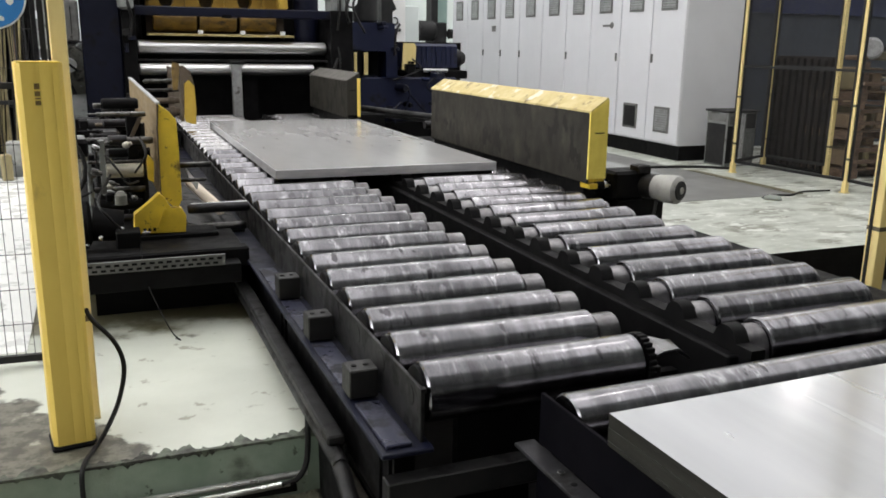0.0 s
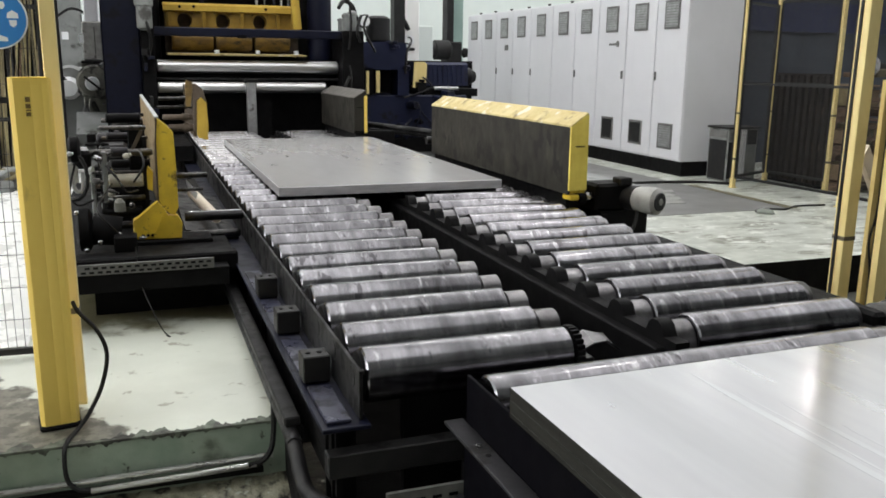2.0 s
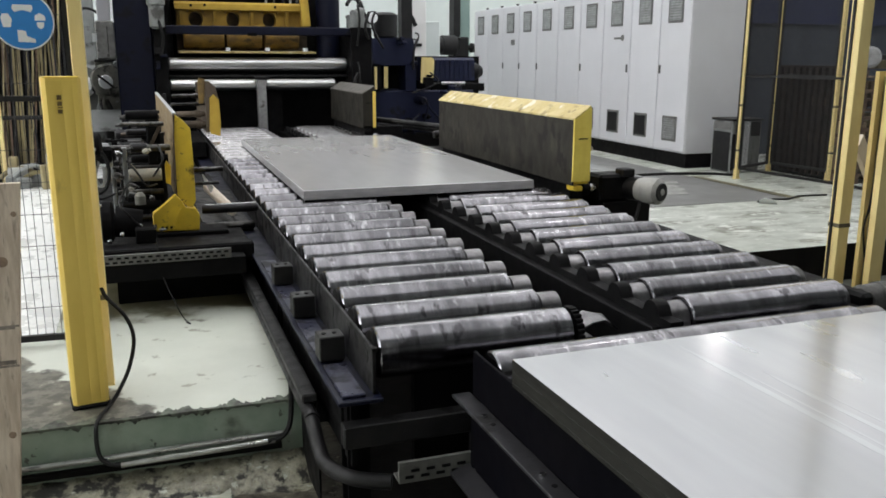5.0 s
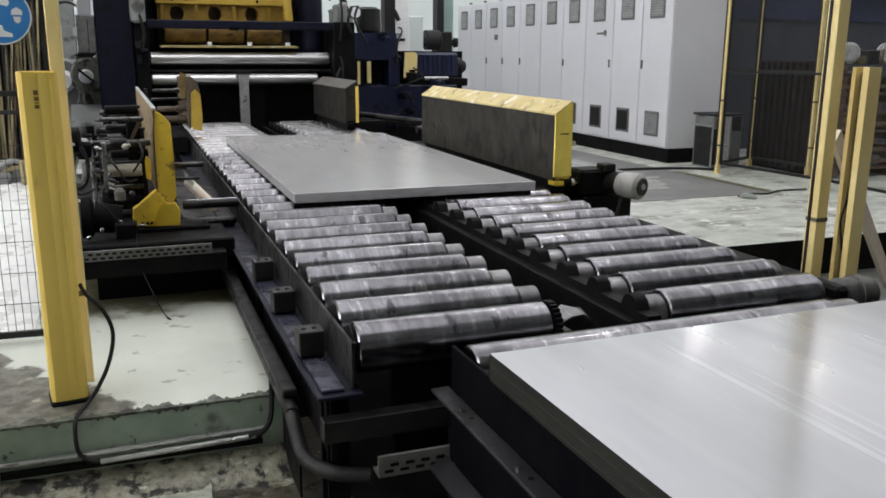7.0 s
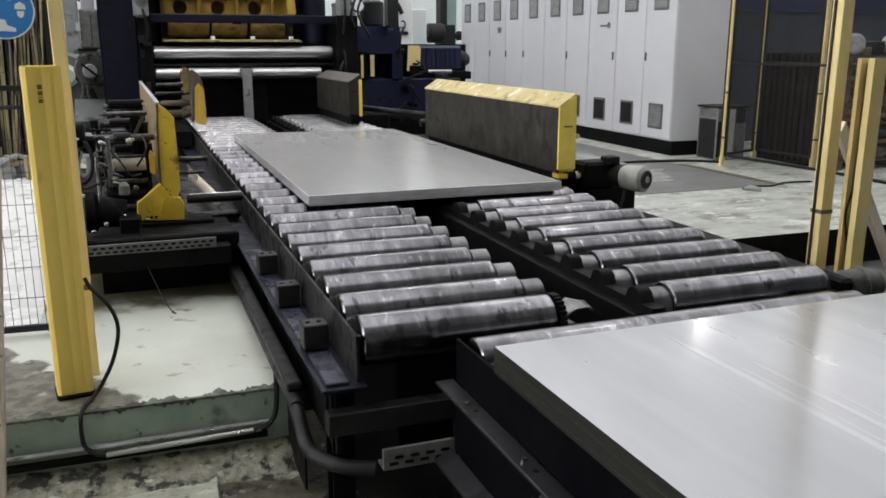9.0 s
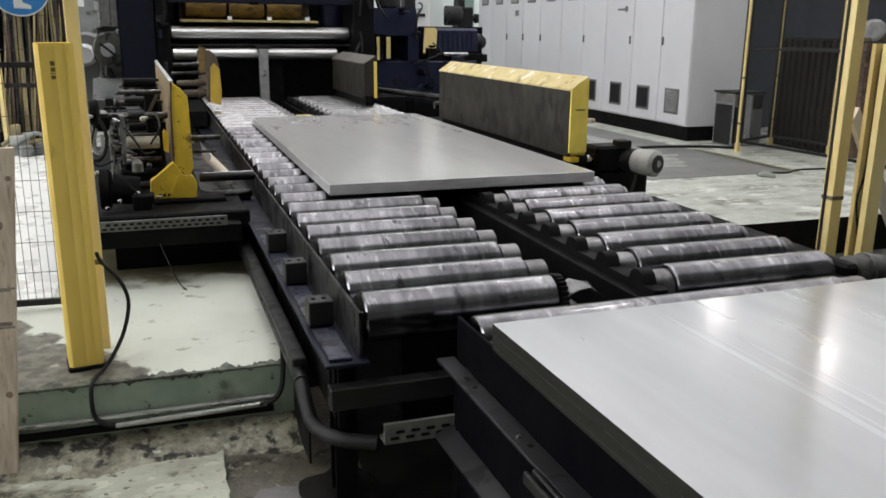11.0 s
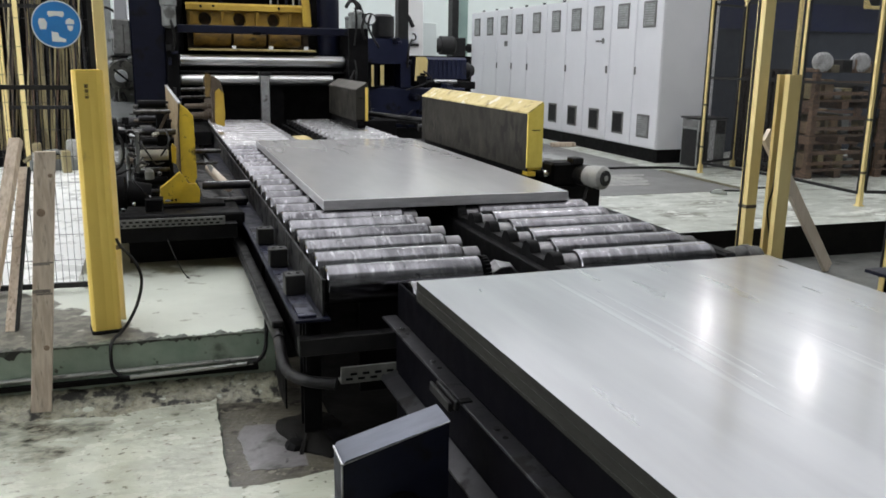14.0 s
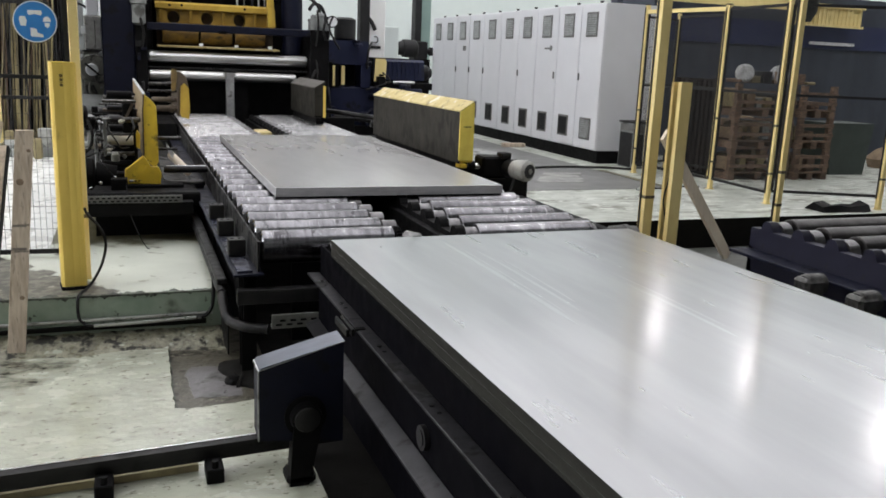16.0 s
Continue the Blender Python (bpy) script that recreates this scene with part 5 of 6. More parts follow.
part("hose", tube([(-0.16, 4.82, 1.09), (-0.185, 4.8, 1.0), (-0.165, 4.8, 0.945), (-0.135, 4.8, 0.96), (-0.13, 4.82, 1.05)], 0.012, 8), MOTOR_GREY, df, "pale looped hose")
for bx2, bz in ((-0.19, 0.64), (-0.12, 0.66), (-0.05, 0.70), (0.05, 0.74), (-0.16, 0.87), (0.1, 0.68)):
    part("bolt_head", lathe((bx2, 4.52, bz), (bx2, 4.5, bz), ((0, 0.014), (0.8, 0.014), (1, 0.009)), 8), CHROME, df)
for p in (((-0.16, 4.75, 1.12), (-0.2, 4.72, 0.95), (-0.16, 4.7, 0.88), (-0.08, 4.75, 0.9)), ((0.0, 4.7, 1.1), (0.06, 4.66, 1.02), (0.1, 4.68, 0.95), (0.16, 4.8, 0.94)), ((0.05, 4.5, 0.74), (0.0, 4.4, 0.82), (-0.05, 4.45, 0.9), (0.02, 4.8, 0.98)), ((0.14, 4.7, 1.0), (0.2, 4.68, 1.1), (0.18, 4.8, 1.18))):
    part("hose", tube(p, 0.006, 8), CABLE, df)
random.seed(77)
for k in range(26):
    y = random.uniform(4.95, 6.9)
    z = random.uniform(0.7, 1.28)
    a = random.uniform(-0.16, 0.08)
    b = a + random.uniform(0.1, 0.34)
    r = random.choice((0.008, 0.012, 0.018, 0.026))
    m = random.choice((BLACK, BLACK, OILY, SHAFT, RUSTY, OILY, SHAFT))
    part("shaft", lathe((a, y, z), (min(b, 0.24), y, z), ((0, r * 0.8), (0.04, r), (0.7, r), (0.71, r * 1.5), (0.85, r * 1.5), (0.86, r), (1, r)), 12), m, df)
for k in range(12):
    x, y, z = random.uniform(-0.16, 0.18), random.uniform(4.5, 6.6), random.uniform(0.66, 1.15)
    s = random.uniform(0.03, 0.09)
    part("fitting", box(x, y, z, x + s, y + s * 1.4, z + s, 0.006), random.choice((BLACK, OILY, BLACK, DARK)), df)
for k in range(3):
    x, y, z = random.uniform(-0.25, 0.1), random.uniform(4.6, 5.4), random.uniform(0.75, 1.15)
    part("hose", tube([(x, y, z), (x + random.uniform(-0.12, 0.12), y - 0.05, z + random.uniform(-0.1, 0.12)), (x + random.uniform(-0.1, 0.15), y, z - random.uniform(0.05, 0.2)), (x + random.uniform(0, 0.2), y + 0.1, z - 0.15)], 0.005, 6), CABLE, df)
random.seed(83)
for k in range(16):
    x, y, z = random.uniform(-0.26, 0.16), random.uniform(4.48, 4.9), random.uniform(0.67, 1.2)
    r = random.uniform(0.008, 0.02)
    part("nipple", lathe((x, y, z), (x + random.uniform(0.02, 0.06), y - 0.01, z + random.uniform(-0.02, 0.02)), ((0, r * 0.7), (0.2, r), (0.6, r), (0.65, r * 0.6), (1, r * 0.6)), 10), random.choice((CHROME, GALV, CYLINDER_GREY, SHAFT)), df)
part("grey_bracket", box(-0.03, 4.86, 0.86, 0.0, 4.9, 1.16, 0.005), GREY_MACHINE, df, "upright grey bracket")
part("valve_cap", lathe((0.06, 4.56, 0.86), (0.06, 4.56, 0.93), ((0, 0.03), (0.7, 0.03), (1, 0.015)), 14), OLIVE, df, "dull olive valve cap")
part("hose_loop", tube([(-0.17 + 0.07 * math.cos(a), 4.7, 1.04 + 0.13 * math.sin(a)) for a in [i * 0.45 for i in range(15)]], 0.011, 8, soft=False), CABLE, df, "loop of black hose")
part("lever", beam((0.02, 4.8, 1.07), (0.06, 4.8, 1.0), 0.012, 0.012), CHROME, df)
part("lever", beam((0.14, 5.0, 1.15), (0.2, 5.0, 1.27), 0.02, 0.02), RUSTY, df)
part("chute", prism([(0.42, 0.66), (0.74, 0.60), (0.74, 0.56), (0.42, 0.62)], "y", 4.95, 6.6), DARK, df, "sloping dark sheet-metal chute")
# pale tube and white patch paint the bright highlights on the chute
part("chute_tube", lathe((0.62, 5.1, 0.70), (0.52, 5.8, 0.76), ((0, 0.035), (1, 0.035)), 16), WOOD_PALE, df, "tube in a pale pinkish highlight colour")
part("paper_scrap", prism([(0.455, 0.93), (0.525, 0.83), (0.51, 0.79), (0.47, 0.86)], "y", 5.3, 5.303), SIGN_WHITE, df, "white patch for the highlight on the chute")

ct = thing("cable_tray", (0.16, 4.1, FLOOR_UP), "galvanised slotted cable tray below the black drive frame", "cable tray")
part("channel", box(-0.16, 4.16, 0.60, 0.52, 4.175, 0.655), VENT_GREY, ct)
for r in range(2):
    for i in range(16):
        x = -0.14 + i * 0.04 + r * 0.02
        part("slot", box(x, 4.156, 0.609 + r * 0.023, x + 0.024, 4.1595, 0.620 + r * 0.023), BLACK, ct)
part("bracket", box(-0.34, 4.17, 0.50, 0.60, 4.29, 0.60, 0.004), BLACK, ct)

# east guards: long padded bumpers
def guard(x, y0, y1, z0, z1, t_, label, top_mat, slim=False):
    t = thing("side_bumper", (x, y0, z0), label, "bumper guard", "bumper guards")
    body = prism([(x, z0), (x, z1 - 0.085), (x + t_ * 0.95, z1), (x + t_, z1 - 0.01), (x + t_, z0)], "y", y0 + 0.012, y1)
    part("body", body, BLACK if slim else YELLOW_WORN, t)
    part("facing", box(x - 0.018, y0 + 0.01, z0 - 0.01, x, y1, z1 - 0.09, 0.004), RUBBER_PAD, t, "dirty dark rubber facing")
    part("top_cover", prism([(x - 0.022, z1 - 0.092), (x - 0.018, z1 - 0.08), (x + t_ * 0.95, z1 + 0.006), (x + t_ * 0.97, z1 - 0.004)], "y", y0, y1 + 0.01), top_mat, t, "dusty sloping top cover")
    part("end_plate", prism([(x - 0.018, z0 + 0.02), (x - 0.018, z1 - 0.09), (x + t_ * 0.93, z1 - 0.004), (x + t_, z1 - 0.014), (x + t_ + 0.004, z0 + 0.02)], "y", y0 - 0.004, y0 + 0.012), RUBBER_PAD if slim else END_YELLOW, t, "" if slim else "pale yellow end plate")
    if slim:
        part("end_strip", box(x + t_ - 0.03, y0 - 0.012, z0 + 0.0, x + t_ + 0.006, y0 - 0.004, z1 - 0.06), YELLOW, t, "slim yellow end strip")
    part("end_mark", box(x + 0.02, y0 - 0.0055, (z0 + z1) / 2 + 0.045, x + 0.09, y0 - 0.003, (z0 + z1) / 2 + 0.053), BLACK, t)
    part("foot", box(x + 0.0, y0 + 0.0, z0 - 0.05, x + t_ * 0.6, y0 + 0.12, z0 - 0.012, 0.006), BLACK if slim else YELLOW_WORN, t, "" if slim else "yellow foot")
    part("sole", box(x + 0.02, y0 + 0.1, 0.45, x + t_, y1, z0 - 0.012), BLACK, t)
    part("strut", box(x + 0.02, y0 + 0.3, 0.0, x + t_, y0 + 0.5, 0.45), BLACK, t)
    part("strut", box(x + 0.02, y1 - 0.5, 0.0, x + t_, y1 - 0.3, 0.45), BLACK, t)
    return t


guard(2.955, 4.70, 7.55, 0.82, 1.365, 0.115, "long dark rubber-faced side bumper with dusty yellow top", YELLOW_TOP)
guard(2.58, 9.2, 11.0, 0.88, 1.365, 0.13, "dark rubber-faced side bumper near the mill", DUSTY, True)
# the drive motor beside the bumper
mt = thing("drive_motor", (3.5, 4.65, 0.66), "small dirty grey electric motor with a ribbed fan cover", "motor")
part("fan_cover", lathe((3.52, 4.74, 0.755), (3.585, 4.56, 0.755), ((0, 0.085), (0.7, 0.098), (0.9, 0.096), (1, 0.07)), 26), MOTOR_GREY, mt, "pale grey fan cover")
part("fan_grille", lathe((3.584, 4.562, 0.755), (3.588, 4.552, 0.755), ((0, 0.066), (1, 0.062)), 20), CHARCOAL, mt)
part("grille_hub", lathe((3.588, 4.553, 0.755), (3.59, 4.546, 0.755), ((0, 0.026), (1, 0.02)), 14), MOTOR_GREY, mt)
part("stator", lathe((3.46, 4.92, 0.755), (3.52, 4.74, 0.755), ((0, 0.075), (0.1, 0.09), (1, 0.09)), 20), DARK, mt)
part("gearbox", box(3.22, 4.80, 0.66, 3.48, 5.02, 0.86, 0.02), BLACK, mt)
part("terminal_box", box(3.40, 4.78, 0.84, 3.5, 4.9, 0.9, 0.008), DARK, mt)
part("shaft", rod((3.06, 4.88, 0.76), (3.24, 4.88, 0.76), 0.035, 14), CHROME, mt)
part("collar", lathe((3.1, 4.88, 0.76), (3.16, 4.88, 0.76), ((0, 0.055), (1, 0.055)), 16), BLACK, mt)
part("pedestal", box(3.25, 4.78, 0.20, 3.45, 5.0, 0.66), BLACK, mt)
part("cable", tube([(3.5, 4.7, 0.68), (3.46, 4.66, 0.6), (3.42, 4.65, 0.52), (3.4, 4.7, 0.42)], 0.012, 8), CABLE, mt)
gb = thing("bumper_drive", (3.6, 7.0, FLOOR_UP), "low grey-topped drive frame beside the bumper", "machine frame")
part("top_plate", box(3.12, 5.0, 0.74, 3.85, 6.3, 0.775, 0.006), GREY_MACHINE, gb, "grey steel top plate")
part("frame", box(3.14, 5.02, FLOOR_UP, 3.8, 6.2, 0.74), BLACK, gb)
part("frame", box(3.12, 6.4, 0.5, 3.7, 9.0, 0.66), BLACK, gb)
part("post", box(3.3, 7.6, FLOOR_UP, 3.5, 7.8, 0.9), BLACK, gb)
part("shaft", rod((3.0, 7.9, 0.9), (4.1, 7.9, 0.95), 0.04, 14), DARK, gb)
part("shaft", rod((2.8, 9.6, 0.95), (3.9, 8.6, 0.85), 0.035, 14), DARK, gb)
part("leg", box(3.3, 8.6, FLOOR_UP, 3.5, 8.8, 0.5), BLACK, gb)
solid("timber_block", box(6.25, 10.95, FLOOR_UP + 0.004, 6.66, 11.07, 0.36, 0.006), WOOD, "short loose timber block on the walkway", "timber block")
solid("floor_cable", tube([(3.9, 6.6, 0.31), (4.6, 7.6, 0.308), (5.6, 8.2, 0.308), (6.5, 8.15, 0.308), (6.9, 7.9, 0.308)], 0.016, 8), CABLE, "black cable lying across the grey walkway", "cable")
solid("floor_cable", tube([(5.85, 6.2, 0.3), (6.05, 6.3, 0.3), (6.25, 6.24, 0.3), (6.5, 6.36, 0.3), (6.85, 6.34, 0.3)], 0.009, 8), CABLE, "black cable lying by the fence", "cable")
solid("rag", lathe((5.9, 6.12, 0.293), (5.91, 6.13, 0.308), ((0, 0.09), (0.5, 0.07), (1, 0.03)), 9), SIGN_WHITE, "crumpled pale rag on the slab", "rag")
solid("gap_block", box(1.68, 8.42, 0.36, 1.86, 8.85, 0.74, 0.01), YELLOW_TOP, "yellowed block lying in the gap between the lanes", "block")

# ---- electrical cabinets ----
EDGES = (8.70, 9.39, 10.11, 10.88, 11.60, 12.36, 13.18, 13.92, 14.66, 15.4, 16.12)
for k, (a, b) in enumerate(zip(EDGES, EDGES[1:])):
    t = thing("electrical_cabinet", (6.97, (a + b) / 2, FLOOR_UP), "light grey electrical cabinet with vent grilles on a black plinth", "electrical cabinet", "electrical cabinets")
    part("body", box(6.735, a + 0.002, 0.48, 7.6, b - 0.002, 2.635, 0.004), CABINET, t)
    part("plinth", box(6.76, a + 0.004, FLOOR_UP, 7.58, b - 0.004, 0.48), BLACK, t, "black plinth")
    d = part("door", box(6.715, a + 0.008, 0.50, 6.735, b - 0.008, 2.615, 0.004), CABINET, t)
    c = (a + b) / 2
    for z0, z1, dark in ((2.15, 2.51, False), (0.62, 0.95, k > 0)):
        v = part("vent", box(6.703, c - 0.16, z0, 6.716, c + 0.16, z1, 0.003), VENT_GREY, d, "grey vent frame")
        part("filter", box(6.7005, c - 0.13, z0 + 0.03, 6.7035, c + 0.13, z1 - 0.03), CHARCOAL if dark else GALV, v)
        sl = bmesh.new()
        for i in range(9):
            z = z0 + 0.045 + i * (z1 - z0 - 0.09) / 8
            box(6.696, c - 0.13, z - 0.004, 6.701, c + 0.13, z + 0.004, bm=sl)
        part("louvres", sl, GREY_MACHINE if not dark else CHARCOAL, v)
    if k in (0, 2, 3, 5, 6, 7):
        h = part("handle", box(6.69, a + 0.05 if k in (2,) else b - 0.06, 1.5, 6.716, a + 0.068 if k in (2,) else b - 0.042, 1.61, 0.004), VENT_GREY, d, "grey handle")
    part("lifting_eye", lathe((6.85, c, 2.635), (6.85, c, 2.68), ((0, 0.02), (1, 0.03)), 10), DARK, t)
lg = thing("nameplate", (6.712, 10.45, 1.97), "small grey maker's plate on a cabinet door", "label")
part("bar", box(6.7115, 10.36, 1.965, 6.7148, 10.56, 1.995), VENT_GREY, lg)
part("emblem", rod((6.7115, 10.33, 1.985), (6.7148, 10.33, 1.985), 0.045, 16), VENT_GREY, lg)
l2 = thing("nameplate", (6.712, 13.6, 1.97), "small grey plate on a cabinet door", "label")
part("bar", box(6.7115, 14.1, 1.93, 6.7148, 14.26, 2.03), VENT_GREY, l2)
ks = thing("control_box", (7.22, 8.3, FLOOR_UP), "low grey control box with a dark glazed front", "control box")
part("body", box(7.0, 8.12, FLOOR_UP, 7.44, 8.5, 0.96, 0.006), GREY_MACHINE, ks)
part("rim", box(6.98, 8.1, 0.94, 7.46, 8.52, 0.965, 0.004), CHARCOAL, ks, "dark rim")
w = part("window", box(7.005, 8.113, 0.33, 7.16, 8.12, 0.78), CHARCOAL, ks, "dark glazed panel")
part("window_trim", box(7.02, 8.108, 0.8, 7.15, 8.113, 0.9), VENT_GREY, w)
part("side_panel", box(6.992, 8.15, 0.31, 7.0, 8.47, 0.8), CHARCOAL, ks, "dark glazed side panel")
part("side_trim", box(6.992, 8.15, 0.83, 7.0, 8.47, 0.92), VENT_GREY, ks)
part("panel", box(7.18, 8.113, 0.31, 7.26, 8.12, 0.93), CABINET, ks, "pale door panel")
part("panel", box(7.28, 8.113, 0.75, 7.42, 8.12, 0.93), CHARCOAL, ks, "dark upper panel")

# ---- the mill ----
ml = thing("plate_leveller", (1.65, 11.6, 0), "dark navy plate levelling mill with bright rolls and yellow cassette", "rolling mill")
part("housing", box(-0.16, 11.3, 0.2, 0.30, 13.2, 3.6, 0.02), NAVY, ml, "navy side housing")
part("housing", box(0.30, 11.15, 0.2, 0.47, 13.0, 3.2, 0.01), BLACK, ml)
part("housing", box(2.90, 11.15, 0.2, 3.2, 13.0, 2.1, 0.01), BLACK, ml)
part("column", lathe((2.74, 11.9, 1.7), (2.74, 11.9, 3.6), ((0, 0.17), (1, 0.17)), 20), NAVY, ml, "round navy guide column")
part("column", lathe((0.42, 11.9, 1.7), (0.42, 11.9, 3.6), ((0, 0.15), (1, 0.15)), 20), BLACK, ml)
part("column", box(2.45, 12.0, 1.7, 2.62, 12.2, 3.6), BLACK, ml)
part("upper_roll", lathe((0.47, 11.45, 1.60), (2.90, 11.45, 1.60), ((0, 0.06), (0.01, 0.09), (0.99, 0.09), (1, 0.06)), 36), ROLL_BRIGHT, ml, "polished upper roll")
part("lower_roll", lathe((0.47, 11.32, 1.33), (2.70, 11.32, 1.33), ((0, 0.05), (0.01, 0.075), (0.99, 0.075), (1, 0.05)), 32), ROLL_BRIGHT, ml, "polished lower roll")
# black beam for the shade under the upper roll
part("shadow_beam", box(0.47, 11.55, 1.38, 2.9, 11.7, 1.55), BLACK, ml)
part("roll_ledge", box(0.47, 11.36, 1.425, 2.9, 11.5, 1.455, 0.005), DARK, ml)
# black sheet that draws the darkness inside the mouth
part("mouth_plate", box(0.47, 11.75, 0.2, 2.9, 11.85, 1.4), BLACK, ml, "black sheet for the dark inside of the mill's mouth")
part("centre_stand", box(1.595, 11.16, 0.66, 1.715, 11.26, 1.43, 0.006), GALV, ml, "grey centre stand")
part("stand_cap", box(1.57, 11.15, 1.40, 1.75, 11.27, 1.44, 0.004), DARK, ml)
part("stand_panel", box(1.75, 11.4, 0.66, 1.95, 11.5, 1.35), BLACK, ml)
part("cross_beam", box(0.45, 11.2, 1.985, 2.92, 11.36, 2.095, 0.01), NAVY, ml, "navy cross beam")
part("beam_joint", box(1.5, 11.19, 1.97, 1.62, 11.22, 2.01), BLACK, ml)
# added black backing that hides the bright wall behind the gap
part("back_plate", box(0.3, 12.3, 0.2, 2.9, 12.4, 3.2), BLACK, ml)
# yellow cassette with round openings
cas = bmesh.new()
box(0.63, 11.75, 2.31, 2.44, 11.95, 2.4, bm=cas)
box(0.63, 11.75, 2.02, 2.44, 11.95, 2.09, bm=cas)
xs = (0.63, 0.77, 0.99, 1.27, 1.49, 1.77, 1.99, 2.25, 2.44)
for i in range(0, 8):
    if i % 2 == 0:
        box(xs[i], 11.75, 2.09, xs[i + 1], 11.95, 2.31, bm=cas)
part("cassette", cas, MILL_YELLOW, ml, "yellow cast cassette with round openings")
part("end_web", box(xs[7], 11.75, 2.09, xs[8], 11.95, 2.31), MILL_YELLOW, ml)
part("shelf", prism([(11.66, 2.325), (11.66, 2.395), (11.72, 2.43), (11.95, 2.43), (11.95, 2.402), (11.748, 2.402), (11.748, 2.31)], "x", 0.61, 2.38), MILL_SHELF, ml, "overhanging yellow top shelf")
for x in (0.69, 1.13, 1.63, 2.12, 2.33):
    part("rib", prism([(11.747, 2.03), (11.70, 2.05), (11.67, 2.31), (11.747, 2.31)], "x", x - 0.022, x + 0.022), MILL_YELLOW, ml)
for x, z in ((0.82, 2.372), (1.95, 2.372), (1.0, 2.38)):
    part("bolt_hole", rod((x, 11.661, z), (x, 11.655, z), 0.02, 10), BLACK, ml)
for i in (1, 3, 5):
    cx = (xs[i] + xs[i + 1]) / 2
    ringbm = bmesh.new()
    n = 20
    inner = [(cx + 0.095 * math.cos(2 * math.pi * k / n), 2.2 + 0.1 * math.sin(2 * math.pi * k / n)) for k in range(n)]
    outer = []
    for k in range(n):
        c, s = math.cos(2 * math.pi * k / n), math.sin(2 * math.pi * k / n)
        m = max(abs(c), abs(s))
        outer.append((cx + 0.11 * c / m, 2.2 + 0.11 * s / m))
    for k in range(n):
        q = [inner[k], inner[(k + 1) % n], outer[(k + 1) % n], outer[k]]
        rings([[(p[0], 11.75, p[1]) for p in q], [(p[0], 11.95, p[1]) for p in q]], ringbm)
    part("opening_rim", ringbm, MILL_YELLOW, ml)
    part("opening_back", rod((cx, 11.96, 2.2), (cx, 11.98, 2.2), 0.13, 16), RUSTY, ml, "dark opening")
part("cassette_back", box(0.63, 11.98, 1.75, 2.44, 12.1, 2.42), RUSTY, ml)
part("upper_beam", box(0.5, 11.95, 2.56, 2.6, 12.2, 2.68, 0.01), NAVY, ml, "navy upper beam")
# added black sheet for the dark above the cassette
part("upper_plate", box(0.5, 12.1, 2.43, 2.6, 12.2, 3.3), BLACK, ml)
for x, r, m in ((0.78, 0.02, NAVY), (1.12, 0.03, NAVY), (1.86, 0.018, GALV), (1.97, 0.012, SHAFT), (2.1, 0.022, NAVY), (2.2, 0.016, GALV), (2.3, 0.02, SHAFT)):
    part("pipe", rod((x, 11.88, 2.431), (x + 0.01, 11.9, 3.2), r, 10), m, ml)
for a, b in ((0.70, 1.23), (1.27, 1.74), (1.79, 2.26)):
    part("segment", lathe((a, 11.7, 1.95), (b, 11.7, 1.95), ((0, 0.13), (0.08, 0.15), (0.92, 0.15), (1, 0.13)), 20), MILL_AMBER, ml, "rounded dark amber segment")
part("drip_tray", prism([(11.36, 1.745), (11.7, 1.76), (11.7, 1.78), (11.36, 1.765)], "x", 0.62, 2.45), YELLOW_TOP, ml, "yellow tray edge")
for x in (1.25, 1.78, 2.3):
    part("nut", box(x - 0.03, 11.34, 1.77, x + 0.03, 11.4, 1.82, 0.004), SIGN_WHITE, ml, "white block")
part("side_stay", prism([(2.27, 2.62), (2.37, 2.62), (2.41, 2.12), (2.3, 2.12)], "y", 11.5, 11.6), MILL_SHELF, ml)
part("cylinder", lathe((0.36, 11.1, 2.04), (0.36, 11.1, 2.42), ((0, 0.05), (0.08, 0.095), (0.75, 0.095), (0.8, 0.115), (1, 0.115)), 20), GREY_MACHINE, ml, "grey hydraulic cylinder")
for x, y, h, r in ((2.98, 11.3, 2.34, 0.045), (3.1, 11.4, 2.38, 0.06), (3.04, 11.8, 2.3, 0.05)):
    part("cylinder", lathe((x, y, 2.09), (x, y, h), ((0, r * 0.7), (0.1, r), (0.75, r), (0.8, r * 1.2), (0.92, r * 1.2), (1, r * 0.5)), 16), GREY_MACHINE, ml, "grey filter cylinder")
part("hose", tube([(2.85, 11.7, 2.75), (2.95, 11.5, 2.6), (3.05, 11.4, 2.5), (3.1, 11.4, 2.37)], 0.025, 8), CABLE, ml)
part("hose", tube([(0.36, 11.05, 2.2), (0.4, 11.0, 2.05), (0.42, 11.05, 1.9), (0.38, 11.1, 1.7)], 0.02, 8), CABLE, ml)
part("foot_beam", box(-0.3, 11.0, 0.25, 0.55, 11.3, 0.75, 0.01), BLACK, ml)
part("foot_beam", box(2.75, 11.0, 0.25, 3.6, 11.3, 0.75, 0.01), BLACK, ml)

bx = thing("gear_drive", (4.2, 12.4, FLOOR_UP), "dark blue gear drive and motors beside the mill", "machine")
part("gearbox", prism([(3.3, 1.98), (4.08, 1.98), (4.08, 1.62), (3.98, 1.58), (3.45, 1.58), (3.28, 1.72)], "y", 12.0, 12.9), BLUE_STEEL, bx)
part("lower_box", box(3.42, 12.05, 0.55, 5.1, 12.9, 1.20, 0.02), BLUE_STEEL, bx)
part("leg", box(3.42, 12.0, 1.2, 3.56, 12.3, 1.6), BLACK, bx)
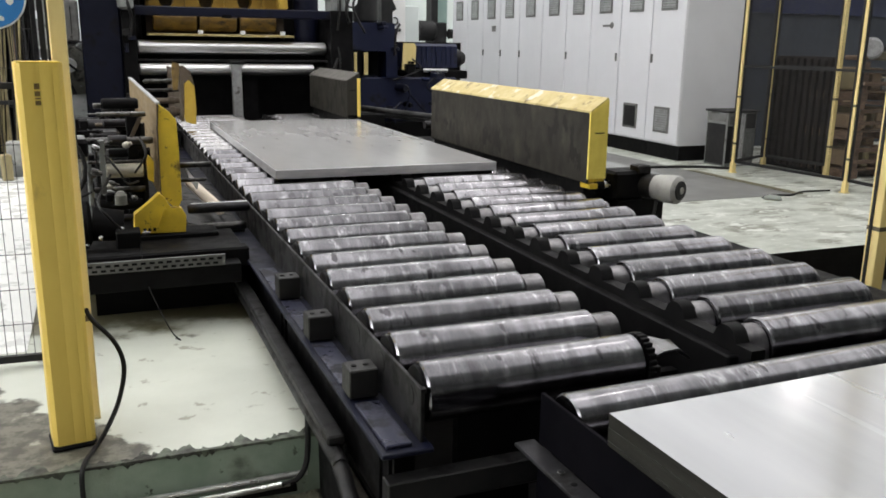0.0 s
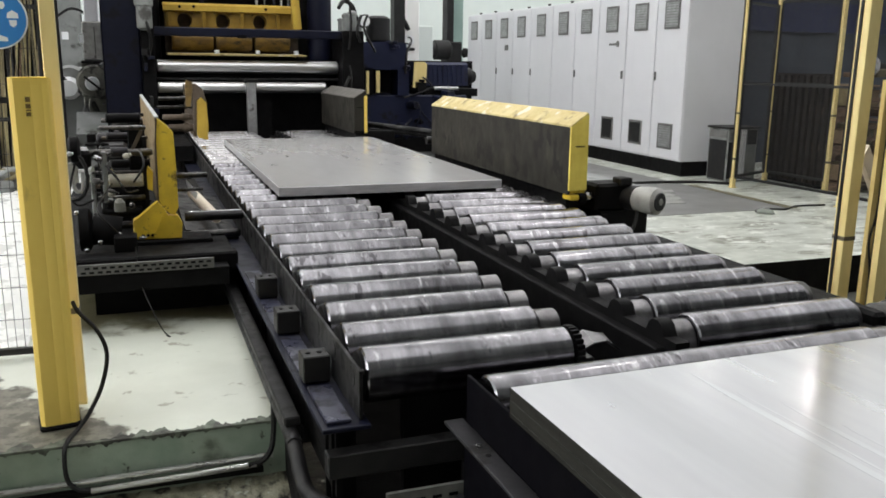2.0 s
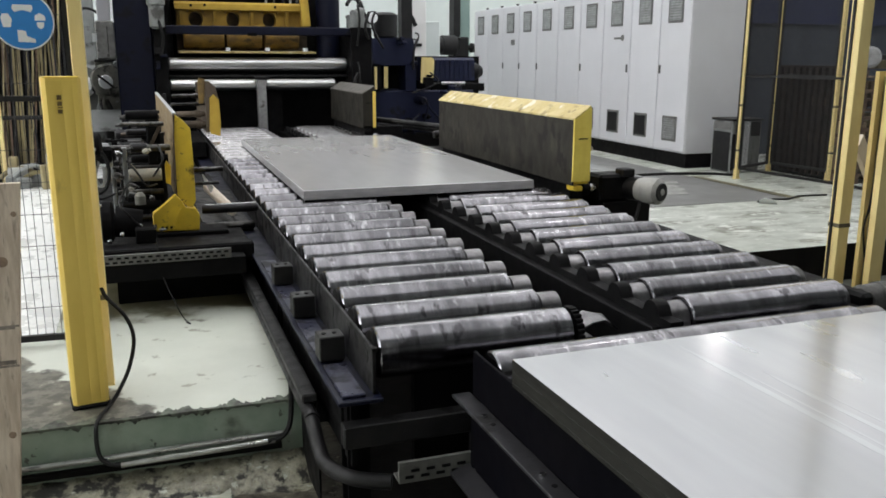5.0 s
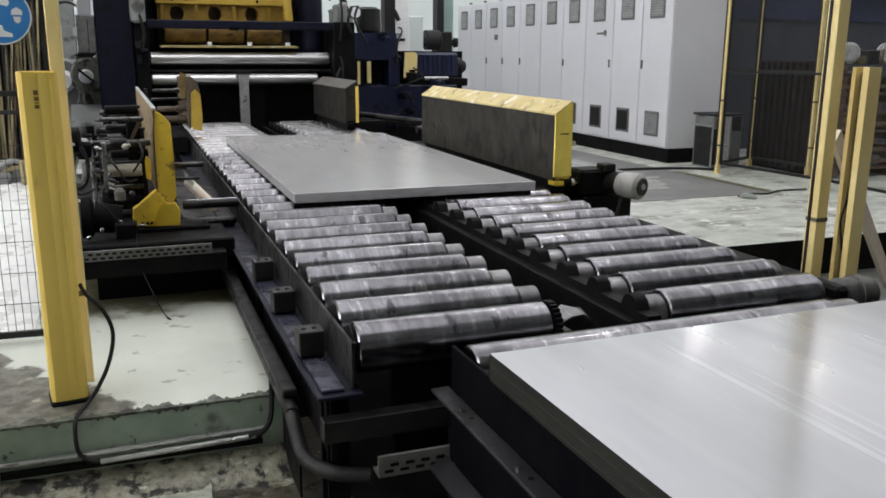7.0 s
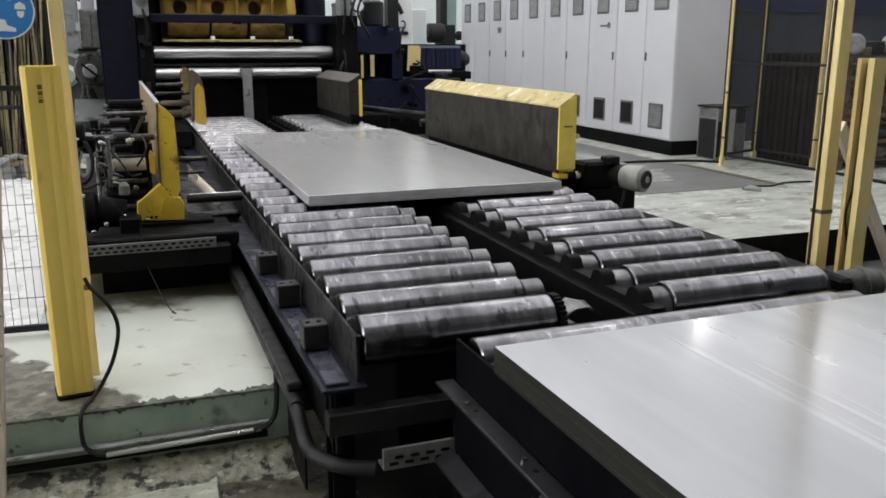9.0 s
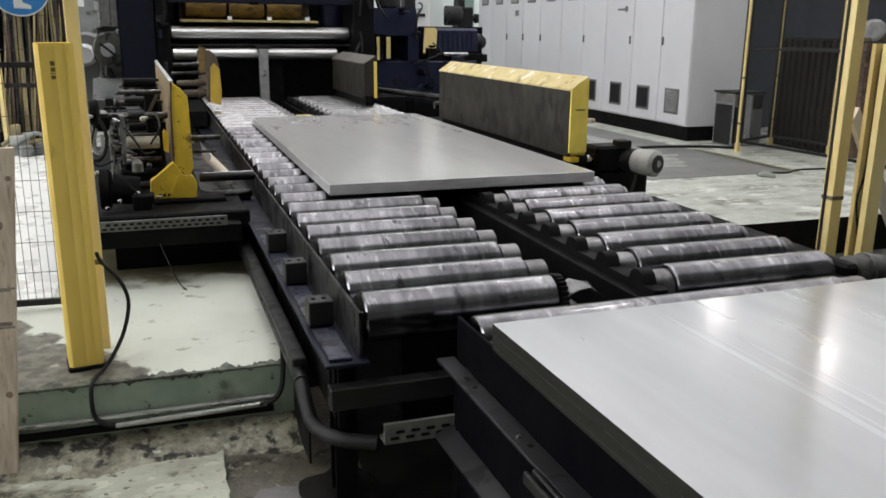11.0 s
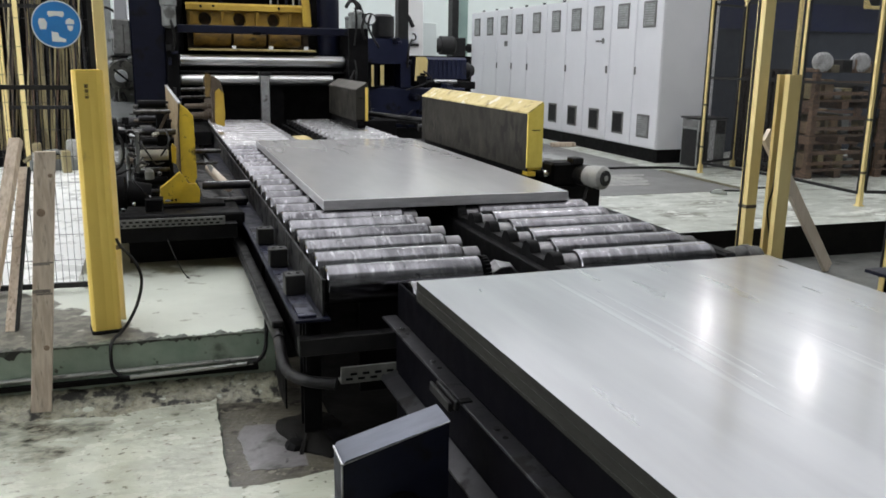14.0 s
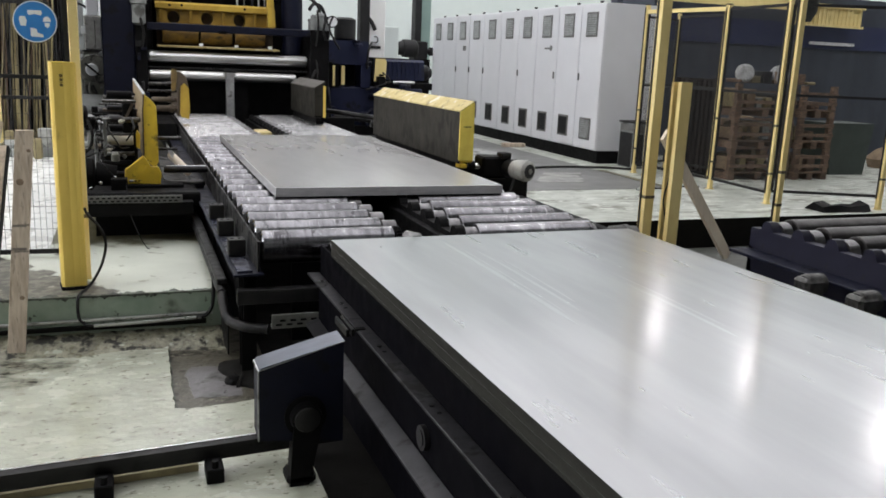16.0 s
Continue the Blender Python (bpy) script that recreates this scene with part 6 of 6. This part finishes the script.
part("leg", box(3.95, 12.0, 1.2, 4.12, 12.4, 1.6), BLUE_STEEL, bx)
part("yellow_bar", box(3.45, 11.97, 1.22, 3.49, 12.0, 1.56), YELLOW_POST, bx)
part("yellow_bar", box(3.60, 11.97, 1.24, 3.66, 12.0, 1.56), YELLOW_POST, bx)
mo = prism([(12.28, 1.34), (12.3, 1.66), (12.36, 1.7), (12.7, 1.7), (12.74, 1.34)], "x", 4.36, 5.2)
part("motor", mo, BLUE_STEEL, bx, "long dark blue motor housing")
for k in range(9):
    part("fin", box(4.45 + k * 0.08, 12.27, 1.36, 4.462 + k * 0.08, 12.31, 1.66), BLUE_STEEL, bx)
# added black sheet for the dark between the gear drive's legs
part("back_plate", box(3.3, 12.85, 0.55, 5.5, 12.95, 1.72), BLACK, bx)
part("motor_bed", box(4.4, 12.1, 1.18, 5.3, 12.8, 1.3, 0.01), BLACK, bx)
part("end_bell", lathe((5.2, 12.5, 1.48), (5.4, 12.5, 1.48), ((0, 0.12), (0.5, 0.14), (1, 0.08)), 20), CHARCOAL, bx)
part("motor_shaft", rod((4.55, 12.08, 1.30), (4.95, 12.08, 1.30), 0.035, 12), CHROME, bx)
part("guard_plate", prism([(4.16, 1.32), (4.36, 1.30), (4.38, 1.66), (4.34, 1.70), (4.18, 1.70)], "y", 11.9, 11.93), YELLOW_POST, bx, "yellow guard plate")
part("top_motor", lathe((3.78, 12.5, 1.98), (3.78, 12.5, 2.38), ((0, 0.16), (0.1, 0.19), (0.9, 0.19), (1, 0.12)), 22), CHARCOAL, bx, "black upright motor")
part("filter_bowl", lathe((3.4, 12.4, 1.98), (3.4, 12.4, 2.32), ((0, 0.06), (0.2, 0.1), (0.8, 0.1), (1, 0.06)), 18), GREY_MACHINE, bx)
part("gauge", lathe((3.48, 12.2, 2.28), (3.48, 12.16, 2.28), ((0, 0.1), (0.8, 0.1), (0.8, 0.085), (1, 0.085)), 22), CHARCOAL, bx, "round gauge")
part("gauge_face", rod((3.48, 12.159, 2.28), (3.48, 12.155, 2.28), 0.08, 20), SIGN_WHITE, bx)
part("hose", tube([(3.4, 12.3, 2.3), (3.3, 12.2, 2.5), (3.15, 12.1, 2.55), (3.05, 12.0, 2.45)], 0.03, 8), CABLE, bx)
part("column", box(4.10, 12.7, 1.6, 4.28, 12.9, 3.6), CHARCOAL, bx)
part("plinth", box(3.3, 11.9, FLOOR_UP, 5.3, 12.9, 0.55), BLACK, bx)
part("pipe", tube([(3.3, 11.2, 0.75), (3.8, 11.0, 0.72), (4.4, 10.2, 0.66), (5.0, 9.6, 0.6)], 0.04, 10), DARK, bx)
random.seed(61)
for k in range(22):
    x, z = random.uniform(3.25, 5.3), random.uniform(0.7, 2.1)
    y = 11.85 - random.uniform(0, 0.1)
    m = random.choice((BLACK, NAVY, BLUE_STEEL, BLACK, NAVY, OILY, BLUE_STEEL, NAVY))
    s = random.uniform(0.04, 0.14)
    if z > 1.55 and x > 4.1:
        z -= 0.8
    if k % 3 == 0:
        part("pipe", tube([(x, y, z), (x + random.uniform(-0.2, 0.2), y - 0.04, z - 0.15), (x + random.uniform(-0.3, 0.3), y, z - random.uniform(0.2, 0.5))], random.uniform(0.012, 0.025), 8), m, bx)
    elif k % 3 == 1:
        part("fitting", box(x, y - 0.05, z, x + s, y + 0.3, z + s * random.uniform(0.5, 1.3), 0.008), m, bx)
    else:
        part("valve", lathe((x, y - 0.03, z), (x, y + 0.3, z), ((0, s * 0.3), (0.2, s * 0.5), (1, s * 0.5)), 14), m, bx)
for k in range(9):
    x, z = random.uniform(2.92, 3.3), random.uniform(1.0, 2.7)
    part("hose", tube([(x, 11.08, z), (x + random.uniform(-0.08, 0.08), 11.04, z - 0.2), (x + random.uniform(-0.12, 0.12), 11.08, z - random.uniform(0.3, 0.7))], random.uniform(0.01, 0.022), 8), random.choice((CABLE, CABLE, DARK, BLACK)), ml)
    x, z = random.uniform(0.3, 0.42), random.uniform(0.9, 1.9)
    part("fitting", box(x, 11.06, z, x + random.uniform(0.04, 0.1), 11.15, z + random.uniform(0.04, 0.12), 0.006), random.choice((BLACK, DARK, NAVY, CHARCOAL)), ml)
wc = thing("white_pillar", (4.72, 14.1, FLOOR_UP), "white machine pillar with a round sign and cable chain", "machine pillar")
part("pillar", box(4.57, 14.0, FLOOR_UP, 4.95, 14.3, 4.5, 0.01), PILLAR_WHITE, wc)
part("side_cabinet", box(4.95, 14.6, FLOOR_UP, 5.42, 15.0, 2.35, 0.01), WALL, wc, "pale cabinet beside the pillar")
part("round_plate", rod((4.75, 13.99, 2.06), (4.75, 13.97, 2.06), 0.1, 24), SIGN_WHITE, wc)
part("ring_mark", tube([(4.75 + 0.05 * math.cos(a), 13.965, 2.06 + 0.06 * math.sin(a)) for a in [i * 0.5 - 2.4 for i in range(10)]], 0.012, 6, soft=False), CHARCOAL, wc)
part("base_plate", box(4.64, 13.975, 1.89, 4.86, 13.99, 1.94), CHARCOAL, wc)
part("cable_chain", tube([(4.5, 13.95, 2.5), (4.63, 13.93, 2.42), (4.73, 13.93, 2.24)], 0.04, 8), CHARCOAL, wc)
gm = thing("grinding_head", (6.3, 16.3, FLOOR_UP), "dark machine head on a teal pillar behind the cabinets", "machine")
part("pillar", box(6.47, 16.7, FLOOR_UP, 6.62, 17.0, 4.5, 0.01), CHARCOAL, gm)
part("teal_pillar", box(6.62, 17.0, FLOOR_UP, 6.95, 17.2, 4.5, 0.01), TEAL, gm)
part("head", lathe((5.8, 16.3, 1.95), (6.4, 16.3, 1.95), ((0, 0.06), (0.12, 0.06), (0.12, 0.13), (0.4, 0.16), (0.42, 0.2), (0.9, 0.2), (1, 0.14)), 22), CHARCOAL, gm)
part("arm", box(6.3, 16.2, 1.62, 6.62, 16.6, 2.12, 0.02), CHARCOAL, gm)
part("side_knob", lathe((6.62, 16.3, 1.9), (6.78, 16.3, 1.9), ((0, 0.06), (0.5, 0.06), (0.5, 0.1), (1, 0.09)), 14), CHARCOAL, gm)
part("bracket", box(5.9, 16.25, 1.5, 6.35, 16.5, 1.66, 0.02), BLUE_STEEL, gm)
part("table", box(5.0, 16.0, 0.6, 6.5, 16.8, 0.9, 0.02), BLUE_STEEL, gm)
part("stand", box(5.4, 16.1, FLOOR_UP, 6.2, 16.7, 0.6), BLACK, gm)

# ---- what stands behind the mesh fence, west ----
random.seed(8)
rk = thing("bar_rack", (-2.2, 10.3, FLOOR_UP), "dark rack full of upright leaning steel bars and battens", "bar rack")
# back and side sheets are added to make the darkness behind the bars
part("back_sheet", box(-5.0, 11.5, FLOOR_UP, -0.66, 11.55, 3.6), BLACK, rk, "black sheet added for the dark behind the bars")
part("side_sheet", box(-0.68, 10.6, FLOOR_UP, -0.65, 11.5, 3.6), BLACK, rk)
part("rail", box(-5.0, 9.95, 1.0, -0.75, 10.0, 1.045), CHARCOAL, rk)
part("rail", box(-5.0, 9.95, 2.2, -0.75, 10.0, 2.245), CHARCOAL, rk)
for x in (-1.42, -1.62, -2.6):
    part("upright", box(x, 9.88, FLOOR_UP, x + 0.05, 9.95, 3.4), YELLOW_POST, rk, "yellow upright")
part("kick_board", box(-5.0, 10.0, FLOOR_UP, -1.0, 10.06, 0.5), BLACK, rk)
for i in range(190):
    x = -4.9 + 4.2 * i / 189 + random.uniform(-0.04, 0.04)
    lean = random.uniform(-0.14, 0.14)
    m = random.choice((WOOD_OLD, BAR_TAN, BAR_YELLOW, BAR_YELLOW, DARK, DARK, DARK, RUSTY))
    part("bar", beam((x, 10.15 + random.uniform(0, 0.4), FLOOR_UP), (x + lean, 11.3, random.uniform(2.2, 3.5)), random.uniform(0.01, 0.027), 0.02), m, rk)
tp = thing("scrap_heap", (-1.0, 9.7, FLOOR_UP), "small heap of grey scrap and tubing before the rack", "scrap heap")
for k in range(9):
    x, y = -0.95 + random.uniform(-0.5, 0.35), 9.6 + random.uniform(-0.3, 0.2)
    part("scrap_piece", box(x, y, FLOOR_UP + 0.002, x + random.uniform(0.06, 0.2), y + 0.12, FLOOR_UP + random.uniform(0.1, 0.42), 0.012, turn=random.uniform(-25, 25)), random.choice((GREY_MACHINE, OLIVE, MOTOR_GREY, BAR_TAN)), tp)
for k in range(4):
    x, y = -1.15 + random.uniform(-0.3, 0.25), 9.7 + random.uniform(-0.2, 0.2)
    part("tube", tube([(x - 0.2, y, 0.33 + 0.03 * k), (x, y - 0.05, 0.42 + 0.04 * k), (x + 0.2, y + 0.05, 0.33 + 0.03 * k)], 0.025, 8), random.choice((GALV, GREY_MACHINE, BAR_TAN, DARK)), tp)
part("crate", box(-1.35, 9.55, FLOOR_UP + 0.004, -0.75, 9.95, 0.42, 0.01), GREY_MACHINE, tp)

# grey machine and cabinets beyond, between the post and the mill
gk = thing("grey_press", (-0.9, 14.5, FLOOR_UP), "grey machine with handwheel and pale cabinets far behind", "machine")
part("body", box(-1.3, 13.6, FLOOR_UP, -0.15, 14.8, 1.55, 0.02), GREY_MACHINE, gk)
part("tower", box(-1.15, 14.8, FLOOR_UP, -0.55, 15.2, 3.6, 0.01), GREY_MACHINE, gk)
part("tower", box(-0.5, 14.9, 1.5, -0.1, 15.2, 3.4, 0.01), SIGN_WHITE, gk, "pale cabinet")
part("label_plate", box(-0.85, 14.78, 1.98, -0.75, 14.8, 2.1), SIGN_WHITE, gk)
part("drum", lathe((-0.7, 13.45, 1.35), (-0.7, 13.6, 1.35), ((0, 0.2), (1, 0.24)), 26), GREY_MACHINE, gk)
part("hub", lathe((-0.72, 13.3, 1.25), (-0.72, 13.45, 1.25), ((0, 0.12), (1, 0.17)), 18), SIGN_WHITE, gk)
part("spoke", beam((-0.9, 13.35, 1.5), (-0.45, 13.35, 1.1), 0.04, 0.05), CHARCOAL, gk)
part("pipe", tube([(-0.9, 13.5, 2.2), (-0.6, 13.5, 2.4), (-0.35, 13.5, 2.2), (-0.3, 13.5, 1.5)], 0.02, 8), DARK, gk)
fc = thing("switch_cabinet", (-0.5, 13.0, FLOOR_UP), "grey switch cabinet with a pale upper door far behind", "cabinet")
part("lower", box(-0.5, 12.95, FLOOR_UP, -0.12, 13.2, 1.66, 0.01), OLIVE, fc)
part("panel", box(-0.46, 12.9, 1.66, -0.2, 13.2, 2.2, 0.015), MOTOR_GREY, fc, "pale grey-green upper panel")
part("ledge", box(-0.5, 12.86, 1.62, -0.14, 12.95, 1.65, 0.005), DARK, fc)
part("panel_seam", box(-0.3, 12.893, 1.75, -0.29, 12.9, 2.12), DARK, fc)
part("base", prism([(12.3, FLOOR_UP), (12.3, 0.66), (12.75, 0.94), (12.75, FLOOR_UP)], "x", -0.6, -0.12), GREY_MACHINE, fc, "sloping grey base")
random.seed(31)
for k in range(22):
    x, z = random.uniform(-0.48, -0.16), random.uniform(0.95, 1.6)
    m = random.choice((OLIVE, DARK, OLIVE, GREY_MACHINE, OLIVE, GREY_MACHINE, CHARCOAL))
    if k % 3 == 0:
        part("pipe", tube([(x, 12.8, z), (x + random.uniform(-0.1, 0.1), 12.76, z - 0.15), (x + random.uniform(-0.2, 0.2), 12.8, z - random.uniform(0.2, 0.5))], random.uniform(0.008, 0.02), 8), m, fc)
    elif k % 3 == 1:
        s = random.uniform(0.03, 0.11)
        part("fitting", box(x, 12.7, z, x + s, 12.84, z + s * random.uniform(0.6, 1.6), 0.006), m, fc)
    else:
        r = random.uniform(0.02, 0.07)
        part("valve", lathe((x, 12.72, z), (x, 12.84, z), ((0, r * 0.7), (0.3, r), (1, r)), 14), m, fc)
part("upper", box(-0.42, 13.0, 2.2, -0.24, 13.2, 3.0, 0.01), CABINET, fc, "pale upper box")
part("label_plate", box(-0.5, 12.885, 1.9, -0.44, 12.9, 2.02), SIGN_WHITE, fc)
part("handwheel", lathe((-0.34, 12.6, 1.37), (-0.34, 12.7, 1.37), ((0, 0.2), (0.2, 0.23), (0.8, 0.23), (1, 0.2)), 28), OLIVE, fc, "dull olive wheel")
part("hub", lathe((-0.36, 12.56, 1.34), (-0.36, 12.6, 1.34), ((0, 0.085), (1, 0.1)), 18), SIGN_WHITE, fc, "pale worn hub")
part("spoke", beam((-0.46, 12.55, 1.44), (-0.25, 12.55, 1.26), 0.03, 0.03), CHARCOAL, fc)
# ---- behind the fence, east ----
nv = thing("machine_hall_partition", (10.5, 9.8, FLOOR_UP), "dark blue-grey clad machine enclosure with a navy top band", "machine enclosure")
part("cladding", box(7.63, 9.8, FLOOR_UP, 19.0, 10.0, 2.2), CURTAIN, nv)
part("band", box(7.63, 9.75, 2.2, 19.0, 10.0, 2.62), BAND_BLUE, nv, "navy band")
part("upper", box(7.63, 9.9, 2.62, 19.0, 10.1, 3.1), CURTAIN, nv)
part("end_wall", box(7.63, 8.85, FLOOR_UP, 7.68, 9.745, 3.1), CURTAIN, nv)
part("yellow_rail", box(8.2, 9.55, 2.80, 10.9, 9.6, 2.96), YELLOW_POST, nv)
ym = bmesh.new()
for i in range(16):
    box(11.0 + i * 0.09, 9.548, 2.6, 11.05 + i * 0.09, 9.56, 2.88, bm=ym)
box(10.95, 9.5, 2.56, 12.45, 9.55, 2.60, bm=ym)
box(10.95, 9.5, 2.88, 12.45, 9.55, 2.94, bm=ym)
box(10.96, 9.56, 2.58, 12.44, 9.58, 2.92, bm=ym)
part("yellow_grille", ym, YELLOW_POST, nv, "yellow grille panel")
part("light_strip", box(11.5, 9.7, 2.26, 12.5, 9.75, 2.31), CABINET, nv)
part("hoist", lathe((10.95, 9.3, 2.6), (10.95, 9.3, 3.1), ((0, 0.08), (0.3, 0.16), (1, 0.2)), 14), CHARCOAL, nv)

bs = thing("brown_sheet_screen", (7.85, 7.9, FLOOR_UP), "dark brown slatted screen behind the fence", "screen")
part("panel", box(7.75, 7.3, 0.33, 7.8, 8.28, 1.62), BROWN_MESH, bs)
for i in range(9):
    part("slat", box(7.70, 7.32 + i * 0.105, 0.33, 7.75, 7.38 + i * 0.105, 1.6, 0.004), BROWN_MESH, bs)
part("foot", box(7.7, 7.3, FLOOR_UP, 7.85, 8.28, 0.33), BLACK, bs)


def pallet_stack(x0, y0, levels, label, w=1.0):
    t = thing("crate_stack", (x0 + 0.5, y0 + 0.4, FLOOR_UP), label, "crate stack", "crate stacks")
    z = FLOOR_UP
    for k in range(levels):
        for dx in (0.0, w / 2 - 0.05, w - 0.1):
            part("block", box(x0 + dx, y0, z, x0 + dx + 0.1, y0 + 0.8, z + 0.09), WOOD_OLD, t)
        for dy in (0.0, 0.35, 0.7):
            part("deck_board", box(x0, y0 + dy, z + 0.09, x0 + w, y0 + dy + 0.1, z + 0.112), WOOD_OLD, t)
        for s in (0, 1):
            part("upright", box(x0 + s * (w - 0.08), y0, z + 0.112, x0 + s * (w - 0.08) + 0.08, y0 + 0.06, z + 0.43), WOOD_OLD, t)
        for zz in (0.17, 0.30):
            part("slat", box(x0, y0 - 0.02, z + zz, x0 + w, y0 - 0.001, z + zz + 0.045), WOOD_OLD, t)
        xx = x0 + 0.1
        while xx < x0 + w - 0.25:
            pw = random.uniform(0.06, 0.15)
            part("parcel", box(xx, y0 + 0.1, z + 0.112, xx + pw, y0 + 0.6, z + random.uniform(0.2, 0.38), 0.008), random.choice((CARTON, WOOD_OLD, CARTON, CHARCOAL, BAR_TAN, GREY_MACHINE, WOOD_OLD)), t)
            xx += pw + random.uniform(0.02, 0.08)
        z += 0.43
    return t


random.seed(3)
pallet_stack(7.74, 6.9, 3, "tall stack of worn wooden crates with mixed goods")
pallet_stack(8.8, 6.85, 3, "narrow stack of worn wooden crates with cartons", 0.6)
pallet_stack(8.6, 8.0, 2, "low stack of worn wooden crates behind the others")
for x in (7.89, 8.47):
    solid("reel", lathe((x + 0.01, 7.02, 1.715), (x - 0.03, 6.93, 1.72), ((0, 0.09), (0.2, 0.12), (0.8, 0.12), (1, 0.09)), 22), REEL_GREY, "dull pale round reel lying on the crates", "reel", "reels")
for k in range(7):
    x = 7.8 + k * 0.19
    solid("parcel", box(x, 6.95, 1.592, x + 0.15, 7.25 if k not in (1, 3, 4) else 7.02, 1.6 + random.uniform(0.03, 0.16), 0.01), random.choice((CARTON, BAR_TAN, WOOD_OLD, CHARCOAL)), "small worn parcel lying on the crates", "parcel", "parcels on the crates")
solid("waste_bin", prism([(9.9, FLOOR_UP), (10.55, FLOOR_UP), (10.65, 1.05), (9.8, 1.05)], "y", 7.3, 7.9), GREEN_BIN, "dark green plastic waste bin", "waste bin")
solid("sack", lathe((11.9, 8.0, FLOOR_UP), (11.9, 8.0, 0.65), ((0, 0.35), (0.4, 0.4), (0.8, 0.25), (1, 0.08)), 14), CARTON, "brown sack on the floor by the bin", "sack")

# ---- the neighbouring roller table, east ----
nt = thing("roller_conveyor", (5.0, 0.0, 0), "neighbouring roller table with a navy frame and dark rollers", "conveyor")
part("side_frame", box(4.02, -6.0, 0.30, 4.06, 2.1, 0.70, 0.004), NAVY_LIT, nt)
part("flange", box(3.86, -6.0, 0.56, 4.02, 2.1, 0.58, 0.003), NAVY, nt)
part("side_frame", box(5.95, -6.0, 0.30, 6.0, 2.1, 0.70, 0.004), NAVY, nt)
part("end_plate", box(4.02, 2.06, 0.3, 6.0, 2.1, 0.6), BLACK, nt)
n0 = None
for k in range(28):
    y = 1.95 - k * PITCH
    if n0 is None:
        n0 = part("roller", lathe((4.2, y, 0.70), (5.92, y, 0.70), ((0, 0.05), (0.002, 0.084), (0.006, 0.09), (0.994, 0.09), (1, 0.05)), 28), OLD_ROLLER, nt, "", (5.06, y, 0.70))
        m0 = part("bearing_cover", prism([(y - 0.11, 0.60)] + [(y + 0.08 * math.cos(a), 0.70 + 0.075 * math.sin(a)) for a in [math.pi - math.pi * i / 10 for i in range(11)]] + [(y + 0.11, 0.60)], "x", 4.09, 4.17), ROLLER_CAP, nt, "", (4.11, y, 0.60))
        q0 = part("bearing_housing", prism([(y + a, z) for a, z in ((-0.136, 0.6), (-0.136, 0.72), (-0.062, 0.72), (-0.042, 0.76), (-0.02, 0.78), (0.015, 0.78), (0.036, 0.762), (0.052, 0.72), (0.136, 0.72), (0.136, 0.6))], "x", 4.015, 4.085), NAVY_LIT, nt, "", (4.05, y, 0.68))
    else:
        twin(n0, (5.06, y, 0.70))
        twin(m0, (4.11, y, 0.60))
        twin(q0, (4.05, y, 0.68))
for y in (1.8, -0.5, -3.0):
    part("leg", box(4.0, y - 0.05, 0, 4.08, y + 0.05, 0.3), BLACK, nt)
    part("leg", box(5.94, y - 0.05, 0, 6.02, y + 0.05, 0.3), BLACK, nt)
# oily shapes at the east end of the main table
hb = thing("roller_gear_motor", (3.1, 2.15, 0.5), "dirty grey gear motor on the roller's end", "motor")
part("gearbox", box(2.885, 2.05, 0.52, 2.955, 2.21, 0.735, 0.015), BLACK, hb)
part("body", lathe((2.955, 2.13, 0.675), (3.16, 2.13, 0.675), ((0, 0.06), (0.06, 0.075), (0.45, 0.075), (0.46, 0.082), (0.6, 0.082), (0.61, 0.072), (0.9, 0.07), (1, 0.045)), 22), DULL_ZINC, hb, "dirty grey motor body")
part("foot", box(2.9, 2.05, 0.0, 3.3, 2.2, 0.6), BLACK, hb)
sp = thing("roller_drive", (3.3, 2.9, 0.0), "black curved guard at the table's side", "guard")
part("guard", lathe((3.0, 2.7, 0.6), (3.14, 2.7, 0.6), ((0, 0.07), (0.1, 0.085), (0.9, 0.085), (1, 0.06)), 24), DULL_ZINC, sp)
part("sheet", box(2.98, 2.6, 0.55, 3.4, 4.3, 0.58), BLACK, sp)
part("stand", box(3.05, 2.7, 0, 3.25, 4.2, 0.55), BLACK, sp)


ts = thing("black_sheeting", (7.3, 4.7, FLOOR_UP), "crumpled black plastic sheeting on the slab's edge", "sheeting")
random.seed(52)
part("sheet", rings([[(7.1 + 0.13 * i, 4.5 + random.uniform(-0.03, 0.03), FLOOR_UP + 0.002), (7.1 + 0.13 * i, 4.56, FLOOR_UP + random.uniform(0.05, 0.1)), (7.1 + 0.13 * i, 4.7, FLOOR_UP + random.uniform(0.04, 0.11)), (7.1 + 0.13 * i, 4.82 + random.uniform(-0.05, 0.05), FLOOR_UP + 0.002)] for i in range(6)]), BLACK, ts)


def motions():
    speed = 0.1485
    walk(plate, [(t, pose(1.8675, y, 0.79, 0, 0, -0.2)) for t, y in ((0.0, 5.56), (4.0, 4.955), (8.0, 4.33), (10.5, 3.945), (13.0, 3.6), (16.0, 3.175))])
    turn = math.degrees(speed / R_ROLL)
    random.seed(21)
    for ob in ROLLERS:
        a0 = random.uniform(0, 360)
        x, y, z = ob.location
        walk(ob, [(s * 0.8, pose(x, y, z, a0 + turn * s * 0.8, 0, 0)) for s in range(21)])


motions()
